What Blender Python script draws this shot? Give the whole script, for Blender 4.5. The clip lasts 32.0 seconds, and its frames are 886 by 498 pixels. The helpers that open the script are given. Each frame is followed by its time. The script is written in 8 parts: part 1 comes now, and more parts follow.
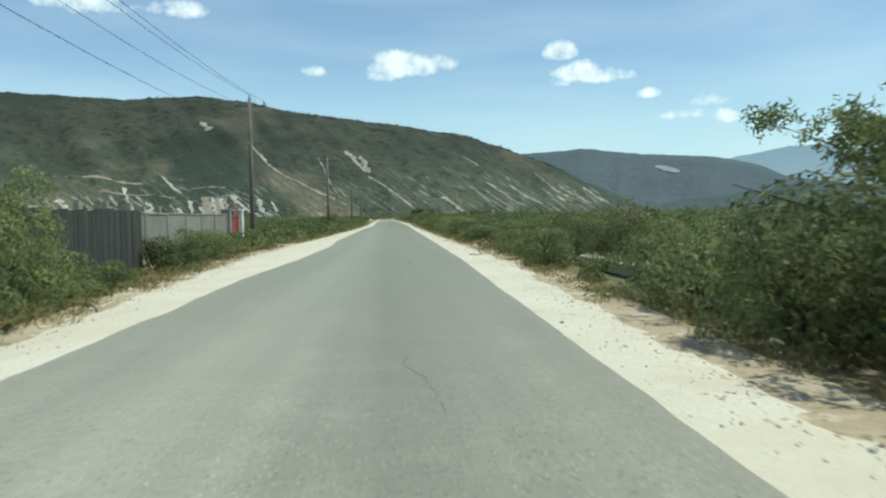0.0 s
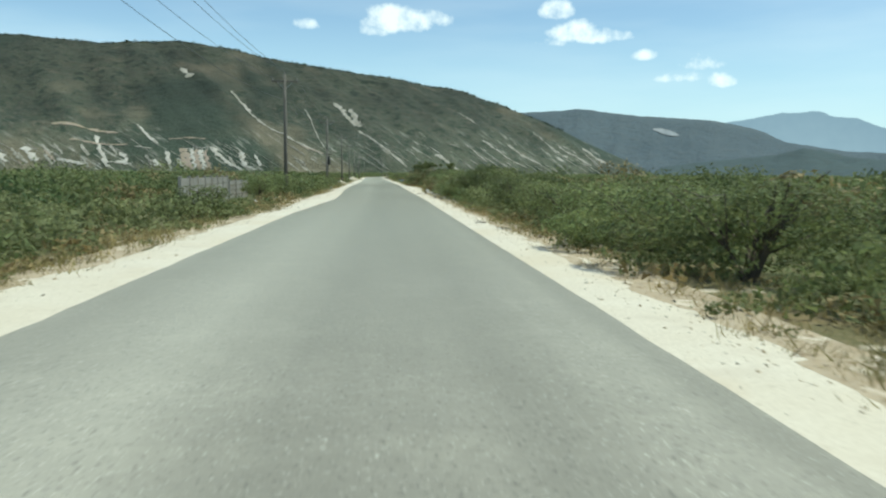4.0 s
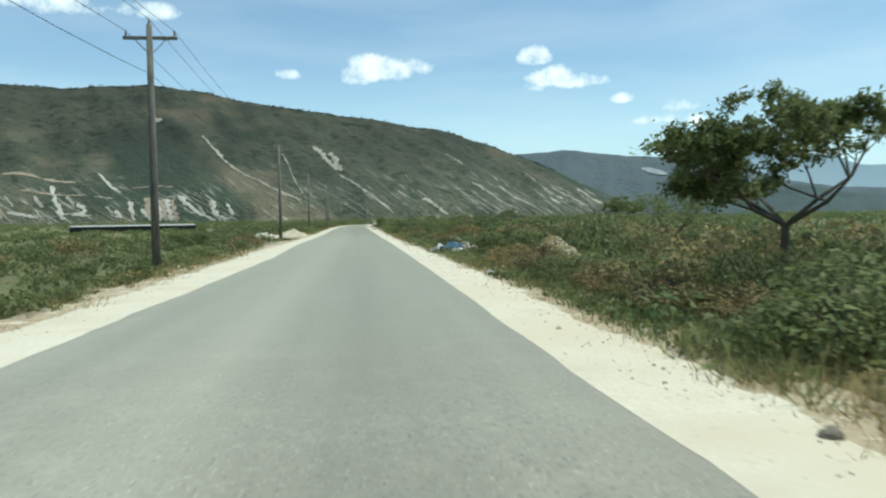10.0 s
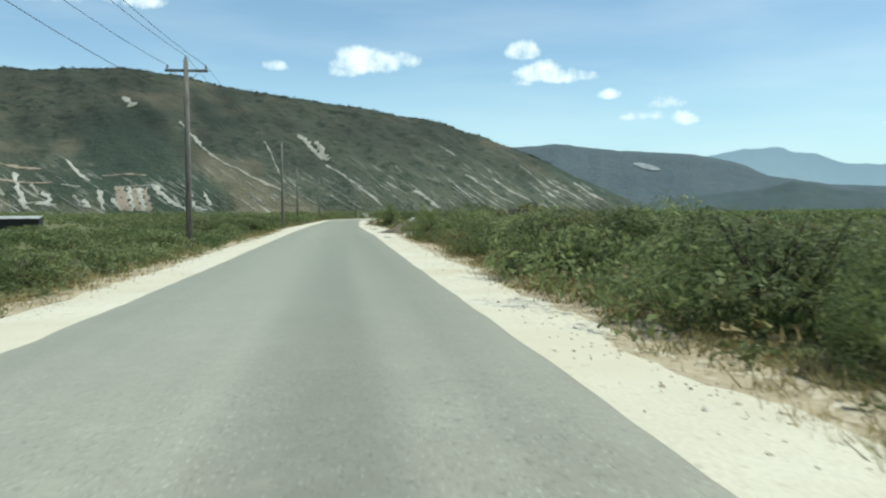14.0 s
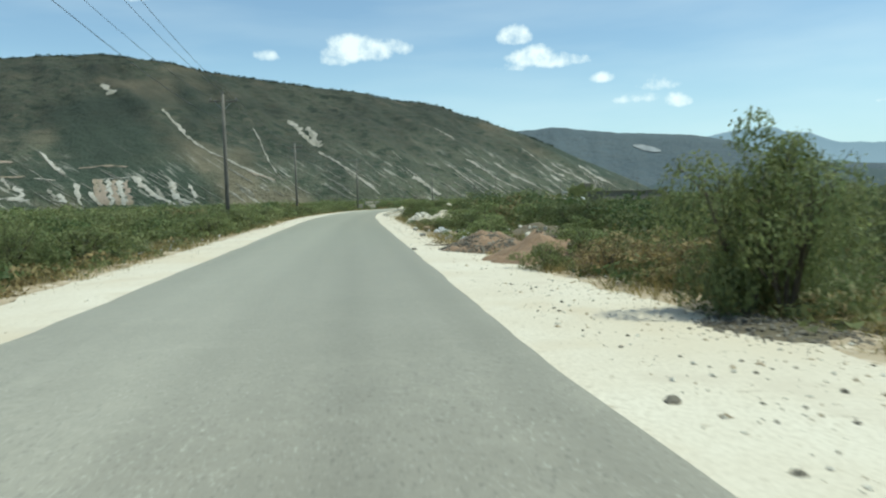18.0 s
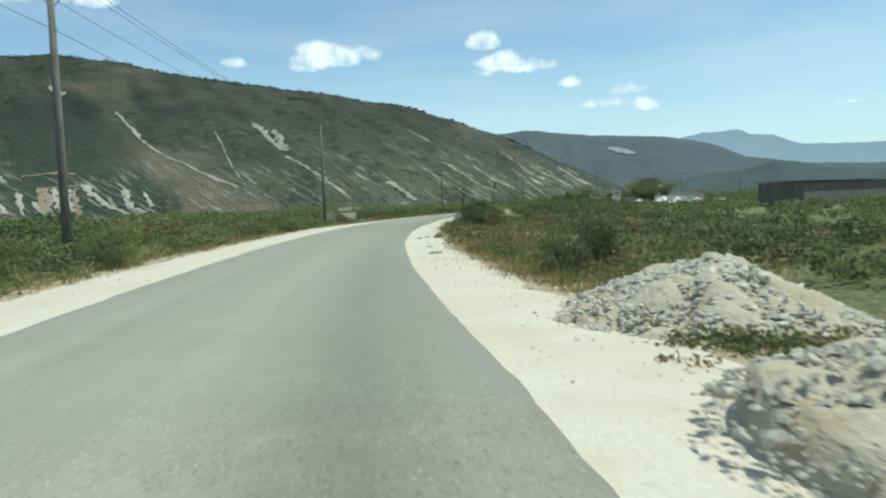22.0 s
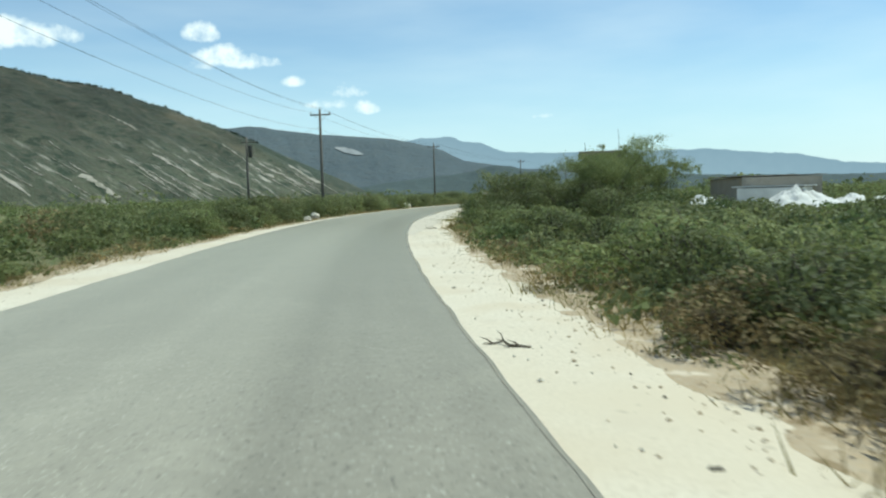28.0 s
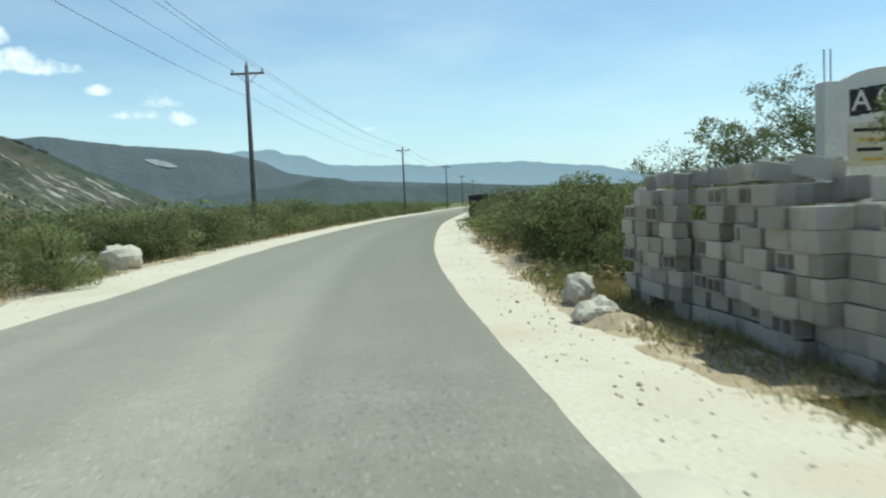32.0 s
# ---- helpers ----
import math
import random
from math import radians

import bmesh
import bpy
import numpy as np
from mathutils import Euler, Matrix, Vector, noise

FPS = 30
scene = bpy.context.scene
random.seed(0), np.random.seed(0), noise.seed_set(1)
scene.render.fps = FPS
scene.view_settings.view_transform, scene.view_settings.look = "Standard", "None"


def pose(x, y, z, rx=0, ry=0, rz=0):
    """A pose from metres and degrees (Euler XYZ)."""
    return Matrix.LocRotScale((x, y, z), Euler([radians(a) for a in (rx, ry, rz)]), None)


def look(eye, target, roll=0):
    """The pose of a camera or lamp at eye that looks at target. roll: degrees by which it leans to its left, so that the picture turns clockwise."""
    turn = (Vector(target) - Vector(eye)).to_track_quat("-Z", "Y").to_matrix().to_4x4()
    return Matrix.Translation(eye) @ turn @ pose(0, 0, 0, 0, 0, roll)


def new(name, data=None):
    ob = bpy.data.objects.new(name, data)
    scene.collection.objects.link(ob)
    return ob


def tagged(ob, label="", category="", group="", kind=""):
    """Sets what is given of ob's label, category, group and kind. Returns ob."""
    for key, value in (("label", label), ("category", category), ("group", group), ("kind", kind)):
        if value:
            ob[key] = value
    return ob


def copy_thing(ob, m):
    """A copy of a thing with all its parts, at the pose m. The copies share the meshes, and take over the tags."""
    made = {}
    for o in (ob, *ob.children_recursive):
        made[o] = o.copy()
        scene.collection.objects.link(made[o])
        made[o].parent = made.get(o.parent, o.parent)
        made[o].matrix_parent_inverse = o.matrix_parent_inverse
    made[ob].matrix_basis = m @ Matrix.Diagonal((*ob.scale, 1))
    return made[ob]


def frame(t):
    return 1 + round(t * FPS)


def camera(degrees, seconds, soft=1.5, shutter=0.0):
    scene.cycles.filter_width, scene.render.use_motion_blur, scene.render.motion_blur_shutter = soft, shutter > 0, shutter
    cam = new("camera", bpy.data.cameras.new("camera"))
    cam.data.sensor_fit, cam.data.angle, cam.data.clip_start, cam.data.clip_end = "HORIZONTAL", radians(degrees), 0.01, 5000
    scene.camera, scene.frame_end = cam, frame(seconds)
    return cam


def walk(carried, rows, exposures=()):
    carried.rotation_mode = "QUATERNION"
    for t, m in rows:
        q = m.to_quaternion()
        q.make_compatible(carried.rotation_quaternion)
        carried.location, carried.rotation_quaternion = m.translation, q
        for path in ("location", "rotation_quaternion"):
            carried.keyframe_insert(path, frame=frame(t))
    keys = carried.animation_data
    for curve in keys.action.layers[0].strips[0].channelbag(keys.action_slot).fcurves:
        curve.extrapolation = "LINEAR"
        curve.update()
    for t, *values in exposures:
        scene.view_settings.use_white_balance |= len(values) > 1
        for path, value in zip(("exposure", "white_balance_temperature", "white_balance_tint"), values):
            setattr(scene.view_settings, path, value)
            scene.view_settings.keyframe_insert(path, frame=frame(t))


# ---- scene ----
# The camera and its way along the road
cam = camera(61.3, 32.0, soft=2.2, shutter=0.1)
EYE = 1.6
ROWS = [  # seconds, x, y, height, bearing, pitch, lean
    (0, 0.00, 0.00, 1.600, 3.88, -2.57, 0.96),
    (0.5, -0.03, 9.69, 1.600, 4.35, -3.48, 1.44),
    (1, -0.04, 19.38, 1.600, 4.85, -3.97, 1.80),
    (1.5, -0.05, 29.07, 1.600, 4.65, -4.76, 0.47),
    (2, -0.06, 38.76, 1.600, 4.56, -5.53, -0.31),
    (2.5, -0.05, 48.44, 1.600, 4.35, -5.98, -0.74),
    (4.5, -0.01, 87.19, 1.560, 5.09, -5.35, -0.07),
    (5, 0.01, 96.87, 1.550, 6.88, -4.21, 0.99),
    (5.5, 0.04, 106.55, 1.548, 7.85, -3.71, 1.23),
    (6, 0.07, 116.24, 1.545, 6.99, -3.82, 0.42),
    (6.5, 0.09, 125.92, 1.542, 6.69, -4.06, 0.31),
    (7, 0.10, 135.60, 1.540, 6.88, -3.57, 0.62),
    (7.5, 0.11, 145.28, 1.538, 6.33, -3.28, 0.56),
    (8, 0.10, 154.96, 1.535, 6.10, -3.45, 0.83),
    (8.5, 0.08, 164.64, 1.532, 5.82, -3.20, 1.46),
    (9, 0.05, 174.30, 1.530, 5.47, -2.51, 1.33),
    (9.5, 0.01, 183.96, 1.529, 5.35, -2.32, 0.96),
    (10, -0.04, 193.61, 1.528, 5.82, -2.30, 0.92),
    (10.5, -0.10, 203.24, 1.526, 6.46, -2.71, 0.99),
    (11, -0.18, 212.87, 1.525, 6.49, -3.03, 1.00),
    (11.5, -0.28, 222.49, 1.524, 6.46, -2.80, 1.34),
    (12, -0.40, 232.10, 1.522, 6.76, -2.28, 1.04),
    (12.5, -0.53, 241.69, 1.521, 6.30, -2.17, 0.82),
    (13, -0.68, 251.28, 1.520, 6.05, -2.40, 0.83),
    (13.5, -0.83, 260.86, 1.518, 6.40, -2.63, 0.48),
    (15.5, -1.52, 299.08, 1.508, 8.20, -3.14, 0.16),
    (16, -1.69, 308.61, 1.505, 8.51, -3.22, -0.22),
    (16.5, -1.85, 318.12, 1.502, 8.10, -3.08, 0.67),
    (17, -1.97, 327.63, 1.500, 7.66, -3.14, 1.36),
    (17.5, -2.05, 337.12, 1.498, 7.34, -3.45, 1.78),
    (18, -2.09, 346.60, 1.497, 7.15, -3.76, 1.52),
    (18.5, -2.10, 356.06, 1.495, 7.20, -3.96, 1.52),
    (19, -2.08, 365.50, 1.493, 7.18, -3.29, 2.35),
    (19.5, -2.02, 374.94, 1.492, 7.32, -2.67, 1.92),
    (20, -1.93, 384.36, 1.490, 7.38, -2.95, 1.00),
    (20.5, -1.78, 393.76, 1.488, 7.55, -3.30, 0.81),
    (21, -1.51, 403.14, 1.486, 7.95, -3.10, 1.51),
    (21.5, -1.13, 412.51, 1.484, 8.66, -3.38, 1.83),
    (22, -0.64, 421.86, 1.482, 9.31, -3.41, 2.31),
    (22.5, -0.00, 431.18, 1.480, 10.32, -3.60, 1.69),
    (23, 0.83, 440.48, 1.478, 11.49, -3.69, 1.99),
    (23.5, 1.87, 449.74, 1.476, 12.80, -3.13, 2.00),
    (24, 3.10, 458.96, 1.474, 14.21, -2.52, 1.75),
    (24.5, 4.56, 468.13, 1.472, 15.92, -2.59, 1.34),
    (25, 6.29, 477.27, 1.470, 17.55, -2.97, 1.24),
    (25.5, 8.28, 486.34, 1.470, 18.87, -2.81, 1.84),
    (27.5, 19.12, 521.89, 1.435, 27.82, -4.08, 1.15),
    (28, 22.59, 530.51, 1.435, 30.19, -4.08, 1.53),
    (28.5, 26.34, 539.02, 1.436, 31.88, -3.64, 1.52),
    (29, 30.34, 547.42, 1.437, 33.33, -3.36, 1.83),
    (29.5, 34.58, 555.70, 1.439, 34.41, -3.30, 1.56),
    (30, 39.05, 563.85, 1.440, 36.42, -3.73, 1.36),
    (30.5, 43.78, 571.87, 1.441, 38.46, -3.87, 0.91),
    (31, 48.77, 579.72, 1.443, 39.71, -3.88, 0.82),
    (31.5, 54.01, 587.40, 1.444, 41.11, -3.99, 1.36),
    (32, 59.51, 594.90, 1.445, 43.41, -3.56, 2.42),
]


def eye_pose(x, y, z, bearing, pitch, lean):
    b, p = radians(bearing), radians(pitch)
    way = Vector((math.sin(b) * math.cos(p), math.cos(b) * math.cos(p), math.sin(p)))
    eye = Vector((x, y, z))
    return look(eye, eye + way, -lean)


walk(cam, [(t, eye_pose(x, y, z, b, p, l)) for t, x, y, z, b, p, l in ROWS], [(t, ev, 6130, -8.0) for t, ev in ((0, 0.0), (2, 0.05), (5, 0.08), (13, 0.09), (16, 0.05), (19, 0.0), (23, 0.0), (25, 0.05), (28, 0.05), (30, -0.02), (31, -0.06), (32, 0.04))])

# ---- sky, sun, exposure ----
SUN_BEARING, SUN_HEIGHT = 101.0, 64.0
world = bpy.data.worlds.new("sky")
scene.world = world
world.use_nodes = True
wn, wl = world.node_tree.nodes, world.node_tree.links
wn.clear()
sky = wn.new("ShaderNodeTexSky")
sky.sky_type, sky.sun_disc = "NISHITA", False
sky.sun_elevation, sky.sun_rotation = radians(SUN_HEIGHT), radians(SUN_BEARING)
sky.air_density, sky.dust_density, sky.ozone_density = 1.0, 0.1, 1.8
SKY_STRENGTH = 0.132
wbg = wn.new("ShaderNodeBackground")
wbg.inputs["Strength"].default_value = SKY_STRENGTH
wout = wn.new("ShaderNodeOutputWorld")
wcoord = wn.new("ShaderNodeTexCoord")


def wmath(op, a, b=0.0, clamp=False):
    n = wn.new("ShaderNodeMath")
    n.operation, n.use_clamp = op, clamp
    for k, v in enumerate((a, b)):
        if isinstance(v, (int, float)):
            n.inputs[k].default_value = v
        else:
            wl.new(v, n.inputs[k])
    return n.outputs[0]


# small fair-weather clouds: bearing, height, half width, half height (degrees), thickness
CLOUDS = [(0.5, 11.15, 2.6, 1.6, 1.35), (2.2, 11.0, 2.5, 1.4, 1.2), (3.9, 11.3, 1.7, 1.0, 0.85), (-0.6, 10.45, 1.5, 0.8, 1.0), (-5.6, 10.75, 1.3, 0.65, 0.9),
          (13.05, 11.8, 1.7, 1.2, 1.35), (14.2, 10.3, 2.4, 1.2, 1.3), (15.6, 10.0, 2.1, 0.95, 1.2), (17.4, 10.0, 1.5, 0.7, 0.75), (12.5, 9.65, 1.5, 0.6, 0.75),
          (19.2, 8.6, 1.3, 0.65, 1.0), (21.2, 6.97, 1.4, 0.6, 0.85), (24.55, 6.65, 1.35, 0.85, 1.0), (23.0, 7.9, 2.4, 1.0, 0.6), (22.6, 7.0, 1.5, 0.6, 0.6),
          (-21.5, 14.6, 4.6, 1.4, 1.1), (-15.0, 14.6, 2.6, 1.0, 1.0), (37.7, 5.75, 1.6, 0.35, 0.5)]
warp = wn.new("ShaderNodeTexNoise")
warp.inputs["Scale"].default_value, warp.inputs["Detail"].default_value, warp.inputs["Roughness"].default_value = 42.0, 8.0, 0.6
wl.new(wcoord.outputs["Generated"], warp.inputs["Vector"])
wspl = wn.new("ShaderNodeSeparateXYZ")
wl.new(wcoord.outputs["Generated"], wspl.inputs[0])
wbear = wmath("MULTIPLY", wmath("ARCTAN2", wspl.outputs[0], wspl.outputs[1]), 180 / math.pi)
wrise = wmath("MULTIPLY", wmath("ARCSINE", wspl.outputs[2]), 180 / math.pi)
wcover = None
for b, e, w, h, thick in CLOUDS:
    dx = wmath("DIVIDE", wmath("SUBTRACT", wbear, b), w)
    dy = wmath("DIVIDE", wmath("SUBTRACT", wrise, e), h)
    dy = wmath("ADD", dy, wmath("MULTIPLY", wmath("LESS_THAN", dy, 0.0), wmath("MULTIPLY", dy, 0.6)))
    far = wmath("ADD", wmath("MULTIPLY", dx, dx), wmath("MULTIPLY", dy, dy))
    lump = wmath("MULTIPLY", wmath("SUBTRACT", 1.0, far), thick, True)
    wcover = lump if wcover is None else wmath("MAXIMUM", wcover, lump)
wfray = wmath("SUBTRACT", wmath("ADD", wcover, wmath("MULTIPLY", wmath("SUBTRACT", warp.outputs["Fac"], 0.5), 2.4)), 0.30)
wpuff = wmath("MULTIPLY", wmath("MULTIPLY", wfray, wmath("MULTIPLY", wcover, 4.0, True)), 1.15, True)
# thin high veil
veil = wn.new("ShaderNodeTexNoise")
veil.inputs["Scale"].default_value, veil.inputs["Detail"].default_value = 1.0, 6.0
vmap = wn.new("ShaderNodeMapping")
vmap.inputs["Scale"].default_value, vmap.inputs["Rotation"].default_value = (2.5, 5.0, 16.0), (0.0, 0.35, 0.4)
wl.new(wcoord.outputs["Generated"], vmap.inputs["Vector"])
wl.new(vmap.outputs["Vector"], veil.inputs["Vector"])
wveil = wmath("MULTIPLY", wmath("SUBTRACT", veil.outputs["Fac"], 0.42), 0.9, True)
wall = wmath("MAXIMUM", wpuff, wmath("ADD", wmath("MULTIPLY", wveil, 0.6), 0.05))
wmix = wn.new("ShaderNodeMix")
wmix.data_type = "RGBA"
wl.new(wall, wmix.inputs["Factor"])
# milky blue haze low over the horizon
wlow = wn.new("ShaderNodeMix")
wlow.data_type = "RGBA"
wl.new(wmath("MULTIPLY", wmath("SUBTRACT", 1.0, wmath("DIVIDE", wrise, 11.0), True), 0.75), wlow.inputs["Factor"])
wl.new(sky.outputs["Color"], wlow.inputs["A"])
wlow.inputs["B"].default_value = (4.3, 5.75, 6.9, 1)
wl.new(wlow.outputs["Result"], wmix.inputs["A"])
wmix.inputs["B"].default_value = (7.8, 8.0, 8.3, 1)
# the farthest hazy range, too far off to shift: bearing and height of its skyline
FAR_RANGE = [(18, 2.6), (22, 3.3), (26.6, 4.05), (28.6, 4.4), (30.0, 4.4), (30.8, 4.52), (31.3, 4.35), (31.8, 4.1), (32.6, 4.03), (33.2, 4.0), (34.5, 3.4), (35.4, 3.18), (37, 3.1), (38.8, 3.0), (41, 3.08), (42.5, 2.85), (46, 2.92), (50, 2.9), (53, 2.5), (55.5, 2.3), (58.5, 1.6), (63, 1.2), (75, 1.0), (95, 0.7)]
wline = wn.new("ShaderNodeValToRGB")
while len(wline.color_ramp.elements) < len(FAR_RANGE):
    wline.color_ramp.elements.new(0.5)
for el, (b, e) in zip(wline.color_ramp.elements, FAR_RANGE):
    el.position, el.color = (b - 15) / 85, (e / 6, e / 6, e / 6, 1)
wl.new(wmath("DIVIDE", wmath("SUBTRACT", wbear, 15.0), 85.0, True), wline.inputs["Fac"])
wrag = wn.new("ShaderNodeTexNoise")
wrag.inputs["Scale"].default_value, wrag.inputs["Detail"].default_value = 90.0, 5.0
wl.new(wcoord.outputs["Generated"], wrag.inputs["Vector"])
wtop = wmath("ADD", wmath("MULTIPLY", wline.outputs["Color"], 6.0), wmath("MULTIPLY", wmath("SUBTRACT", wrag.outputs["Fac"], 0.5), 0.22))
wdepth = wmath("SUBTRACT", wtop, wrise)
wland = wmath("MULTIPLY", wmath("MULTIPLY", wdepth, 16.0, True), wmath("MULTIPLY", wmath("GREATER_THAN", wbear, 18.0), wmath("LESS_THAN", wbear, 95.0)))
# haze painted as two pale blues, paler further below the skyline
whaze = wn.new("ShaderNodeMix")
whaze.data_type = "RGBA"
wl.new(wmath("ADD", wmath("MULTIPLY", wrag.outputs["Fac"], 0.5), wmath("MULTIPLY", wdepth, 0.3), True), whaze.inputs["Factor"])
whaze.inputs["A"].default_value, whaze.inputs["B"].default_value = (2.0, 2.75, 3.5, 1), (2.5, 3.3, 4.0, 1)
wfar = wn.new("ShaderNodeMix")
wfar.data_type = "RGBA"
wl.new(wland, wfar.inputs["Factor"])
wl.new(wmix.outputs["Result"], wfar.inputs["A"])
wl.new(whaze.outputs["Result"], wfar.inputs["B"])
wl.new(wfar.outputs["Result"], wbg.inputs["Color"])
wl.new(wbg.outputs[0], wout.inputs["Surface"])

sun = new("sun", bpy.data.lights.new("sun", "SUN"))
sun.data.energy, sun.data.angle, sun.data.color = 3.8, radians(0.5), (1.0, 0.955, 0.87)
sb, sh = radians(SUN_BEARING), radians(SUN_HEIGHT)
sun.matrix_world = look((40, 300, 80), Vector((40, 300, 80)) - Vector((math.sin(sb) * math.cos(sh), math.cos(sb) * math.cos(sh), math.sin(sh))))

# ---- materials ----
def material(name, colours, scale=3.0, fine=40.0, rough=0.9, bump=0.4, bump_size=None, island=0.0, each=0.0, metal=0.0, spots=None, stretch=(1, 1, 1), coord="Object", leaf=0.0, grain=0.68):
    """A surface of two or three colours mixed at a coarse and a fine scale, with relief. island, each: change of value from piece to piece."""
    m = bpy.data.materials.new(name)
    m.use_nodes = True
    n, l = m.node_tree.nodes, m.node_tree.links
    p = n["Principled BSDF"]
    p.inputs["Roughness"].default_value, p.inputs["Metallic"].default_value = rough, metal
    p.inputs["Specular IOR Level"].default_value = 0.3
    tc, mp = n.new("ShaderNodeTexCoord"), n.new("ShaderNodeMapping")
    mp.inputs["Scale"].default_value = stretch
    l.new(tc.outputs[coord], mp.inputs["Vector"])

    def noisy(size, detail=6.0, roughness=0.6):
        t = n.new("ShaderNodeTexNoise")
        t.inputs["Scale"].default_value, t.inputs["Detail"].default_value, t.inputs["Roughness"].default_value = size, detail, roughness
        l.new(mp.outputs["Vector"], t.inputs["Vector"])
        return t.outputs["Fac"]

    def blend(fac, a, b, kind="MIX"):
        x = n.new("ShaderNodeMix")
        x.data_type, x.blend_type = "RGBA", kind
        for key, v in (("Factor", fac), ("A", a), ("B", b)):
            if isinstance(v, tuple):
                x.inputs[key].default_value = (*v, 1)
            elif isinstance(v, float):
                x.inputs[key].default_value = v
            else:
                l.new(v, x.inputs[key])
        return x.outputs["Result"]

    def ramp(fac, lo, hi):
        r = n.new("ShaderNodeMapRange")
        r.inputs["From Min"].default_value, r.inputs["From Max"].default_value = lo, hi
        l.new(fac, r.inputs["Value"])
        return r.outputs["Result"]

    coarse, small = noisy(scale), noisy(fine, 4.0, 0.7)
    col = blend(ramp(coarse, 0.36, 0.64), colours[0], colours[1])
    if len(colours) > 2:
        col = blend(ramp(small, 0.45, 0.72), col, colours[2])
    col = blend(ramp(small, 0.3, 0.75), col, blend(1.0, col, (grain, grain, grain), "MULTIPLY"))
    for size, lo, hi, tint in spots if isinstance(spots, list) else [spots] if spots else []:
        col = blend(ramp(noisy(size, 3.0, 0.5), lo, hi), col, tint)
    for amount, kind in ((island, "geo"), (each, "ob")):
        if amount:
            src = n.new("ShaderNodeNewGeometry").outputs["Random Per Island"] if kind == "geo" else n.new("ShaderNodeObjectInfo").outputs["Random"]
            v = n.new("ShaderNodeMapRange")
            v.inputs["To Min"].default_value, v.inputs["To Max"].default_value = 1 - amount, 1 + amount
            l.new(src, v.inputs["Value"])
            hv = n.new("ShaderNodeHueSaturation")
            l.new(v.outputs["Result"], hv.inputs["Value"])
            l.new(col, hv.inputs["Color"])
            col = hv.outputs["Color"]
    l.new(col, p.inputs["Base Color"])
    if bump:
        b = n.new("ShaderNodeBump")
        b.inputs["Strength"].default_value, b.inputs["Distance"].default_value = bump, bump_size or 0.3 / fine
        l.new(small, b.inputs["Height"])
        l.new(b.outputs["Normal"], p.inputs["Normal"])
    if leaf:
        tr, ad = n.new("ShaderNodeBsdfTranslucent"), n.new("ShaderNodeMixShader")
        l.new(col, tr.inputs["Color"])
        ad.inputs[0].default_value = leaf
        l.new(p.outputs[0], ad.inputs[1])
        l.new(tr.outputs[0], ad.inputs[2])
        l.new(ad.outputs[0], n["Material Output"].inputs["Surface"])
    return m


M = {}
M["asphalt"] = material("asphalt", [(0.318, 0.292, 0.228), (0.370, 0.340, 0.268), (0.405, 0.374, 0.300)], scale=0.6, fine=13, rough=0.85, bump=0.5, bump_size=0.006, spots=[(1.6, 0.52, 0.9, (0.385, 0.354, 0.276)), (7.5, 0.46, 0.76, (0.285, 0.262, 0.206)), (30, 0.62, 0.70, (0.55, 0.515, 0.42)), (24, 0.41, 0.31, (0.165, 0.154, 0.125))])
M["tar"] = material("tar", [(0.235, 0.22, 0.18), (0.29, 0.27, 0.22)], scale=2, fine=60, rough=0.85, bump=0.3)
M["sand"] = material("sand", [(0.645, 0.565, 0.43), (0.705, 0.635, 0.505), (0.60, 0.52, 0.395)], scale=0.4, fine=22, rough=0.95, bump=0.16, bump_size=0.006, grain=0.88, spots=[(0.45, 0.56, 0.72, (0.575, 0.485, 0.35)), (1.1, 0.58, 0.75, (0.57, 0.495, 0.38)), (0.22, 0.52, 0.70, (0.60, 0.515, 0.38)), (7.0, 0.66, 0.73, (0.50, 0.43, 0.32))])
M["yard"] = material("yard", [(0.635, 0.54, 0.39), (0.70, 0.62, 0.475), (0.57, 0.48, 0.345)], scale=0.3, fine=20, rough=0.95, bump=0.2, bump_size=0.01, grain=0.86, spots=[(0.16, 0.50, 0.66, (0.59, 0.475, 0.325)), (0.5, 0.58, 0.73, (0.58, 0.455, 0.305)), (3.0, 0.66, 0.74, (0.50, 0.43, 0.29))])
M["verge"] = material("verge", [(0.26, 0.19, 0.095), (0.11, 0.11, 0.042), (0.34, 0.26, 0.14)], scale=0.45, fine=9, rough=0.95, bump=0.6, bump_size=0.04, spots=(1.3, 0.60, 0.70, (0.55, 0.47, 0.34)))
M["dirt"] = material("tan_dirt", [(0.51, 0.405, 0.27), (0.40, 0.305, 0.19), (0.58, 0.485, 0.35)], scale=0.8, fine=14, rough=0.95, bump=0.5, bump_size=0.02, grain=0.72, spots=[(2.2, 0.56, 0.66, (0.61, 0.52, 0.39)), (5.0, 0.60, 0.68, (0.27, 0.20, 0.115))])
M["apron"] = material("pale_gravel", [(0.605, 0.54, 0.425), (0.55, 0.485, 0.375), (0.665, 0.60, 0.485)], scale=0.5, fine=18, rough=0.95, bump=0.3, bump_size=0.012, grain=0.80, spots=[(1.0, 0.52, 0.72, (0.65, 0.58, 0.45)), (9.0, 0.63, 0.71, (0.42, 0.365, 0.28))])
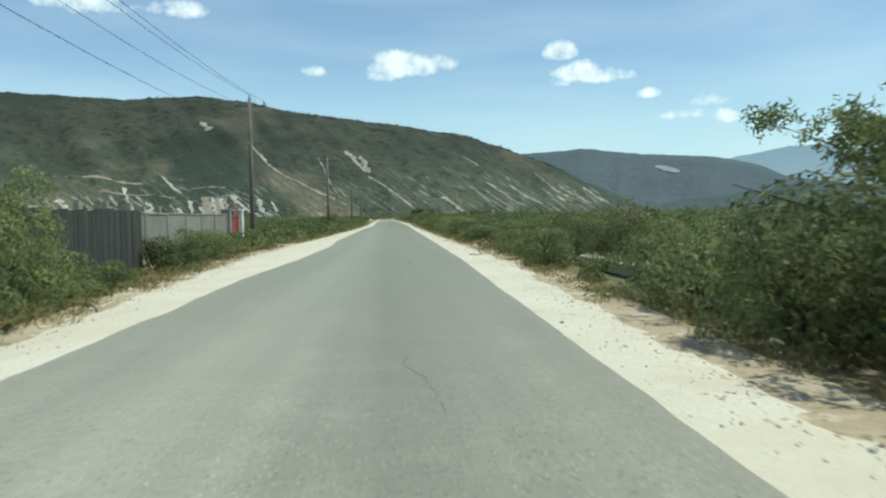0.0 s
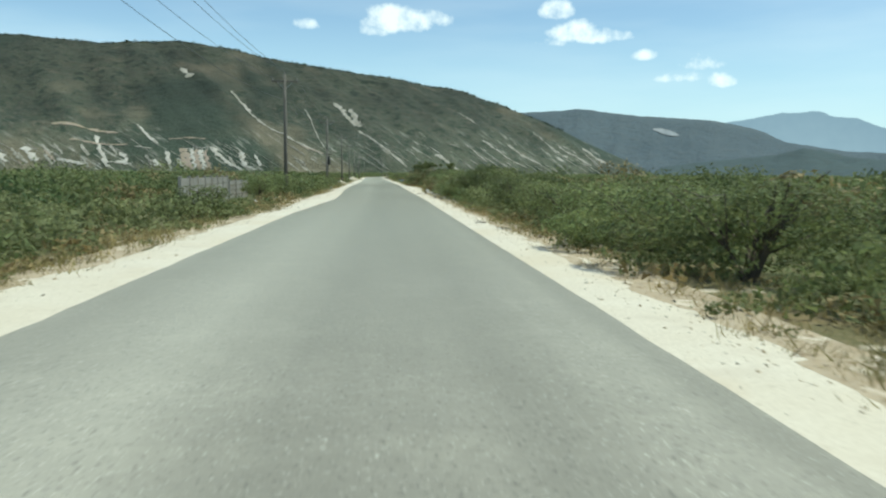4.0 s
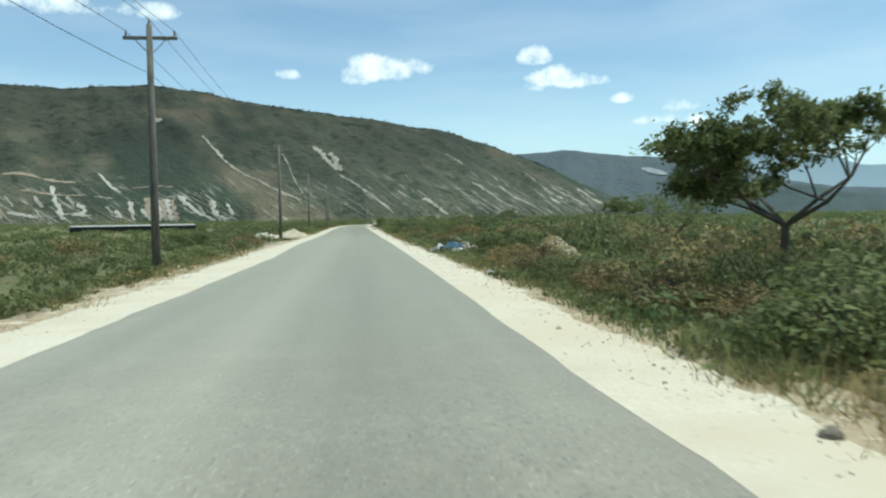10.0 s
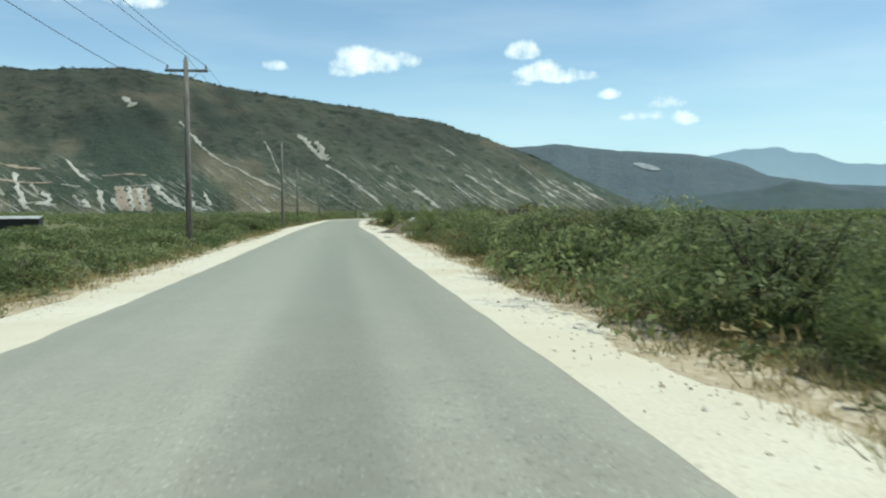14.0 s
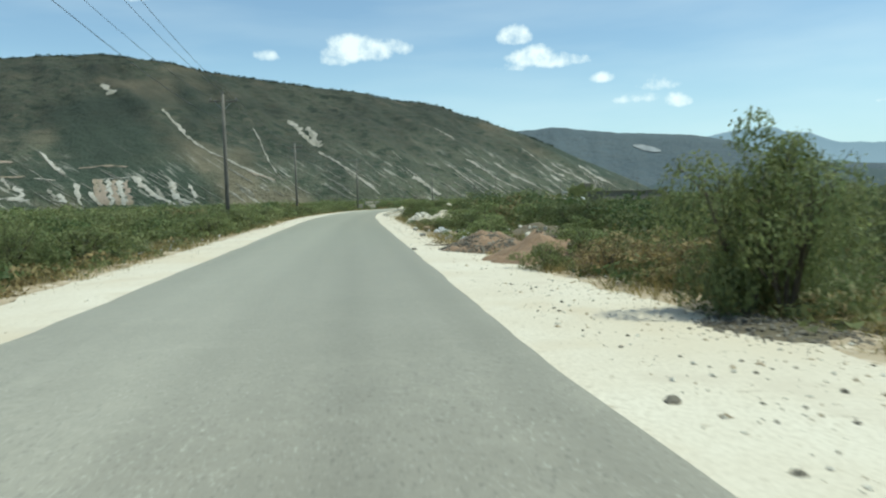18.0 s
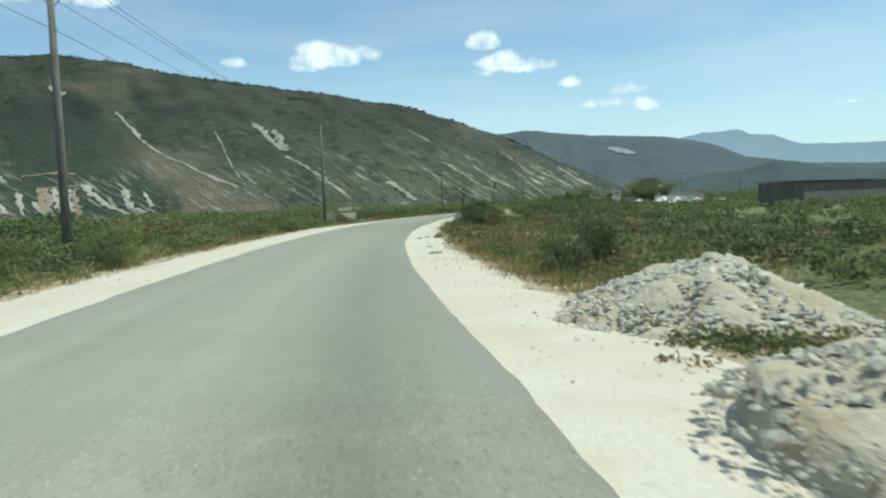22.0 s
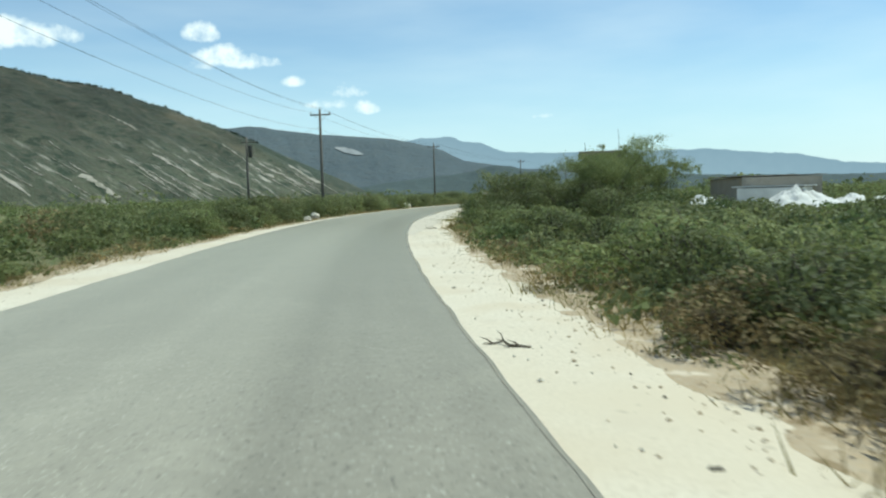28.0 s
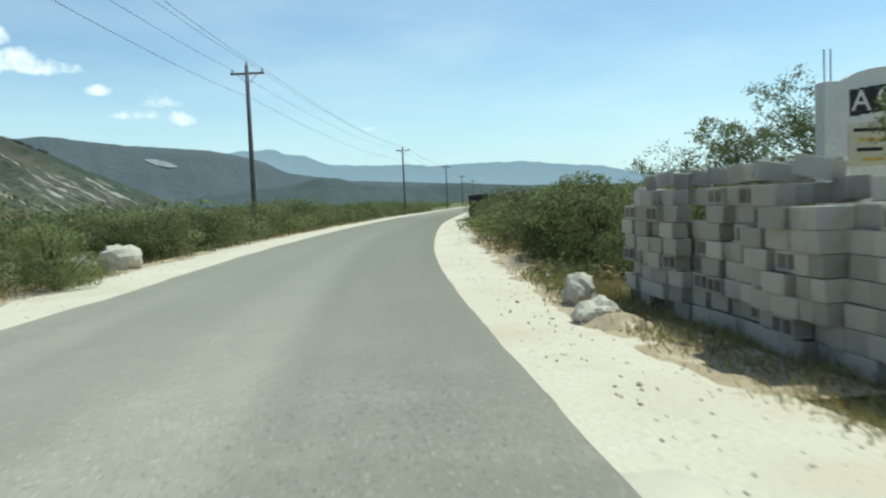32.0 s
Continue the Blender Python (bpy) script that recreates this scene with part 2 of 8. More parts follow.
M["ground"] = material("ground", [(0.150, 0.170, 0.066), (0.105, 0.135, 0.048), (0.215, 0.190, 0.095)], scale=0.05, fine=2.6, rough=0.95, bump=0.8, bump_size=0.2, spots=[(0.012, 0.56, 0.64, (0.20, 0.235, 0.085)), (0.5, 0.55, 0.68, (0.24, 0.19, 0.10)), (1.9, 0.56, 0.64, (0.085, 0.10, 0.036)), (6.5, 0.50, 0.62, (0.23, 0.19, 0.095)), (17.0, 0.55, 0.66, (0.08, 0.095, 0.034))])
M["hill"] = material("hill", [(0.097, 0.105, 0.068), (0.045, 0.056, 0.038), (0.124, 0.117, 0.083)], scale=0.0075, fine=0.085, rough=0.95, bump=0.7, bump_size=10.0, spots=[(0.02, 0.62, 0.74, (0.13, 0.115, 0.08)), (0.05, 0.53, 0.64, (0.034, 0.046, 0.029)), (0.0045, 0.56, 0.66, (0.142, 0.124, 0.082)), (0.003, 0.42, 0.34, (0.045, 0.058, 0.040))])
M["scar"] = material("limestone", [(0.42, 0.38, 0.315), (0.25, 0.235, 0.17), (0.50, 0.47, 0.41)], scale=0.05, fine=0.2, rough=0.95, bump=0.8, bump_size=3.0)
M["quarry"] = material("fresh_limestone", [(0.60, 0.555, 0.47), (0.46, 0.41, 0.33), (0.68, 0.64, 0.57)], scale=0.05, fine=0.2, rough=0.95, bump=0.8, bump_size=3.0)
M["clay_scar"] = material("ochre_earth", [(0.40, 0.31, 0.24), (0.30, 0.25, 0.16), (0.50, 0.40, 0.32)], scale=0.02, fine=0.12, rough=0.95, bump=0.8, bump_size=3.0)
# far slopes: the blue haze of distance is mixed into the base colours
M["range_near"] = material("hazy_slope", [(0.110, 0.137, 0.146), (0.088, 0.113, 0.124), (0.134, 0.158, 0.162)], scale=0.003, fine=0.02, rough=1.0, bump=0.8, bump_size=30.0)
M["foothill"] = material("hazy_foothill", [(0.082, 0.108, 0.104), (0.064, 0.088, 0.088), (0.096, 0.118, 0.110)], scale=0.004, fine=0.03, rough=1.0, bump=0.6, bump_size=10.0)
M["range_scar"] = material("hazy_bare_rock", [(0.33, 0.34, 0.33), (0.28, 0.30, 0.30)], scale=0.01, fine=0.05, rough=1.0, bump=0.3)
M["leaf"] = material("leaf", [(0.215, 0.245, 0.090), (0.147, 0.185, 0.066), (0.304, 0.300, 0.140)], scale=0.9, fine=6, rough=0.65, bump=0.0, island=0.35, each=0.36, leaf=0.45, spots=[(0.07, 0.50, 0.62, (0.245, 0.26, 0.112)), (0.17, 0.54, 0.66, (0.115, 0.16, 0.060))])
M["leaf_dry"] = material("dry_leaf", [(0.30, 0.225, 0.10), (0.20, 0.175, 0.07), (0.37, 0.275, 0.145)], scale=0.9, fine=6, rough=0.8, bump=0.0, island=0.4, each=0.25, leaf=0.25)
M["leaf_far"] = material("far_leaf", [(0.226, 0.265, 0.100), (0.158, 0.200, 0.072), (0.284, 0.27, 0.125)], scale=0.05, fine=0.4, rough=0.8, bump=0.0, island=0.35, leaf=0.4)
M["crest"] = material("far_tree", [(0.075, 0.095, 0.06), (0.05, 0.07, 0.045)], scale=0.05, fine=0.4, rough=0.9, bump=0.0, island=0.2)
M["twig"] = material("twig", [(0.13, 0.105, 0.075), (0.09, 0.075, 0.055)], scale=5, fine=30, rough=0.95, bump=0.4)
M["grass"] = material("dry_grass", [(0.40, 0.30, 0.13), (0.22, 0.21, 0.07), (0.48, 0.38, 0.19)], scale=0.4, fine=3, rough=0.9, bump=0.0, island=0.3, leaf=0.25)
M["stone"] = material("pale_stone", [(0.62, 0.57, 0.46), (0.50, 0.45, 0.36), (0.70, 0.66, 0.57)], scale=4, fine=25, rough=0.95, bump=0.6, island=0.25, each=0.2)
M["dark_stone"] = material("dark_stone", [(0.20, 0.175, 0.13), (0.13, 0.115, 0.09), (0.28, 0.25, 0.2)], scale=4, fine=25, rough=0.95, bump=0.6, island=0.35, each=0.2)
M["heap"] = material("crushed_limestone", [(0.61, 0.53, 0.385), (0.50, 0.43, 0.30), (0.68, 0.61, 0.48)], scale=0.8, fine=7, rough=0.95, bump=0.9, bump_size=0.06, spots=[(1.4, 0.56, 0.70, (0.45, 0.365, 0.24)), (8.0, 0.60, 0.68, (0.38, 0.32, 0.225))])
M["soil"] = material("brown_soil", [(0.34, 0.22, 0.135), (0.25, 0.165, 0.10), (0.44, 0.31, 0.2)], scale=1.2, fine=11, rough=0.95, bump=0.8, bump_size=0.05)
M["dark_soil"] = material("dark_soil", [(0.17, 0.135, 0.09), (0.12, 0.105, 0.06), (0.26, 0.22, 0.15)], scale=1.2, fine=11, rough=0.95, bump=0.8, bump_size=0.05)
M["block"] = material("concrete_block", [(0.43, 0.40, 0.345), (0.34, 0.315, 0.27), (0.51, 0.475, 0.41)], scale=1.2, fine=28, rough=0.95, bump=0.5, each=0.24, island=0.1, spots=[(3.5, 0.58, 0.70, (0.27, 0.25, 0.205))])
M["render"] = material("cement_render", [(0.395, 0.35, 0.28), (0.32, 0.285, 0.23), (0.45, 0.41, 0.34)], scale=0.7, fine=8, rough=0.95, bump=0.3, bump_size=0.01, each=0.1, spots=[(0.9, 0.55, 0.70, (0.30, 0.265, 0.205)), (5.0, 0.62, 0.72, (0.26, 0.23, 0.18))])
M["pale_wall"] = material("pale_wall", [(0.315, 0.29, 0.245), (0.24, 0.22, 0.185), (0.37, 0.345, 0.295)], scale=0.8, fine=8, rough=0.95, bump=0.5, bump_size=0.015, each=0.1, spots=[(1.6, 0.54, 0.68, (0.22, 0.20, 0.165)), (6.0, 0.60, 0.70, (0.18, 0.165, 0.135))])
M["white"] = material("white_paint", [(0.76, 0.75, 0.70), (0.66, 0.65, 0.60), (0.80, 0.79, 0.75)], scale=1.5, fine=15, rough=0.8, bump=0.2)
M["whitewash"] = material("worn_whitewash", [(0.72, 0.70, 0.63), (0.62, 0.60, 0.53), (0.77, 0.75, 0.69)], scale=2.2, fine=14, rough=0.9, bump=0.4, spots=[(2.6, 0.56, 0.66, (0.32, 0.29, 0.23)), (9.0, 0.60, 0.68, (0.40, 0.36, 0.28))])
M["red"] = material("faded_red_paint", [(0.34, 0.075, 0.055), (0.26, 0.06, 0.05), (0.42, 0.16, 0.12)], scale=2, fine=15, rough=0.7, bump=0.2)
M["black"] = material("black_paint", [(0.03, 0.03, 0.028), (0.045, 0.045, 0.042)], scale=3, fine=20, rough=0.7, bump=0.1)
M["green"] = material("dark_green_paint", [(0.05, 0.12, 0.07), (0.07, 0.15, 0.09)], scale=3, fine=20, rough=0.7, bump=0.1)
M["yellow"] = material("ochre_paint", [(0.62, 0.46, 0.12), (0.54, 0.40, 0.12)], scale=3, fine=20, rough=0.8, bump=0.1)
M["cream"] = material("cream_paint", [(0.66, 0.62, 0.46), (0.58, 0.54, 0.40)], scale=3, fine=20, rough=0.8, bump=0.1)
M["wood"] = material("weathered_wood", [(0.17, 0.155, 0.13), (0.23, 0.21, 0.18), (0.11, 0.10, 0.085)], scale=3, fine=18, rough=0.9, bump=0.5, stretch=(1, 1, 0.08), each=0.15)
M["old_board"] = material("dark_board", [(0.045, 0.045, 0.04), (0.07, 0.068, 0.06), (0.10, 0.095, 0.08)], scale=2, fine=14, rough=0.9, bump=0.4, stretch=(1, 1, 0.15), each=0.2)
M["wire"] = material("wire", [(0.05, 0.055, 0.06), (0.07, 0.075, 0.08)], scale=3, fine=10, rough=0.6, bump=0.0)
M["ceramic"] = material("insulator", [(0.22, 0.2, 0.19), (0.3, 0.28, 0.26)], scale=9, fine=30, rough=0.4, bump=0.0)
M["steel"] = material("galvanised_steel", [(0.36, 0.37, 0.38), (0.28, 0.29, 0.3)], scale=3, fine=20, rough=0.5, bump=0.1, metal=0.6)
M["rubber"] = material("rubber", [(0.025, 0.025, 0.025), (0.04, 0.04, 0.038)], scale=8, fine=30, rough=0.8, bump=0.2)
M["chrome"] = material("chrome", [(0.6, 0.6, 0.6), (0.5, 0.5, 0.5)], scale=8, fine=30, rough=0.25, bump=0.0, metal=1.0)
M["plastic_white"] = material("white_plastic", [(0.70, 0.69, 0.66), (0.55, 0.53, 0.49), (0.76, 0.75, 0.73)], scale=4, fine=12, rough=0.7, bump=0.4, each=0.1)
M["plastic_blue"] = material("blue_plastic", [(0.20, 0.38, 0.50), (0.36, 0.50, 0.58), (0.12, 0.27, 0.42)], scale=4, fine=12, rough=0.45, bump=0.4)
M["plastic_black"] = material("black_plastic", [(0.022, 0.024, 0.03), (0.045, 0.047, 0.055)], scale=5, fine=14, rough=0.45, bump=0.4)
M["rag_red"] = material("reddish_cloth", [(0.32, 0.12, 0.09), (0.24, 0.10, 0.08)], scale=5, fine=22, rough=0.95, bump=0.4)
M["dark_cone"] = material("dark_faded_cone", [(0.085, 0.045, 0.036), (0.06, 0.04, 0.034), (0.13, 0.075, 0.06)], scale=6, fine=25, rough=0.85, bump=0.2)
M["card"] = material("cardboard", [(0.42, 0.31, 0.19), (0.34, 0.25, 0.16)], scale=3, fine=20, rough=0.9, bump=0.2, each=0.2)
M["roof"] = material("corrugated_sheet", [(0.55, 0.55, 0.53), (0.44, 0.43, 0.41), (0.42, 0.33, 0.26)], scale=0.5, fine=5, rough=0.6, bump=0.2)
# near-black standing in for shade: room interior, shed openings, walls below shed roofs
M["shade_black"] = material("painted_shade", [(0.03, 0.03, 0.03), (0.05, 0.048, 0.045)], scale=2, fine=9, rough=0.95, bump=0.0)
M["weed"] = material("withered_weeds", [(0.37, 0.335, 0.14), (0.28, 0.27, 0.10), (0.45, 0.40, 0.21)], scale=1.2, fine=8, rough=0.95, bump=0.0, island=0.3, leaf=0.2)
M["ash"] = material("ash", [(0.36, 0.32, 0.26), (0.17, 0.15, 0.125), (0.48, 0.43, 0.35)], scale=2.5, fine=16, rough=1.0, bump=0.6)


def worn_lanes(m):
    """Wheel tracks and dull bands along the asphalt."""
    n, l = m.node_tree.nodes, m.node_tree.links
    p = n["Principled BSDF"]
    src = p.inputs["Base Color"].links[0].from_socket
    uv, mp, tx = n.new("ShaderNodeUVMap"), n.new("ShaderNodeMapping"), n.new("ShaderNodeTexNoise")
    uv.uv_map = "lane"
    mp.inputs["Scale"].default_value = (1.15, 0.02, 1.0)
    tx.inputs["Scale"].default_value, tx.inputs["Detail"].default_value = 1.0, 4.0
    l.new(uv.outputs["UV"], mp.inputs["Vector"])
    l.new(mp.outputs["Vector"], tx.inputs["Vector"])
    r, x = n.new("ShaderNodeMapRange"), n.new("ShaderNodeMix")
    r.inputs["From Min"].default_value, r.inputs["From Max"].default_value = 0.34, 0.66
    r.inputs["To Min"].default_value, r.inputs["To Max"].default_value = 0.88, 1.10
    l.new(tx.outputs["Fac"], r.inputs["Value"])
    # the oil-darkened middle of the lane in use, wheel-polished bands and a dusty rim beside it
    sep, ramp = n.new("ShaderNodeSeparateXYZ"), n.new("ShaderNodeValToRGB")
    l.new(uv.outputs["UV"], sep.inputs[0])
    shift = n.new("ShaderNodeMath")
    shift.operation = "MULTIPLY_ADD"
    shift.inputs[1].default_value, shift.inputs[2].default_value = 0.1, 0.6
    l.new(sep.outputs["X"], shift.inputs[0])
    l.new(shift.outputs[0], ramp.inputs["Fac"])
    ramp.color_ramp.interpolation = "EASE"
    stops = [(0.0, 1.08), (0.19, 1.10), (0.28, 1.02), (0.36, 1.05), (0.44, 1.14), (0.48, 1.06), (0.54, 0.86), (0.60, 0.80), (0.66, 0.91), (0.72, 0.90), (0.82, 1.04)]
    while len(ramp.color_ramp.elements) < len(stops):
        ramp.color_ramp.elements.new(0.5)
    for el, (pos, v) in zip(ramp.color_ramp.elements, stops):
        el.position, el.color = pos, (v * 0.8, v * 0.8, v * 0.8, 1)
    band = n.new("ShaderNodeMath")
    band.operation = "MULTIPLY"
    l.new(ramp.outputs["Color"], band.inputs[0])
    l.new(r.outputs["Result"], band.inputs[1])
    lift = n.new("ShaderNodeMath")
    lift.operation = "MULTIPLY"
    lift.inputs[1].default_value = 1.25
    l.new(band.outputs[0], lift.inputs[0])
    x.data_type, x.blend_type = "RGBA", "MULTIPLY"
    x.inputs["Factor"].default_value = 1.0
    l.new(src, x.inputs["A"])
    l.new(lift.outputs[0], x.inputs["B"])
    l.new(x.outputs["Result"], p.inputs["Base Color"])


def gullied(m):
    """Pale rills that run aslant down the lower hillside, and darker thickets between."""
    n, l = m.node_tree.nodes, m.node_tree.links
    p = n["Principled BSDF"]
    src = p.inputs["Base Color"].links[0].from_socket
    uv, turn, mp = n.new("ShaderNodeUVMap"), n.new("ShaderNodeMapping"), n.new("ShaderNodeMapping")
    uv.uv_map = "slope"
    turn.inputs["Rotation"].default_value = (0, 0, 0.62)
    mp.inputs["Scale"].default_value = (0.32, 2.6, 1.0)
    l.new(uv.outputs["UV"], turn.inputs["Vector"])
    l.new(turn.outputs["Vector"], mp.inputs["Vector"])
    rills, broad, sep = n.new("ShaderNodeTexNoise"), n.new("ShaderNodeTexNoise"), n.new("ShaderNodeSeparateXYZ")
    rills.inputs["Scale"].default_value, rills.inputs["Detail"].default_value, rills.inputs["Roughness"].default_value = 1.6, 5.0, 0.62
    broad.inputs["Scale"].default_value, broad.inputs["Detail"].default_value = 0.35, 3.0
    l.new(mp.outputs["Vector"], rills.inputs["Vector"])
    l.new(uv.outputs["UV"], broad.inputs["Vector"])
    l.new(uv.outputs["UV"], sep.inputs[0])

    def ramp(v, a, b, lo=0.0, hi=1.0):
        r = n.new("ShaderNodeMapRange")
        for key, val in (("From Min", a), ("From Max", b), ("To Min", lo), ("To Max", hi)):
            r.inputs[key].default_value = val
        l.new(v, r.inputs["Value"])
        return r.outputs["Result"]

    def times(a, b):
        q = n.new("ShaderNodeMath")
        q.operation, q.use_clamp = "MULTIPLY", True
        l.new(a, q.inputs[0])
        l.new(b, q.inputs[1])
        return q.outputs[0]

    fac = times(times(ramp(rills.outputs["Fac"], 0.555, 0.655), ramp(sep.outputs["Y"], 4.5, 1.2)), ramp(broad.outputs["Fac"], 0.38, 0.58))
    # thicker wood towards the crest; dry thin cover and painted haze pale the foot
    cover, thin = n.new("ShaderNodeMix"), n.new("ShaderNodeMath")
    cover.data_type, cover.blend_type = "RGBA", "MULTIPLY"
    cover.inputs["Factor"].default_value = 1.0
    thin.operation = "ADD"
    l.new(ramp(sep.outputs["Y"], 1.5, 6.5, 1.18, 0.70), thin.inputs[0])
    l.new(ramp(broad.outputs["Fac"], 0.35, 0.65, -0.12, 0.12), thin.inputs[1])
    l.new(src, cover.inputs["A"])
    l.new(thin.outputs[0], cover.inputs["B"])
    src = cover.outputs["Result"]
    x = n.new("ShaderNodeMix")
    x.data_type = "RGBA"
    l.new(fac, x.inputs["Factor"])
    l.new(src, x.inputs["A"])
    x.inputs["B"].default_value = (0.40, 0.37, 0.31, 1)
    l.new(x.outputs["Result"], p.inputs["Base Color"])


worn_lanes(M["asphalt"])
dusty = M["asphalt"].node_tree.nodes["Principled BSDF"]
dusty.inputs["Sheen Weight"].default_value, dusty.inputs["Sheen Roughness"].default_value, dusty.inputs["Sheen Tint"].default_value = 1.0, 0.30, (1.0, 0.80, 0.57, 1.0)
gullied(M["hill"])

from mathutils.bvhtree import BVHTree

# ---- building helpers ----
LINE = [(-200, -0.2), (0, -0.17), (39, 0.01), (116, 0.18), (155, -0.1), (194, -0.32), (232, -0.77), (270, -1.05), (309, -1.02), (347, -0.14), (384, 0.68),
        (422, 3.41), (459, 8.35), (496, 15.12), (534, 23.11), (571, 29.78), (608, 37.36), (640, 43.5), (672, 47.0), (705, 48.5), (1300, 48.5)]
_s = np.arange(-200, 1300, 0.5)
_b = np.radians(np.interp(_s - 0.7, [a for a, b in LINE], [b for a, b in LINE]))
_x = np.concatenate([[0], np.cumsum(np.sin(_b) * 0.5)[:-1]])
_y = np.concatenate([[0], np.cumsum(np.cos(_b) * 0.5)[:-1]])
_x, _y = _x - np.interp(0, _s, _x), _y - np.interp(0, _s, _y)


def place(s, d, z=0.0):
    """The point s metres along the way and d metres to its right."""
    b = np.interp(s, _s, _b)
    return Vector((np.interp(s, _s, _x) + d * math.cos(b), np.interp(s, _s, _y) - d * math.sin(b), z))


def place_many(s, d):
    b = np.interp(s, _s, _b)
    return np.interp(s, _s, _x) + d * np.cos(b), np.interp(s, _s, _y) - d * np.sin(b)


def bearing(s):
    return math.degrees(np.interp(s, _s, _b))


def spot(s, d, z=0.0, turn=0.0):
    """The pose of a thing at (s, d) that faces along the road, turned anticlockwise by some degrees."""
    return Matrix.Translation(place(s, d, z)) @ pose(0, 0, 0, 0, 0, turn - bearing(s))


def mesh_object(name, verts, faces, mat, parent=None, smooth=False, label=""):
    me = bpy.data.meshes.new(name)
    me.from_pydata([tuple(v) for v in verts], [], faces)
    me.materials.append(mat)
    if smooth:
        me.polygons.foreach_set("use_smooth", [True] * len(me.polygons))
    me.update()
    ob = new(name, me)
    if parent:
        ob.parent = parent
    if label:
        ob["label"] = label
    return ob


def part(name, bm, mat, parent=None, label="", smooth=False):
    me = bpy.data.meshes.new(name)
    if smooth:
        for f in bm.faces:
            f.smooth = True
    bm.to_mesh(me)
    bm.free()
    me.materials.append(mat)
    ob = new(name, me)
    if parent:
        ob.parent = parent
    if label:
        ob["label"] = label
    return ob


def thing(name, m, label, category, group="", kind=""):
    ob = new(name)
    ob.empty_display_size = 0.3
    ob.matrix_world = m
    return tagged(ob, label, category, group, kind)


def box(bm, cx, cy, cz, sx, sy, sz, turn=None, bevel=0.0):
    m = Matrix.Translation((cx, cy, cz)) @ (turn or Matrix.Identity(4)) @ Matrix.Diagonal((sx, sy, sz, 1))
    made = bmesh.ops.create_cube(bm, size=1.0, matrix=m)["verts"]
    if bevel:
        edges = list({e for v in made for e in v.link_edges})
        bmesh.ops.bevel(bm, geom=edges, offset=bevel, segments=1, affect="EDGES")
    return made


def tube(bm, points, radii, sides=6, cap=True):
    """A tapered limb through the points."""
    rings = []
    for i, p in enumerate(points):
        p = Vector(p)
        a = Vector(points[max(i - 1, 0)])
        b = Vector(points[min(i + 1, len(points) - 1)])
        way = (b - a).normalized() if (b - a).length > 1e-6 else Vector((0, 0, 1))
        side = way.cross(Vector((0.31, 0.77, 0.56))).normalized()
        up = way.cross(side)
        rings.append([bm.verts.new(p + (side * math.cos(k * 2 * math.pi / sides) + up * math.sin(k * 2 * math.pi / sides)) * radii[i]) for k in range(sides)])
    for r0, r1 in zip(rings, rings[1:]):
        for k in range(sides):
            bm.faces.new((r0[k], r0[(k + 1) % sides], r1[(k + 1) % sides], r1[k]))
    if cap:
        bm.faces.new(rings[0][::-1])
        bm.faces.new(rings[-1])


def lump(bm, rng, cx, cy, cz, rx, ry, rz, rough=0.25, level=1):
    """A rough stone or bag."""
    made = bmesh.ops.create_icosphere(bm, subdivisions=level, radius=1.0)["verts"]
    for v in made:
        k = 1 + rng.uniform(-rough, rough)
        v.co = Vector((cx + v.co.x * rx * k, cy + v.co.y * ry * k, cz + v.co.z * rz * k))
    return made


def strip(name, s0, s1, step, inner, outer, z_in, z_out, mat, label="", thick=0.0, mid=()):
    """A band of ground along the road between two lateral offsets, each a function of the distance. Further columns at shares of the width, with their lift."""
    ss = np.arange(s0, s1 + step, step)
    cols = [(0.0, 0.0)] + list(mid) + [(1.0, 0.0)]
    verts, faces, n = [], [], len(cols)
    for s in ss:
        a, b = inner(s), outer(s)
        for share, lift in cols:
            x, y = place_many(s, a + (b - a) * share)
            verts.append((float(x), float(y), z_in + (z_out - z_in) * share + lift))
    for i in range(len(ss) - 1):
        for k in range(n - 1):
            q = (i * n + k, i * n + k + 1, (i + 1) * n + k + 1, (i + 1) * n + k)
            faces.append(q if outer(0) > inner(0) else q[::-1])
    if thick:
        base = len(verts)
        verts += [(x, y, z - thick) for x, y, z in verts[:base]]
        for i in range(len(ss) - 1):
            for k in (0, n - 1):
                q = (i * n + k, (i + 1) * n + k, base + (i + 1) * n + k, base + i * n + k)
                faces.append(q)
    ob = mesh_object(name, verts, faces, mat)
    layer = ob.data.uv_layers.new(name="lane")
    across = np.concatenate([[inner(s) + (outer(s) - inner(s)) * c[0] for c in cols] for s in ss])
    length = np.repeat(ss, n)
    if thick:
        across, length = np.tile(across, 2), np.tile(length, 2)
    loop = np.empty(len(ob.data.loops), dtype=np.int32)
    ob.data.loops.foreach_get("vertex_index", loop)
    layer.data.foreach_set("uv", np.stack([across[loop], length[loop]], 1).astype(np.float32).ravel())
    return tagged(ob, label, "", "", "structure")


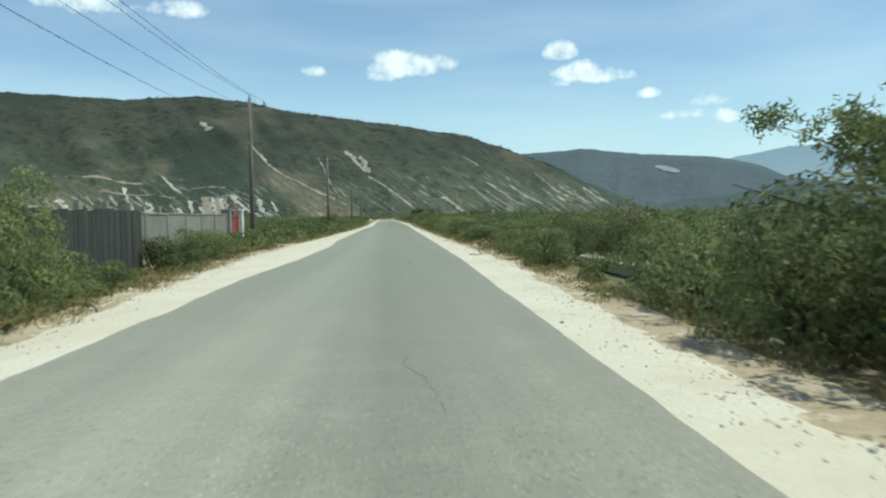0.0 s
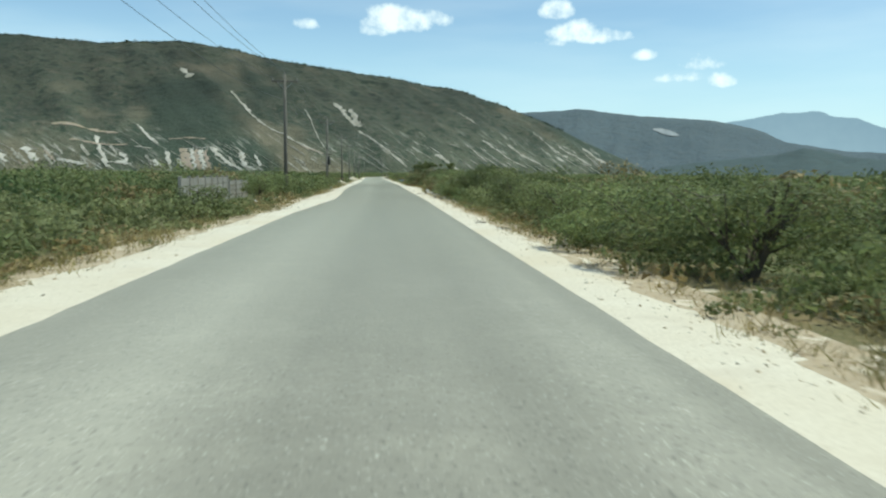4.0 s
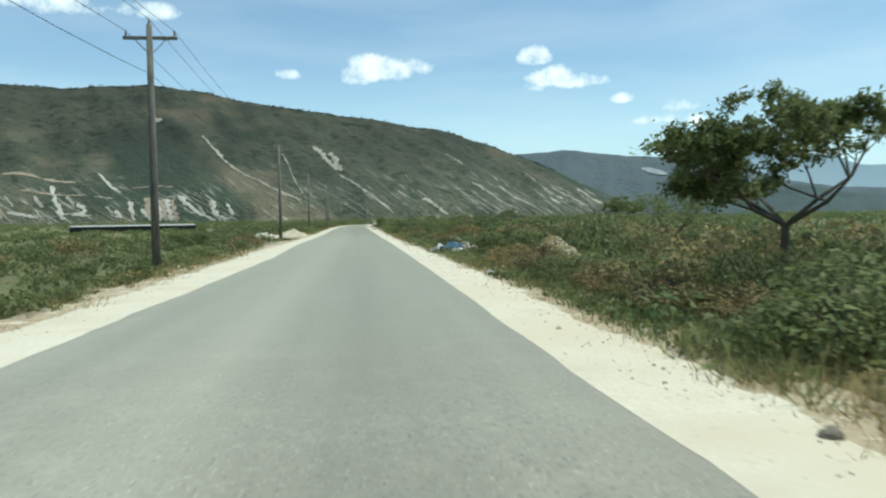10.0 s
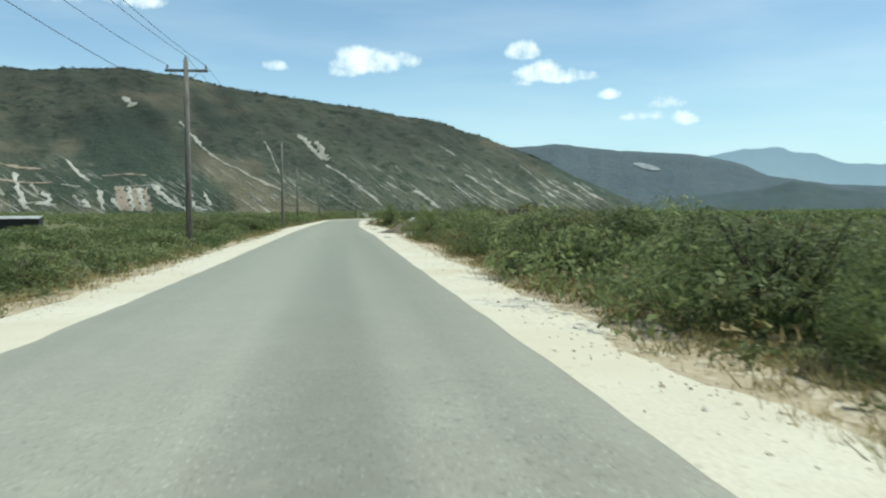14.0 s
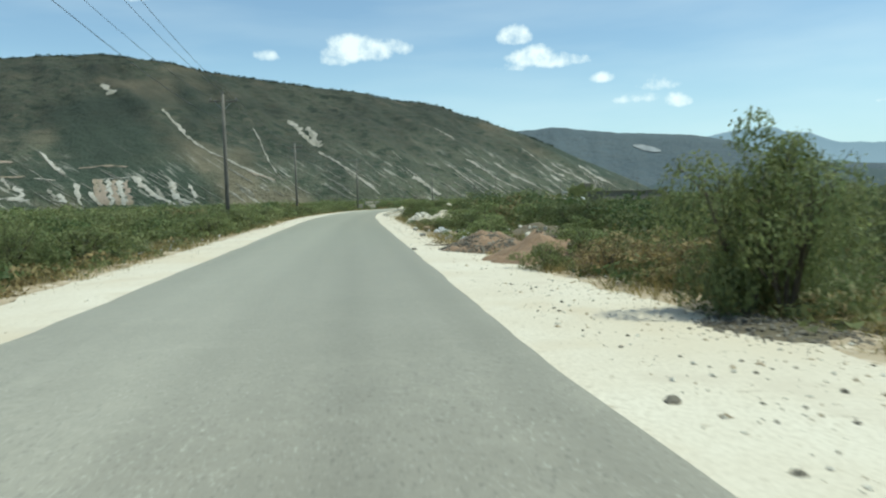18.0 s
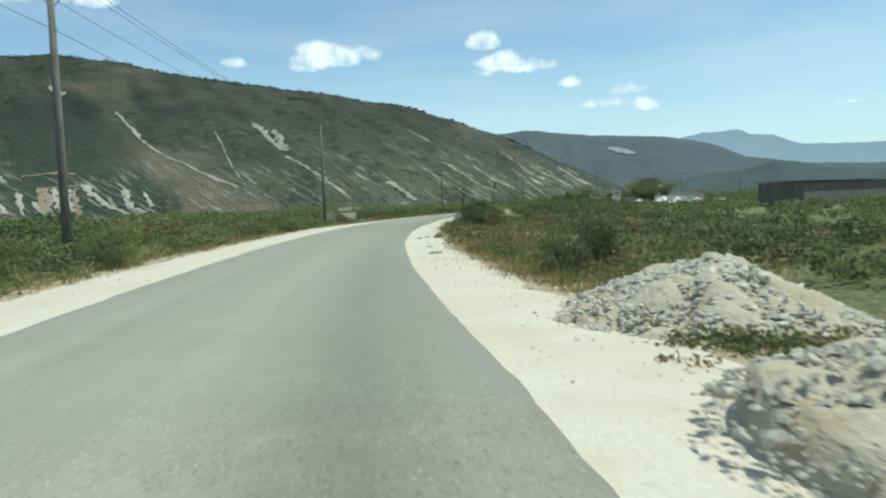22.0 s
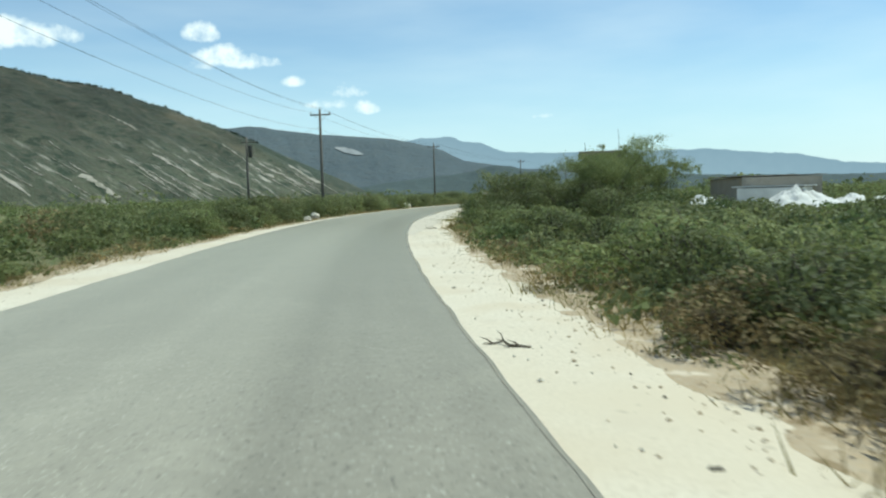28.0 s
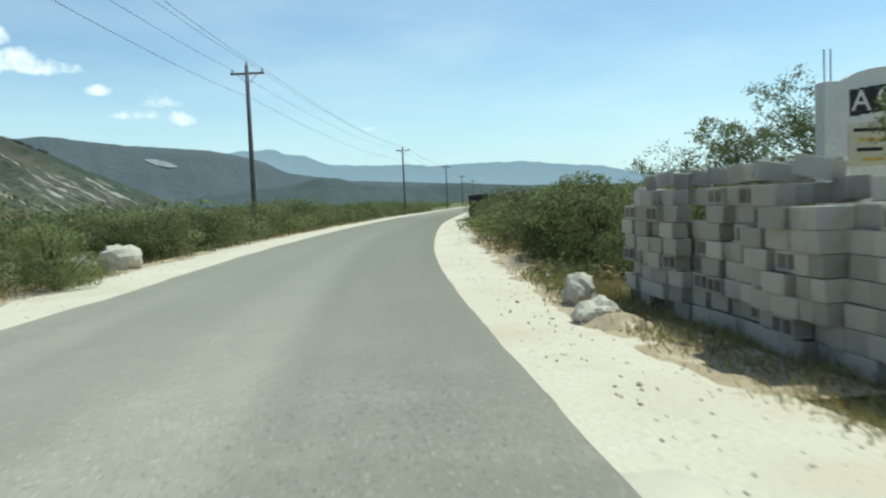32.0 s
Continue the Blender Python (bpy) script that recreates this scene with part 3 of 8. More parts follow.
# ---- road and verges ----
EDGE_R = [(-200, 2.25), (5, 2.2), (15, 2.34), (27, 2.56), (45, 2.6), (103, 2.53), (124, 2.52), (140, 2.38), (162, 2.28), (185, 2.34), (200, 2.04), (245, 2.09), (262, 2.06), (290, 2.14), (314, 2.29), (322, 2.39), (334, 2.13), (345, 2.01), (353, 1.77), (371, 1.89), (389, 1.87), (398, 1.74), (409, 1.61), (418, 1.3), (428, 1.15), (440, 0.78), (452, 0.58), (466, 0.63), (474, 0.57), (482, 0.93), (492, 0.77), (515, 0.92), (540, 1.08), (556, 0.98), (576, 0.9), (585, 1.04), (595, 1.25), (613, 1.28), (625, 1.3), (640, 1.5), (1300, 1.5)]
EDGE_L = [(-200, -4.0), (20, -3.93), (30, -3.52), (42, -3.31), (50, -3.68), (80, -3.64), (108, -3.59), (124, -3.01), (135, -3.24), (146, -3.65), (166, -3.98), (186, -3.92), (205, -3.9), (225, -3.68), (242, -4.0), (262, -3.79), (290, -3.57), (320, -3.71), (340, -3.81), (357, -3.89), (376, -3.91), (395, -4.14), (414, -4.63), (434, -4.94), (453, -5.3), (473, -5.55), (492, -5.58), (515, -5.4), (546, -4.99), (585, -5.64), (605, -5.56), (622, -4.76), (1300, -4.6)]
SAND_R = [(-200, 3.6), (8, 3.5), (25, 4.31), (60, 3.94), (105, 3.77), (145, 3.7), (165, 4.62), (185, 3.56), (235, 3.62), (257, 3.32), (270, 3.53), (316, 4.07), (336, 4.66), (354, 4.87), (372, 3.45), (394, 3.55), (415, 3.37), (431, 3.31), (445, 2.5), (465, 2.19), (485, 2.61), (545, 2.7), (570, 2.8), (583, 3.58), (606, 3.65), (617, 2.68), (640, 3.3), (1300, 3.3)]
SAND_L = [(-200, -5.2), (10, -5.28), (33, -6.34), (60, -5.65), (112, -4.86), (150, -5.09), (190, -5.32), (210, -5.45), (240, -5.71), (270, -5.07), (330, -5.25), (348, -5.96), (380, -5.94), (403, -6.12), (425, -7.18), (455, -7.78), (485, -8.5), (505, -7.17), (550, -6.67), (590, -6.6), (640, -7.0), (1300, -7.0)]


def along(table):
    a, b = [p[0] for p in table], [p[1] for p in table]
    return lambda s: float(np.interp(s, a, b))


edge_r, edge_l, sand_r, sand_l = along(EDGE_R), along(EDGE_L), along(SAND_R), along(SAND_L)


def wander(f, size, seed, wave=0.5):
    return lambda s: f(s) + size * (noise.noise((s * wave, seed, 0.0)) + 0.6 * noise.noise((s * wave * 3.1, seed + 9, 0.0)))


rag_r, rag_l = wander(wander(edge_r, 0.04, 3.0, 0.33), 0.02, 31.0, 1.7), wander(wander(edge_l, 0.09, 5.0, 0.33), 0.025, 35.0, 1.7)
tagged(strip("road", -150, 1000, 0.4, rag_l, rag_r, 0.0, 0.0, M["asphalt"], "sun-bleached grey asphalt road without markings", 0.12, [(0.25, 0.03), (0.5, 0.045), (0.75, 0.03)]), category="road")
sand_out_r, sand_out_l = wander(wander(sand_r, 0.30, 11.0, 0.22), 0.05, 51.0, 1.3), wander(wander(sand_l, 0.35, 15.0, 0.22), 0.05, 55.0, 1.3)
strip("shoulder", -150, 1000, 0.4, lambda s: rag_r(s) - 0.25, sand_out_r, -0.035, -0.075, M["sand"], "pale limestone-sand road shoulder beside the asphalt", 0.0, [(0.3, 0.012), (0.65, 0.02)])
strip("shoulder", -150, 1000, 0.4, lambda s: rag_l(s) + 0.25, sand_out_l, -0.03, -0.075, M["sand"], "pale limestone-sand road shoulder beside the asphalt", 0.0, [(0.3, 0.012), (0.65, 0.02)])
strip("verge", -150, 900, 2.0, lambda s: sand_r(s) - 0.8, wander(lambda s: sand_r(s) + 1.6, 0.9, 21.0, 0.2), -0.10, -0.11, M["verge"], "dry brown verge with withered grass")
strip("verge", -150, 900, 2.0, lambda s: sand_l(s) + 0.8, wander(lambda s: sand_l(s) - 1.5, 0.9, 25.0, 0.2), -0.10, -0.11, M["verge"], "dry brown verge with withered grass")



def sand_height(s, d, side):
    """The height of the shoulder's sand at a place across the road."""
    a, b = (rag_r(s) - 0.25, sand_out_r(s)) if side > 0 else (rag_l(s) + 0.25, sand_out_l(s))
    share = (d - a) / (b - a)
    if share > 1:
        return -0.086
    return -0.033 - 0.042 * share + float(np.interp(share, [0, 0.3, 0.65, 1], [0, 0.012, 0.02, 0]))


def margin(name, s0, s1, inner, outer, side, mat, label):
    """A thin ragged layer of dirt or gravel that lies on the shoulder."""
    ss, verts, faces = np.arange(s0, s1, 0.25), [], []
    for s in ss:
        a, b = inner(s), outer(s)
        for k in range(5):
            d = a + (b - a) * k / 4
            x, y = place_many(s, d)
            verts.append((float(x), float(y), sand_height(s, d, side) + (0.005 if k else -0.004)))
    for i in range(len(ss) - 1):
        for k in range(4):
            q = (i * 5 + k, i * 5 + k + 1, i * 5 + k + 6, i * 5 + k + 5)
            faces.append(q if side > 0 else q[::-1])
    tagged(mesh_object(name, verts, faces, mat), label, "ground", "", "structure")


for side, s0, s1 in ((1, -20, 566), (1, 613, 720), (-1, -20, 720)):
    f = sand_r if side > 0 else sand_l
    margin("dirt_margin", s0, s1, wander(wander(lambda s, f=f, side=side: f(s) - side * (0.3 if side > 0 else 0.12), 0.42, 61.0 + side, 0.3), 0.09, 71.0, 2.1), lambda s, f=f, side=side: f(s) + side * 0.75, side, M["dirt"], "tan dirt and leaf crumbs along the edge of the sand")
margin("gravel_apron", 562, 612, lambda s: rag_r(s) - 0.1, wander(wander(lambda s: rag_r(s) + float(np.interp(s, [562, 572, 584, 600, 612], [0.3, 1.3, 1.9, 1.2, 0.3])), 0.35, 83.0, 0.4), 0.25, 85.0, 2.0), 1, M["apron"], "pale compacted gravel apron between asphalt and sand")
# the lip's narrow shadow is painted in with its broken edge
strip("asphalt_lip", 468, 596, 0.4, lambda s: rag_r(s) - 0.015, lambda s: rag_r(s) + 0.05 + 0.03 * noise.noise((s * 0.9, 4.0, 0.0)), 0.004, -0.032, M["tar"], "broken edge of the asphalt above the sand, its shadow painted dark")


def crack(s, d, length, wide, seed, across=0.15):
    """A jagged open crack in the asphalt, a thin dark ribbon just above the surface."""
    rng_ = random.Random(seed)
    n, verts, faces, off = int(length / 0.12), [], [], 0.0
    for k in range(n + 1):
        off += rng_.uniform(-0.05, 0.05) + across * 0.12
        w = wide * rng_.uniform(0.3, 1.0) * (0.3 if k in (0, n) else 1.0)
        share = (d + off - edge_l(s)) / (edge_r(s) - edge_l(s))
        z = float(np.interp(share, [0, 0.25, 0.5, 0.75, 1], [0, 0.03, 0.045, 0.03, 0])) + 0.004
        for q in (-w / 2, w / 2):
            x, y = place_many(s + k * 0.12, d + off + q)
            verts.append((float(x), float(y), z))
    for k in range(n):
        faces.append((2 * k, 2 * k + 1, 2 * k + 3, 2 * k + 2))
    mesh_object("crack", verts, faces, M["tar"], road, label="dark open crack in the asphalt")


road = bpy.data.objects["road"]
for k, (s, d, length, wide, across) in enumerate([(139.6, 0.1, 2.2, 0.045, -0.05), (5.8, 0.45, 2.6, 0.016, -0.1), (23.9, 0.45, 2.0, 0.04, 0.05), (176.6, -0.5, 0.5, 0.05, 0.0)]):
    crack(s, d, length, wide, k, across)


def ground_sheet():
    xs = np.concatenate([np.linspace(-4800, -400, 23), np.linspace(-300, 500, 41), np.linspace(600, 4800, 22)])
    ys = np.concatenate([np.linspace(-4000, -300, 12), np.linspace(-200, 1000, 49), np.linspace(1100, 4900, 30)])
    verts = [(x, y, -0.14) for y in ys for x in xs]
    w = len(xs)
    faces = [(j * w + i, j * w + i + 1, (j + 1) * w + i + 1, (j + 1) * w + i) for j in range(len(ys) - 1) for i in range(w - 1)]
    return tagged(mesh_object("ground", verts, faces, M["ground"]), "flat dry plain covered with green scrub", "ground", "", "structure")


ground_sheet()


# ---- the hill and the far ranges ----
RIDGE = [(-75, 5.4, 2100), (-60, 7.0, 2050), (-45, 8.6, 1950), (-34, 9.5, 1900), (-25, 9.5, 1850), (-21.2, 9.45, 1820), (-18.8, 9.75, 1800), (-15.5, 10.05, 1780), (-13.9, 9.85, 1770), (-11.9, 9.6, 1760), (-9.5, 9.1, 1750),
         (-4.2, 8.4, 1790), (0.5, 7.8, 1830), (3.5, 7.25, 1880), (6.8, 6.7, 1930), (8.4, 6.12, 1930), (9.45, 5.8, 1930), (10.7, 5.25, 1920), (12.5, 4.6, 1900), (15.3, 3.4, 1880), (16.2, 2.9, 1870), (20.4, 1.0, 1860), (22.5, -0.1, 1860)]
FOOT = [(-75, 1500), (-45, 1380), (-24, 1310), (-12, 1280), (0, 1270), (10, 1430), (17, 1640), (22.5, 1780)]
STEEP = 0.56
CENTRE = Vector((1.0, 252.0, EYE))


def hill_point(b, v, lift=0.0):
    """A point of the hillside: bearing from the middle of the straight, share of the way from foot to ridge."""
    e = np.interp(b, [r[0] for r in RIDGE], [r[1] for r in RIDGE])
    far = np.interp(b, [r[0] for r in RIDGE], [r[2] for r in RIDGE])
    foot = np.interp(b, [f[0] for f in FOOT], [f[1] for f in FOOT])
    dist = foot + (far - foot) * v
    if v <= 1:
        rise = -0.1 + (e + 0.1) * max(v, 0.0) ** STEEP
    else:
        rise = e * (1 - (v - 1) * 1.6)
    z = EYE + dist * math.tan(radians(rise))
    x, y = CENTRE.x + dist * math.sin(radians(b)), CENTRE.y + dist * math.cos(radians(b))
    rough = 16 * noise.noise((x * 0.012 + y * 0.005, y * 0.003, 0)) + 7 * noise.noise((x * 0.03 + y * 0.012, y * 0.01, 3)) + 3 * noise.noise((x * 0.08, y * 0.06, 7))
    z += rough * min(max(v * 3, 0), 1) * (0.25 if v > 0.9 else 1.0) * min(1, max(0, (21 - b) / 8))
    return (x, y, z + lift)


def hillside():
    bs, vs = np.linspace(-75, 22.5, 300), np.concatenate([np.linspace(-0.02, 1.0, 64), np.linspace(1.05, 1.5, 8)])
    verts = [hill_point(b, v) for v in vs for b in bs]
    w = len(bs)
    faces = [(j * w + i, j * w + i + 1, (j + 1) * w + i + 1, (j + 1) * w + i) for j in range(len(vs) - 1) for i in range(w - 1)]
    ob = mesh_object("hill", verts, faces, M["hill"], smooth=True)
    tops = np.interp(bs, [r[0] for r in RIDGE], [r[1] for r in RIDGE])
    rise = np.array([[-0.1 + (e + 0.1) * max(min(v, 1), 0.0) ** STEEP for e in tops] for v in vs]).ravel()
    bear = np.tile(bs, len(vs))
    loop = np.empty(len(ob.data.loops), dtype=np.int32)
    ob.data.loops.foreach_get("vertex_index", loop)
    layer = ob.data.uv_layers.new(name="slope")
    layer.data.foreach_set("uv", np.stack([bear[loop], rise[loop]], 1).astype(np.float32).ravel())
    return tagged(ob, "long scrub-covered hill with pale erosion scars", "hill", "", "structure")


hill = hillside()


def share_at(b, e):
    top = np.interp(b, [r[0] for r in RIDGE], [r[1] for r in RIDGE])
    return float(max(0.0, (e + 0.1) / (top + 0.1)) ** (1 / STEEP))


def scar(points, width, mat, label=""):
    """A bare gully down the slope through (bearing, height) points; width in degrees."""
    rng = random.Random(int(points[0][0] * 100))
    verts, faces = [], []
    fine = []
    for (b0, e0), (b1, e1) in zip(points, points[1:]):
        fine += [(b0 + (b1 - b0) * k / 8, e0 + (e1 - e0) * k / 8) for k in range(8)]
    fine.append(points[-1])
    for k, (b, e) in enumerate(fine):
        w = width * rng.uniform(0.2, 0.95) * (0.35 if k in (0, len(fine) - 1) else 1.0)
        sh = rng.uniform(-0.25, 0.25) * width
        for q in (-0.5, 0.0, 0.5):
            bb = b + sh + q * w
            verts.append(hill_point(bb, share_at(bb, e + 0.2 + q * w * 0.25), 1.6 if q == 0 else 1.0))
    for k in range(len(fine) - 1):
        for q in (0, 1):
            faces.append((k * 3 + q, k * 3 + q + 1, k * 3 + q + 4, k * 3 + q + 3))
    return mesh_object("erosion_scar", verts, faces, mat, hill, label=label)


# the (-16.0, 7.9) entry is only a pale mark, not a known gully
SCARS = [([(-4.0, 5.6), (-3.2, 4.9), (-2.2, 4.0)], 0.5), ([(-2.8, 5.1), (-2.3, 4.5), (-1.9, 3.8)], 0.5), ([(-2.0, 3.6), (-1.0, 2.8), (0.4, 1.7), (2.1, 0.3)], 0.3),
         ([(-12.3, 6.4), (-11.3, 5.3), (-10.9, 4.6)], 0.4), ([(-10.9, 4.6), (-9.6, 3.6), (-7.8, 2.6), (-5.0, 1.3)], 0.3), ([(-6.5, 5.0), (-6.0, 4.3), (-5.4, 2.7), (-4.6, 1.5)], 0.13),
         ([(-19.5, 3.3), (-18.6, 2.6), (-18.2, 2.1)], 0.3), ([(6.3, 5.0), (7.2, 4.2), (7.7, 3.9)], 0.3), ([(4.5, 1.4), (5.6, 0.8), (6.4, 0.1)], 0.45),
         ([(8.4, 2.6), (9.8, 1.7), (11.0, 0.9), (12.2, 0.4)], 0.22), ([(10.4, 2.4), (11.8, 1.5), (13.4, 0.6)], 0.22), ([(16.6, 1.9), (17.6, 1.2), (18.7, 0.6)], 0.35),
         ([(12.5, 3.1), (13.9, 2.2), (15.5, 1.2)], 0.2), ([(-16.0, 7.9), (-15.2, 7.4)], 0.7), ([(7.0, 2.3), (8.0, 1.6), (8.9, 0.8)], 0.2), ([(14.6, 2.2), (16.0, 1.3), (17.4, 0.5)], 0.22)]
for pts, w in SCARS:
    scar(pts, w, M["scar"])
rng = random.Random(5)
for k in range(110):
    b = rng.uniform(-30, 18.0)

    e = rng.uniform(0.5, 2.4 if b < 3 else max(0.7, 3.0 - (b - 3) * 0.12))
    ln = rng.uniform(0.3, 0.9)
    scar([(b, e), (b + ln * 0.9, e - ln * 0.62), (b + ln * 1.7, e - ln * 1.1)], rng.uniform(0.04, 0.11), M["scar"])
# the quarry faces at the foot
for k in range(6):
    b = -16.5 + 0.36 * k
    scar([(b, 1.75 - 0.04 * k), (b + 0.12, 0.9), (b + 0.3, -0.05)], 0.55, M["quarry" if k in (2, 4) else "clay_scar"], "terraced ochre face of a quarry")
for pts, w in [([(-14.2, 1.8), (-13.0, 0.6), (-11.7, -0.1)], 0.55), ([(-16.3, 1.7), (-14.4, 1.75)], 0.25), ([(-11.9, 1.4), (-11.5, 0.3), (-10.6, 0.0)], 0.5), ([(-10.7, 1.3), (-10.3, 0.3)], 0.35), ([(-22.7, 2.6), (-22.3, 1.0), (-22.0, 0.1)], 0.45),
               ([(-22.7, 0.35), (-21.4, 0.6), (-20.4, 0.35)], 0.75), ([(-25.4, 0.7), (-24.6, 0.5), (-23.7, 0.3)], 0.8), ([(-19.9, 1.75), (-18.7, 1.7)], 0.3), ([(-17.7, 1.5), (-17.3, 0.0)], 0.45), ([(-16.9, 0.9), (-16.2, 0.0)], 0.4), ([(-19.6, 3.6), (-18.5, 2.3)], 0.35),
               ([(-27.5, 1.6), (-27.0, 0.5)], 0.7), ([(-29.5, 1.1), (-28.8, 0.4)], 0.8), ([(-21.0, 1.3), (-20.6, 0.6)], 0.6), ([(-18.6, 0.8), (-18.2, 0.2)], 0.5), ([(-32.0, 1.4), (-31.2, 0.4)], 0.7)]:
    scar(pts, w, M["quarry"])
for pts, w in [([(-25.5, 3.4), (-23.5, 3.1), (-21.0, 2.8)], 0.7), ([(-24.5, 2.2), (-22.0, 1.9), (-20.5, 1.9)], 0.5), ([(-17.4, 2.5), (-16.0, 2.6), (-14.6, 2.45)], 0.4), ([(-6.9, 2.0), (-5.9, 1.7), (-5.0, 1.4)], 0.3)]:
    scar(pts, w, M["clay_scar"])
for k in range(26):
    b = rng.uniform(-36, -10)
    e = rng.uniform(0.5, 1.9)
    scar([(b, e), (b + 0.3, e - 0.45), (b + 0.5, e - 0.8)], rng.uniform(0.14, 0.36), M["scar"] if rng.random() < 0.75 else M["clay_scar"])


def mountain_range(name, profile, dist, mat, label, depth=700, seed=0.0, centre=(30.0, 420.0)):
    """A far range: bearing and height of its skyline from a point on the road."""
    bs = np.linspace(profile[0][0], profile[-1][0], 260)
    top = np.interp(bs, [p[0] for p in profile], [p[1] for p in profile])
    verts = []
    rows = [0.0, 0.3, 0.55, 0.75, 0.9, 1.0, 1.2]
    for v in rows:
        for b, e in zip(bs, top):
            d = dist - depth * (1 - v)
            z = dist * math.tan(radians(e)) * (v ** 1.3 if v <= 1 else 1 - (v - 1) * 2)
            z += noise.noise((b * 0.9 + v * 2, v * 3 + seed, 1)) * 40 * (v if v < 0.95 else 0.0) * (1 - v) * 2 + noise.noise((b * 1.3 + v * 4, v * 7 + seed, 5)) * (4 if v >= 0.75 else 14 * v)
            verts.append((centre[0] + d * math.sin(radians(b)), centre[1] + d * math.cos(radians(b)), z - 0.1 - (3 if v == 0 else 0)))
    w = len(bs)
    faces = [(j * w + i, j * w + i + 1, (j + 1) * w + i + 1, (j + 1) * w + i) for j in range(len(rows) - 1) for i in range(w - 1)]
    return tagged(mesh_object(name, verts, faces, mat, smooth=True), label, "mountains", "", "structure")


near_range = mountain_range("backdrop", [(4, 4.9), (9, 5.0), (12, 5.1), (14.2, 5.2), (15.6, 5.35), (17, 5.15), (19.2, 4.85), (20.6, 4.7), (24.1, 4.45), (25.7, 4.3), (26.8, 4.1), (28.5, 3.7), (29.4, 3.4), (31, 2.6), (35, 1.9), (40, 1.6), (46, 1.2), (52, 0.8), (58, 0.5)], 4050, M["range_near"], "forested mountain ridge in the distance, coloured with blue haze", 1300, 1.0)
mountain_range("backdrop", [(21, 0.5), (25, 1.1), (28.5, 1.45), (31, 1.7), (33, 2.2), (34.2, 2.05), (36, 1.55), (39, 1.25), (43, 1.4), (47, 1.05), (52, 0.9), (58, 0.75), (70, 0.6), (95, 0.5)], 3000, M["foothill"], "low dark wooded foothills before the mountains, tinted with haze", 500, 7.0)


def quarry_on_range():
    """A bare pale quarry patch that lies on the slope of the near mountain ridge."""
    me = near_range.data
    tree_ = BVHTree.FromPolygons([v.co.copy() for v in me.vertices], [tuple(f.vertices) for f in me.polygons])
    eye, verts, faces, n = Vector((30, 420, EYE)), [], [], 16
    for k in range(n + 1):
        u = k / n
        b = radians(21.5 + 2.0 * u)
        mid, half = 3.68 - 0.5 * u, 0.2 * math.sin(math.pi * (0.08 + 0.84 * u)) * (1 + 0.5 * noise.noise((k * 0.7, 3.0, 0.0)))
        for q in range(5):
            e = radians(mid - half + half * q / 2)
            way = Vector((math.sin(b) * math.cos(e), math.cos(b) * math.cos(e), math.sin(e)))
            at_, nor, _, _ = tree_.ray_cast(eye, way)
            verts.append(at_ - way * 12 + Vector((0, 0, 2)))
    for k in range(n):
        for q in range(4):
            faces.append((5 * k + q, 5 * k + 5 + q, 5 * k + 6 + q, 5 * k + 1 + q))
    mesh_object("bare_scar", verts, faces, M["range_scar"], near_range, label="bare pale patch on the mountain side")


quarry_on_range()


# ---- scrub, trees and grass ----
def leaves_at(centres, ways, sides, lengths, widths):
    """Corners of one small leaf at each centre."""
    a, b = ways * lengths[:, None], sides * widths[:, None]
    v = np.empty((len(centres), 3, 3))
    v[:, 0], v[:, 1], v[:, 2] = centres - a + b, centres - a - b, centres + a
    return v.reshape(-1, 3)


def leaf_object(name, verts, mat, parent=None):
    n = len(verts) // 3
    me = bpy.data.meshes.new(name)
    me.vertices.add(n * 3)
    me.loops.add(n * 3)
    me.polygons.add(n)
    me.vertices.foreach_set("co", np.asarray(verts, dtype=np.float32).ravel())
    me.loops.foreach_set("vertex_index", np.arange(n * 3, dtype=np.int32))
    me.polygons.foreach_set("loop_start", np.arange(0, n * 3, 3, dtype=np.int32))
    me.update(calc_edges=True)
    me.materials.append(mat)
    ob = new(name, me)
    if parent:
        ob.parent = parent
    return ob


def unit_rows(rs, n):
    v = rs.normal(size=(n, 3))
    return v / np.linalg.norm(v, axis=1)[:, None]


def sprays(rs, tips, per, reach, length, width):
    """Leaves strung along short twigs at the tips, flat sprays as on thorn acacias."""
    n = len(tips) * per
    twig = unit_rows(rs, len(tips)) * [1, 1, 0.45]
    base = np.repeat(tips, per, 0)
    along_twig = np.repeat(twig, per, 0) * (rs.uniform(-1, 1, n) * reach)[:, None]
    centres = base + along_twig + rs.normal(size=(n, 3)) * reach * 0.22
    ways = unit_rows(rs, n)
    sides = np.cross(ways, unit_rows(rs, n))
    sides /= np.linalg.norm(sides, axis=1)[:, None] + 1e-9
    return leaves_at(centres, ways, sides, rs.uniform(0.6, 1.2, n) * length, rs.uniform(0.6, 1.2, n) * width)


def crown_tips(rs, count, lobes, low=0.04):
    """Tips on the shells of several uneven lobes: x, y, z, radius, flatness."""
    tips = []
    while len(tips) < count:
        x, y, z, r, flat = lobes[rs.integers(len(lobes))]
        u = unit_rows(rs, 1)[0]
        k = rs.uniform(0.45, 1.0) ** 0.5 * rs.uniform(0.85, 1.12)
        p = np.array([x, y, z]) + u * [r * k, r * k, r * k * flat]
        if p[2] > low:
            tips.append(p)
    return np.array(tips)


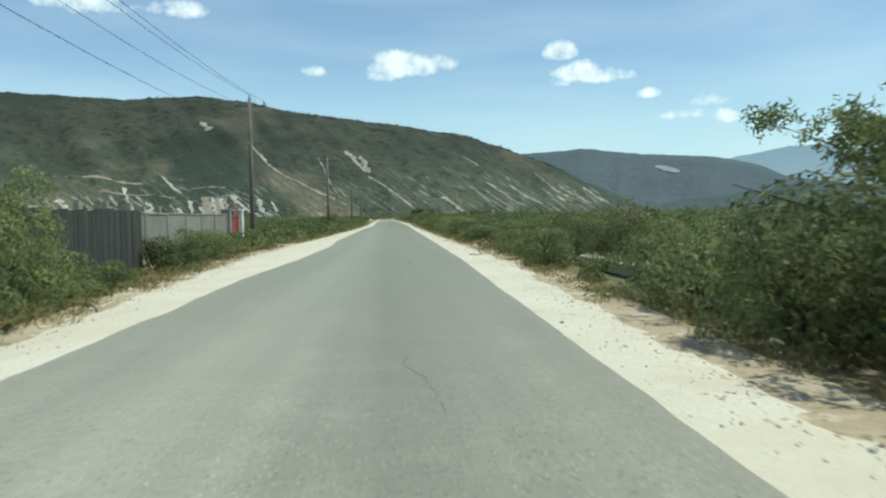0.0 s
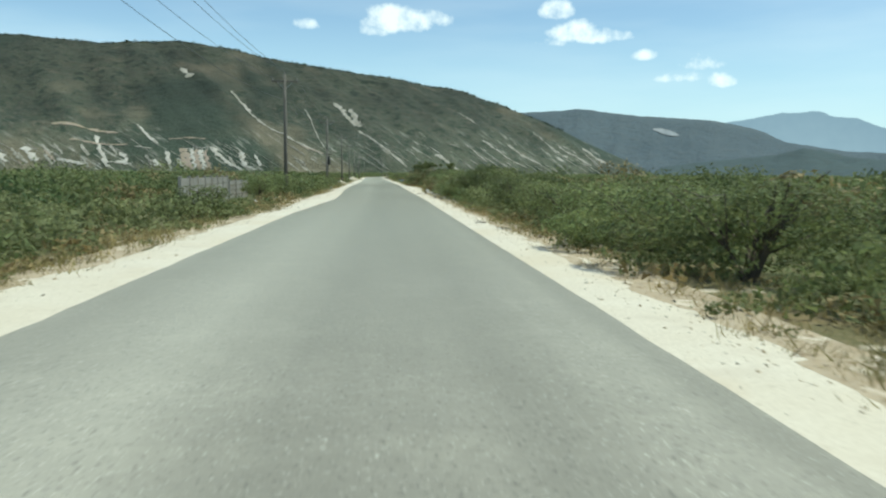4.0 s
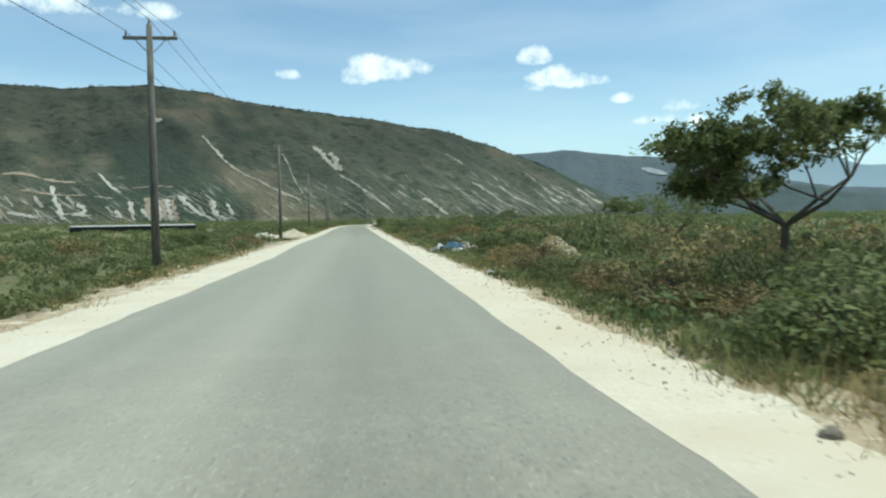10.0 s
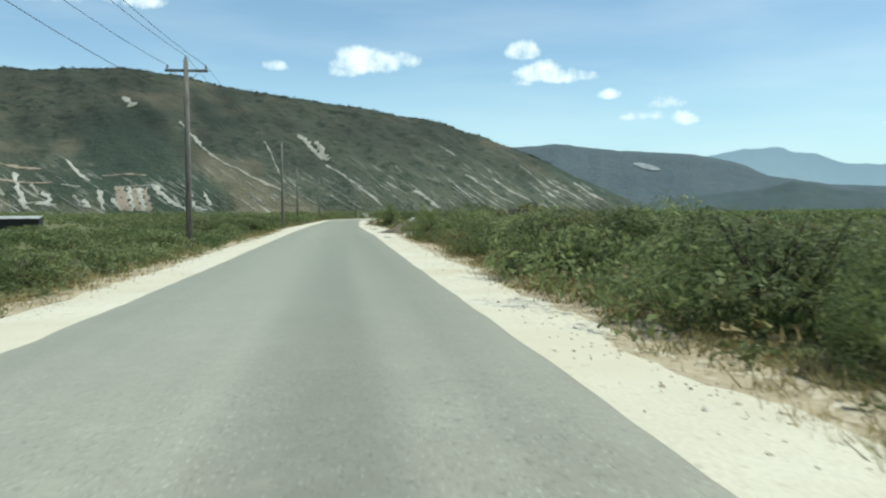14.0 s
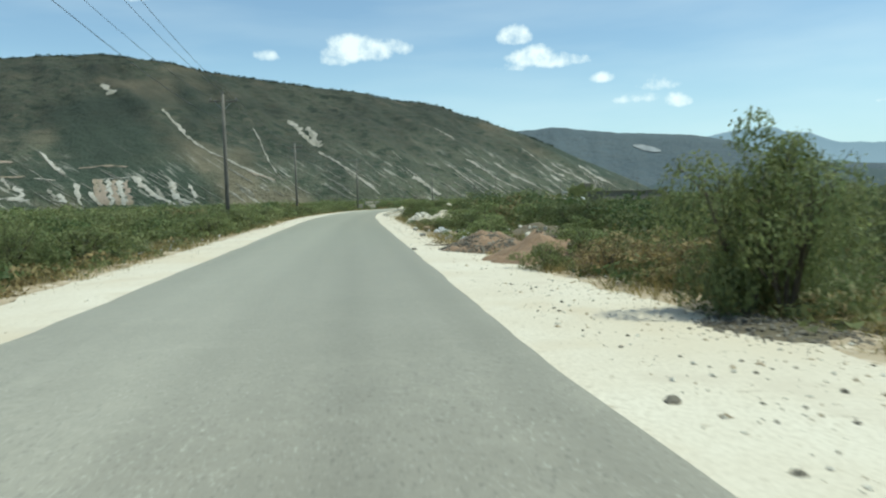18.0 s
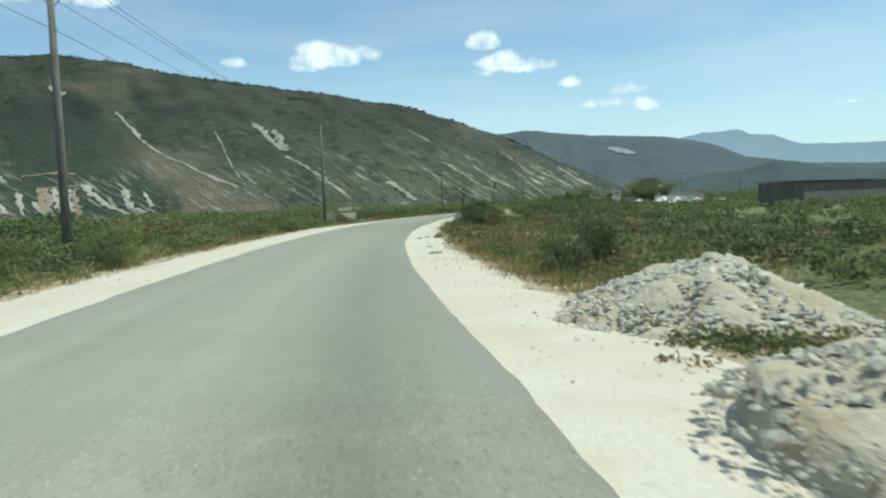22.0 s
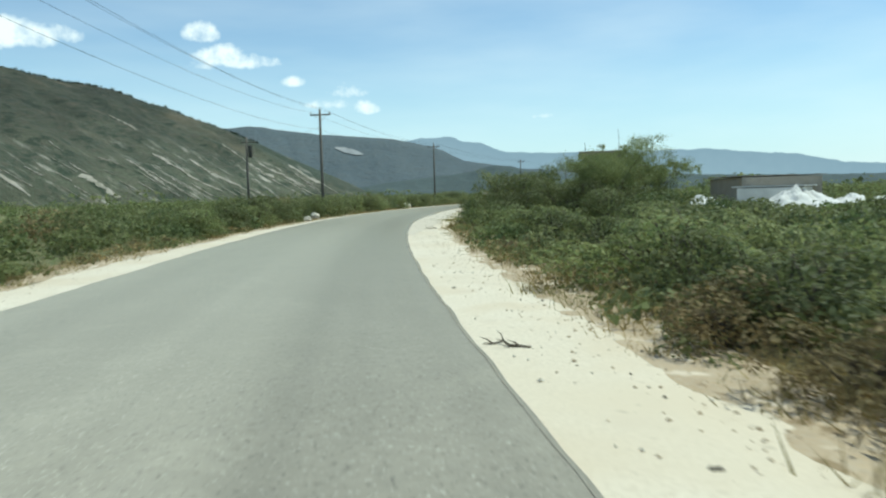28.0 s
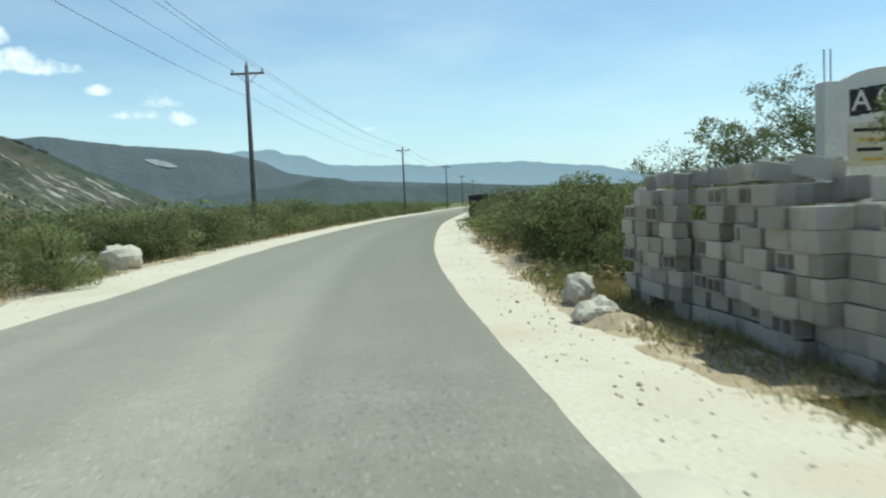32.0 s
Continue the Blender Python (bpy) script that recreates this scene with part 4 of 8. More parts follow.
def bush_shape(seed, kind="round"):
    """Lobes and stems of a bush one metre high."""
    rs = np.random.default_rng(seed)
    lobes = []
    for k in range(7):
        a, r = rs.uniform(0, 6.28), rs.uniform(0.1, 0.55)
        z = rs.uniform(0.3, 0.72)
        lobes.append((math.cos(a) * r, math.sin(a) * r, z, rs.uniform(0.22, 0.38), rs.uniform(0.6, 0.9)))
    for k in range(5):
        a, r = rs.uniform(0, 6.28), rs.uniform(0.3, 0.62)
        lobes.append((math.cos(a) * r, math.sin(a) * r, rs.uniform(0.12, 0.28), rs.uniform(0.2, 0.3), 0.8))
    if kind == "spread":
        for k in range(4):
            a, r = rs.uniform(0, 6.28), rs.uniform(0.45, 0.8)
            lobes.append((math.cos(a) * r, math.sin(a) * r, rs.uniform(0.25, 0.5), rs.uniform(0.2, 0.32), 0.5))
    if kind == "tall":
        for k in range(3):
            a, r = rs.uniform(0, 6.28), rs.uniform(0.05, 0.35)
            lobes.append((math.cos(a) * r, math.sin(a) * r, rs.uniform(0.75, 0.95), rs.uniform(0.14, 0.24), 0.7))
    return rs, lobes


def shell_leaves(rs, lobes, count, size, low=0.03):
    """Leaves that cloak the lobes of a crown, lying roughly along its surface."""
    c = np.array([l[:3] for l in lobes])
    r, flat = np.array([l[3] for l in lobes]), np.array([l[4] for l in lobes])
    n = count * 4
    pick = rs.choice(len(lobes), n, p=r ** 2 / np.sum(r ** 2))
    u = unit_rows(rs, n)
    stretch = np.stack([np.ones(n), np.ones(n), flat[pick]], 1)
    pos = c[pick] + u * stretch * (r[pick] * rs.uniform(0.8, 1.1, n))[:, None]
    buried = np.zeros(n, bool)
    for k in range(len(lobes)):
        gap = (pos - c[k]) / [1, 1, flat[k]]
        buried |= (np.linalg.norm(gap, axis=1) < r[k] * 0.78) & (pick != k)
    keep = np.flatnonzero(~buried & (pos[:, 2] > low) & (u[:, 2] > -0.55))[:count]
    pos, out = pos[keep], (u / stretch)[keep]
    out = out / np.linalg.norm(out, axis=1)[:, None] + unit_rows(rs, len(keep)) * 0.55
    ways = np.cross(out, unit_rows(rs, len(keep)))
    ways /= np.linalg.norm(ways, axis=1)[:, None] + 1e-9
    sides = np.cross(out, ways)
    sides /= np.linalg.norm(sides, axis=1)[:, None] + 1e-9
    ln = rs.uniform(0.6, 1.35, len(keep)) * size
    return leaves_at(pos, ways, sides, ln, ln * rs.uniform(0.4, 0.7, len(keep)))


def bush_template(seed, kind, leaves, fine=1.0):
    rs, lobes = bush_shape(seed, kind)
    tips = crown_tips(rs, leaves // 24, lobes)
    return np.concatenate([sprays(rs, tips, 12, 0.1, 0.044 * fine, 0.0165 * fine), shell_leaves(rs, lobes, leaves * 3 // 5, 0.042 * fine)]), lobes


def scrub_template(seed, kind, leaves, size):
    """A bush of the massed scrub: mostly cloak, some loose sprays for a ragged outline."""
    rs, lobes = bush_shape(seed, kind)
    tips = crown_tips(rs, max(2, leaves // 40), lobes)
    return np.concatenate([shell_leaves(rs, lobes, leaves * 3 // 4, size), sprays(rs, tips, 10, 0.16, size * 0.9, size * 0.4)])


def bush_stems(seed, lobes):
    rng = random.Random(seed)
    bm = bmesh.new()
    for x, y, z, r, flat in lobes[:7]:
        mid = (x * 0.35 + rng.uniform(-0.06, 0.06), y * 0.35 + rng.uniform(-0.06, 0.06), z * 0.45)
        tube(bm, [(x * 0.06, y * 0.06, -0.02), mid, (x, y, z + r * 0.5)], [0.022, 0.014, 0.004], 4, False)
        for q in range(2):
            a = rng.uniform(0, 6.28)
            tube(bm, [mid, (mid[0] * 1.6 + math.cos(a) * r * 0.6, mid[1] * 1.6 + math.sin(a) * r * 0.6, z + rng.uniform(-0.1, 0.2)), (x + math.cos(a) * r, y + math.sin(a) * r, z + rng.uniform(0, r))], [0.011, 0.007, 0.002], 3, False)
    return bm


BUSH_LABELS = ["rounded green thorn bush at the roadside", "spreading green thorn scrub at the roadside", "tall green acacia shrub at the roadside", "half-withered brown thorn bush at the roadside"]
masters = []
for k, (kind, leafmat, label) in enumerate([("round", "leaf", 0), ("spread", "leaf", 1), ("tall", "leaf", 2), ("spread", "leaf_dry", 3), ("round", "leaf", 0), ("spread", "leaf", 1), ("round", "leaf", 0), ("spread", "leaf", 1), ("tall", "leaf", 2)]):
    leaf_v, lobes = bush_template(40 + k, kind, 2900 if k < 6 else 7200, 0.78 if k < 6 else 0.46)
    root = thing("thorn_bush", pose(0, -150 - 4 * k, -0.12), BUSH_LABELS[label], "bush", "roadside bushes")
    part("stem", bush_stems(40 + k, lobes), M["twig"], root)
    leaf_object("crown", leaf_v, M[leafmat], root)
    masters.append(root)
used = set()


def put_bush(kind, s, d, height, wide=1.0, turn=0.0, label=""):
    if height > 1.5 and kind != 3:
        kind = {0: 6, 4: 6, 1: 7, 5: 7, 2: 8}.get(kind, kind)
    m = spot(s, d, -0.12, turn) @ Matrix.Diagonal((height * wide, height * wide, height, 1))
    if kind not in used:
        used.add(kind)
        ob = masters[kind]
        ob.matrix_world = m
    else:
        src = masters[kind]
        ob = copy_thing(src, m)
        ob.matrix_basis = m
    if label:
        ob["label"] = label
    return ob


# bush height beside the road on either side, along the way
TALL_R = along([(-60, 1.5), (0, 1.8), (18, 1.7), (26, 0.85), (44, 0.9), (50, 1.35), (64, 0.9), (72, 1.2), (100, 1.3), (118, 1.25), (128, 1.7), (136, 1.1), (147, 1.1), (156, 1.3), (170, 2.0), (188, 1.7), (196, 1.3), (203, 1.0), (210, 0.65), (228, 0.5), (250, 0.5), (258, 0.45), (265, 0.5), (269, 1.4), (285, 1.4),
                (300, 1.3), (313, 1.35), (322, 0.8), (335, 0.8), (344, 1.1), (356, 1.0), (366, 0.6), (380, 0.6), (395, 0.55), (408, 0.7), (422, 0.6), (437, 0.8), (446, 0.45), (462, 0.4), (468, 0.42), (478, 0.6), (486, 0.6), (496, 0.8), (503, 1.25), (520, 1.2), (530, 1.4), (540, 0.95), (560, 0.85), (566, 1.2), (573, 1.3), (580, 1.1), (620, 1.2), (640, 1.6), (700, 1.4)])
TALL_L = along([(-60, 1.5), (0, 1.7), (20, 1.3), (45, 1.0), (60, 1.25), (90, 1.2), (105, 0.8), (125, 1.0), (140, 1.4), (172, 1.7), (180, 0.9), (200, 0.45), (250, 0.45), (280, 0.7), (310, 0.8), (350, 0.9), (400, 1.0), (450, 0.9), (490, 0.75), (503, 0.4), (526, 0.4), (540, 0.9), (570, 1.1), (590, 1.3), (605, 1.6), (660, 1.7), (700, 1.5)])
# places kept free of bushes: along, across, half-lengths
FREE = [(260.5, 6.4, 3.6, 2.3), (581.5, 6.0, 2.8, 4.5), (221.0, 7.2, 1.4, 1.4), (304.8, 4.3, 2.6, 0.9), (9.0, 3.6, 5, 1.0), (315, 3.9, 5, 0.7), (19, 6.5, 4, 2.2), (34, 5.5, 8, 1.5), (142.5, 6.0, 3.5, 3.2), (166, 5.2, 4.5, 0.7), (228.5, 4.2, 3, 1.6), (206.5, 7.7, 2, 2), (323, 5.2, 2.5, 2), (329.5, 4.6, 2.5, 2.4), (335.5, 6.4, 3.4, 2.8), (352.5, 5.3, 3.2, 2.2), (365, 4.7, 3, 2.4),
        (370.5, 4.0, 2.5, 1.6), (380, 4.0, 3, 1.0), (399, 4.6, 2.6, 1.9), (395.5, 5.8, 2.6, 2.3), (405, 5.6, 3, 2.6), (421.5, 3.5, 3, 2.4), (430.8, 4.2, 2.6, 2.6), (426, 4.0, 3, 3.2), (448, 4.5, 12, 3.0), (496.2, 5.4, 2.4, 1.7), (498.4, 7.0, 2, 2), (483.5, 3.6, 4.0, 1.3), (598.5, 11, 16, 10.5), (615.5, 5.0, 6, 2.2), (617, 11, 8, 6),
        (32, -9.5, 15, 0.9), (47, -8.5, 3, 3.0), (118, -8.6, 9, 0.9), (15, -8.2, 7, 0.8), (196.5, -6.2, 4, 2), (271, -6.8, 4, 2.6), (264, -8, 4, 3), (249, -7, 8, 2), (543.7, -7.8, 3.5, 2), (590, -7.6, 2, 1.2), (518, -14.6, 4.6, 3.4), (508, -11, 6, 3), (50, -10, 3, 2), (629.7, -7.7, 2, 1.4)]


def is_free(s, d, r=0.0):
    return any(abs(s - a) < la + r * 0.6 and abs(d - b) < lb + r * 0.6 for a, b, la, lb in FREE)


rng = random.Random(11)
count = 0
for side, tall, edge, gap in ((1, TALL_R, sand_r, 5.3), (-1, TALL_L, sand_l, 13.0)):
    s = -4.0 if side > 0 else 2.0
    while s < 668:
        h = tall(s) * rng.uniform(0.9, 1.5) * (1.25 if side < 0 and not 180 < s < 290 else 1.08)
        wide = rng.uniform(1.15, 1.6)
        d = edge(s) + side * (0.4 + h * wide * 0.66 + rng.uniform(-0.15, 0.7))
        if not is_free(s, d, h) and h > 0.3:
            kind = rng.choice([0, 1, 2, 4, 5, 1, 5]) if rng.random() > (0.3 if 180 < s < 275 and side > 0 else 0.0 if s > 520 and side > 0 else 0.05) else 3
            put_bush(kind, s, d, h, wide, rng.uniform(0, 360))
            count += 1
        s += gap * rng.uniform(0.7, 1.3) * max(0.75, min(1.3, h))
# bushes that stand out
for kind, s, d, h, w in [(7, 9.0, 5.0, 1.7, 0.95), (1, 12.6, 5.5, 1.5, 1.0), (7, 15.8, 6.0, 1.55, 1.0), (0, 18.6, 5.3, 0.8, 1.2), (5, 23.4, 4.9, 1.45, 0.75), (1, 27.5, 5.6, 1.4, 1.0), (0, 32.0, 5.4, 1.25, 1.0), (7, 20.0, 7.9, 1.8, 1.0), (6, 25.0, 7.6, 1.9, 1.0), (7, 31.0, 7.8, 1.8, 1.0), (6, 37.5, 6.8, 1.7, 1.0), (6, 270.5, 6.2, 1.75, 0.9), (7, 273.5, 6.9, 1.85, 0.9), (0, 268.3, 7.0, 1.6, 0.9), (7, 277.0, 6.1, 1.7, 0.9), (0, 224.2, 5.3, 1.3, 1.0), (4, 222.8, 6.4, 1.25, 1.1), (4, 225.8, 6.8, 1.2, 1.1), (3, 219.6, 5.4, 0.8, 1.2), (3, 217.6, 5.9, 0.9, 1.3), (0, 262.8, 8.8, 1.8, 0.95), (1, 265.0, 9.8, 1.7, 1.0), (0, 257.8, 12.0, 1.1, 0.9), (0, 240.5, 9.5, 1.1, 0.9), (3, 249.8, 6.4, 0.7, 1.3), (4, 410.5, 12.5, 1.6, 1.1), (1, 413.0, 14.0, 1.5, 1.2), (0, 391.5, 6.6, 0.8, 1.2), (3, 393.2, 4.4, 0.45, 1.3), (8, 313.0, 5.2, 1.95, 0.7), (0, 314.6, 5.6, 1.6, 0.85), (1, 311.2, 6.2, 1.5, 0.9), (6, 317.0, 5.9, 1.5, 0.8), (3, 309.4, 5.6, 0.8, 1.1), (7, 309.6, 7.4, 1.7, 0.9), (3, 311.6, 5.2, 0.7, 0.9), (3, 307.2, 6.0, 0.8, 1.1), (0, 11.5, 7.2, 2.2, 1.0), (5, 6.2, 6.3, 2.1, 1.0), (0, 355.6, 5.1, 2.5, 0.55), (2, 355.3, 5.4, 2.6, 0.5), (1, 355.9, 5.9, 1.6, 0.8), (0, 412.2, 4.7, 2.15, 0.8), (5, 413.5, 5.6, 1.9, 0.9), (1, 437.3, 3.9, 1.0, 0.8), (4, 470.0, 5.0, 1.35, 1.0), (6, 474.4, 4.5, 2.0, 0.85), (7, 475.8, 4.7, 1.9, 0.85), (8, 473.2, 5.1, 2.0, 0.8), (3, 471.8, 5.6, 1.1, 1.1), (5, 473.5, 5.6, 1.5, 1.1), (0, 611.5, -7.9, 2.0, 0.95), (7, 614.0, -8.2, 1.9, 1.0), (6, 606.0, -8.0, 1.8, 0.9), (7, 601.0, -8.3, 1.6, 1.0), (0, 617.0, -8.0, 1.8, 0.9), (6, 624.2, -6.9, 1.7, 0.9), (7, 634.0, -8.0, 1.9, 1.0), (0, 640.0, -8.5, 2.0, 1.0), (6, 651.0, -9.5, 2.2, 1.0), (7, 595.5, -8.6, 1.5, 1.0), (5, 477, 5.6, 1.6, 1.0), (3, 467.5, 5.6, 0.6, 1.3),
                         (1, 138.2, 6.6, 1.1, 1.0), (0, 136.0, 6.5, 1.2, 1.0), (7, 125.5, -7.9, 1.8, 0.95), (6, 130.5, -7.8, 2.0, 0.9), (7, 136.0, -8.1, 1.8, 1.0), (0, 146.0, -7.9, 1.6, 1.0), (7, 566.0, -8.0, 1.5, 1.0), (0, 571.0, -7.9, 1.5, 1.0), (6, 575.5, -7.8, 1.6, 1.0), (7, 580.5, -8.3, 1.7, 1.0), (6, 586.0, -8.5, 1.6, 1.0),
                         (7, 476.0, -8.6, 1.2, 1.0), (6, 480.5, -9.1, 1.0, 1.0), (7, 392.0, -8.1, 1.5, 1.0), (6, 398.0, -8.3, 1.7, 1.0), (7, 404.0, -8.6, 1.8, 1.0), (6, 411.0, -8.2, 1.6, 1.0), (6, 322.0, -8.6, 1.5, 1.0), (7, 328.5, -8.7, 1.5, 1.0), (7, 340.0, -8.4, 1.5, 1.0), (6, 352.0, -8.6, 1.6, 1.0), (7, 366.0, -8.4, 1.5, 1.0), (6, 430.0, -8.6, 1.5, 1.0), (7, 446.0, -8.4, 1.6, 1.0), (4, 439.5, 5.0, 1.2, 0.9), (6, 186.5, 6.5, 2.2, 0.95), (7, 189.8, 6.9, 2.3, 0.95), (6, 183.2, 6.7, 2.1, 0.9), (6, 187.8, 5.6, 1.5, 0.9), (7, 193.0, 7.0, 1.9, 1.0), (6, 197.5, 7.2, 1.6, 1.0), (7, 201.5, 7.4, 1.5, 1.0), (6, 205.0, 6.4, 1.3, 1.0), (7, 565.0, 5.2, 1.1, 1.1), (0, 563.0, 5.1, 0.9, 1.2), (1, 567.2, 5.1, 1.2, 1.0), (5, 561.0, 5.4, 0.9, 1.2), (0, 558.5, 5.2, 0.8, 1.2), (0, 548.5, 4.8, 1.25, 1.0), (1, 543.0, 4.4, 1.2, 1.0), (5, 556, 8.0, 1.4, 1.2), (1, 570.5, 6.1, 2.9, 0.85), (0, 573.5, 6.6, 3.1, 0.9), (5, 575.4, 5.5, 2.2, 0.9), (5, 566.2, 5.9, 2.0, 1.0), (6, 576.9, 4.35, 1.6, 0.8), (7, 577.7, 5.0, 1.9, 0.78), (8, 578.6, 6.2, 2.0, 0.75), (6, 575.5, 4.35, 1.4, 0.85), (5, 572.8, 5.4, 1.8, 0.8), (3, 140.6, 4.7, 0.6, 1.2), (3, 333.4, 5.2, 0.9, 1.2), (1, 334.6, 5.8, 1.05, 1.1), (2, 575.5, 8.6, 3.0, 0.9),
                         (4, 158.0, 7.0, 2.0, 1.0), (1, 161.5, 7.6, 2.3, 1.0), (0, 165.0, 7.9, 2.5, 1.0), (5, 168.5, 7.9, 2.4, 1.0), (1, 172.0, 7.4, 2.3, 1.0), (4, 175.5, 6.8, 2.1, 1.0), (3, 179.5, 5.6, 1.6, 1.1), (3, 199.0, 5.2, 0.8, 1.4), (3, 203.5, 5.4, 0.7, 1.5), (3, 209.5, 5.2, 0.7, 1.5), (3, 214.5, 5.0, 0.75, 1.5), (3, 235.0, 5.2, 0.7, 1.4), (1, 362.4, 4.3, 0.75, 1.1), (3, 361.0, 5.2, 0.9, 1.2), (0, 364.0, 5.6, 1.0, 1.1), (3, 358.6, 5.8, 0.9, 1.2), (0, 487.5, 4.6, 1.9, 0.9), (1, 489.2, 5.6, 1.8, 1.0), (6, 502.0, 5.2, 1.7, 0.9), (7, 505.0, 5.4, 1.7, 0.9), (3, 494.0, 4.6, 0.45, 1.2), 
                         (3, 243.0, -7.8, 0.7, 1.4), (3, 247.5, -7.2, 0.6, 1.5), (3, 252.5, -8.2, 0.7, 1.4), (3, 257.0, -9.5, 0.8, 1.4), (0, 252.0, -12.0, 1.1, 1.2), (4, 244.0, -11.5, 1.2, 1.2), (0, 9.0, -7.2, 2.3, 1.0), (2, 15.0, -7.5, 2.7, 0.75), (0, 13.0, -7.3, 2.4, 0.8), (5, 17.6, -7.3, 1.3, 1.0), (1, 20.2, -7.3, 0.8, 1.0), (1, 333.8, 6.6, 1.15, 1.0), (0, 332.4, 6.2, 1.0, 1.0), (0, 567.5, 8.4, 2.4, 1.0), (1, 565.0, 9.6, 2.0, 1.1), (8, 127.5, 7.2, 2.4, 0.9), (8, 124.4, 5.7, 2.25, 0.75), (6, 126.0, 5.7, 2.1, 0.8), (0, 124.6, 6.9, 2.3, 0.95), (7, 122.8, 6.2, 1.8, 0.9), (6, 129.8, 6.9, 2.2, 0.9),
                         (6, 524.6, -12.3, 1.25, 1.0), (7, 521.5, -11.2, 0.65, 1.2), (3, 514.5, -11.2, 0.6, 1.3), (3, 517.0, -10.6, 0.5, 1.4), (3, 519.6, -11.6, 0.5, 1.3), (8, 516.8, -15.2, 1.0, 0.9), (0, 25.5, -7.9, 1.4, 1.0), (5, 28, -7.6, 1.2, 1.1), (0, 31, -8.0, 1.6, 1.0), (5, 34, -8.0, 1.3, 1.1), (1, 37.5, -8.2, 1.3, 1.1), (0, 41, -8.4, 1.1, 1.0), (3, 540.3, 3.5, 0.8, 1.2), (6, 619.8, 6.6, 1.9, 0.9), (7, 622.5, 6.9, 2.1, 0.9), (6, 626.0, 7.0, 2.2, 0.9), (7, 629.5, 7.2, 2.2, 1.0), (0, 621.5, 5.2, 1.8, 0.9), (1, 624.5, 4.9, 1.9, 0.9), (5, 628.0, 5.0, 2.0, 0.9), (0, 632.0, 5.2, 1.9, 0.9), (1, 636.0, 5.3, 1.8, 1.0), (5, 641.0, 5.6, 1.8, 1.0), (0, 647.0, 5.6, 1.8, 1.0), (3, 538.2, 3.4, 0.7, 1.3), (3, 185, 5.5, 1.3, 1.0), (3, 148, 5.4, 1.1, 1.2), (3, 152, 5.2, 1.0, 1.2), (7, 188.5, 6.1, 1.9, 1.0), (0, 378.5, 6.0, 1.1, 1.1), (5, 381.5, 5.6, 1.2, 1.2), (1, 384.5, 5.5, 1.3, 1.2), (0, 374.2, 5.3, 0.8, 1.2), (1, 372.2, 5.0, 0.55, 1.3), (1, 387.5, 5.0, 0.9, 1.3), (4, 390.0, 7.5, 1.5, 1.1), (4, 377, 9.5, 1.7, 1.1), (1, 383, 9.0, 1.6, 1.2), (0, 395.0, 9.5, 1.5, 1.2)]:
    put_bush(kind, s, d, h, w, rng.uniform(0, 360))

# the scrub behind them, one sheet of stuff on each side
KINDS = ("round", "spread", "spread", "round", "tall", "spread")
fine_mids = [scrub_template(80 + k, kind, 480, 0.07) for k, kind in enumerate(KINDS)]
dense_mids = [scrub_template(80 + k, kind, 1250, 0.042) for k, kind in enumerate(KINDS)]
edge_mids = [scrub_template(60 + k, kind, 260, 0.095) for k, kind in enumerate(KINDS)]
mids = [scrub_template(60 + k, kind, 560, 0.068) for k, kind in enumerate(KINDS)]
fars = [scrub_template(70 + k, kind, 110, 0.145) for k, kind in enumerate(KINDS)]


def scatter(name, spots, shapes, mat, label, leaf=1.0):
    """Bushes in one mesh, turned and sized one by one."""
    rs = np.random.default_rng(len(spots))
    mids_, offs_ = [], []
    for v in shapes:
        c = v.reshape(-1, 3, 3)
        m = c.mean(1, keepdims=True)
        mids_.append(m)
        offs_.append(c - m)
    out = []
    for k, (x, y, h, w) in enumerate(spots):
        a, q = rs.uniform(0, 6.28), k % len(shapes)
        v = (mids_[q] * [h * w, h * w, h] + offs_[q] * (leaf * min(1.5, (h * h * w) ** 0.42) * max(1.0, h / 2.6))).reshape(-1, 3)
        c, s_ = math.cos(a), math.sin(a)
        out.append(np.stack([v[:, 0] * c - v[:, 1] * s_ + x, v[:, 0] * s_ + v[:, 1] * c + y, v[:, 2] - 0.12], 1))
    return tagged(leaf_object(name, np.concatenate(out), mat), label, "scrub", "", "stuff")


# the open field inside the bend and the weedy stretch keep low
LOW_R = along([(0, 1.0), (190, 1.0), (200, 0.75), (262, 0.8), (272, 1.0), (395, 1.0), (425, 0.8), (434, 0.45), (462, 0.4), (474, 0.35), (495, 0.4), (506, 0.8), (518, 1.0), (532, 0.5), (566, 0.5), (574, 1.0), (700, 1.0)])
LOW_L = along([(0, 1.0), (176, 1.0), (196, 0.55), (240, 0.5), (262, 0.3), (325, 0.32), (352, 0.85), (470, 0.85), (482, 0.5), (514, 0.5), (522, 0.65), (590, 0.75), (610, 1.0), (700, 1.0)])
near_spots, close_spots = {1: [], -1: []}, {1: [], -1: []}
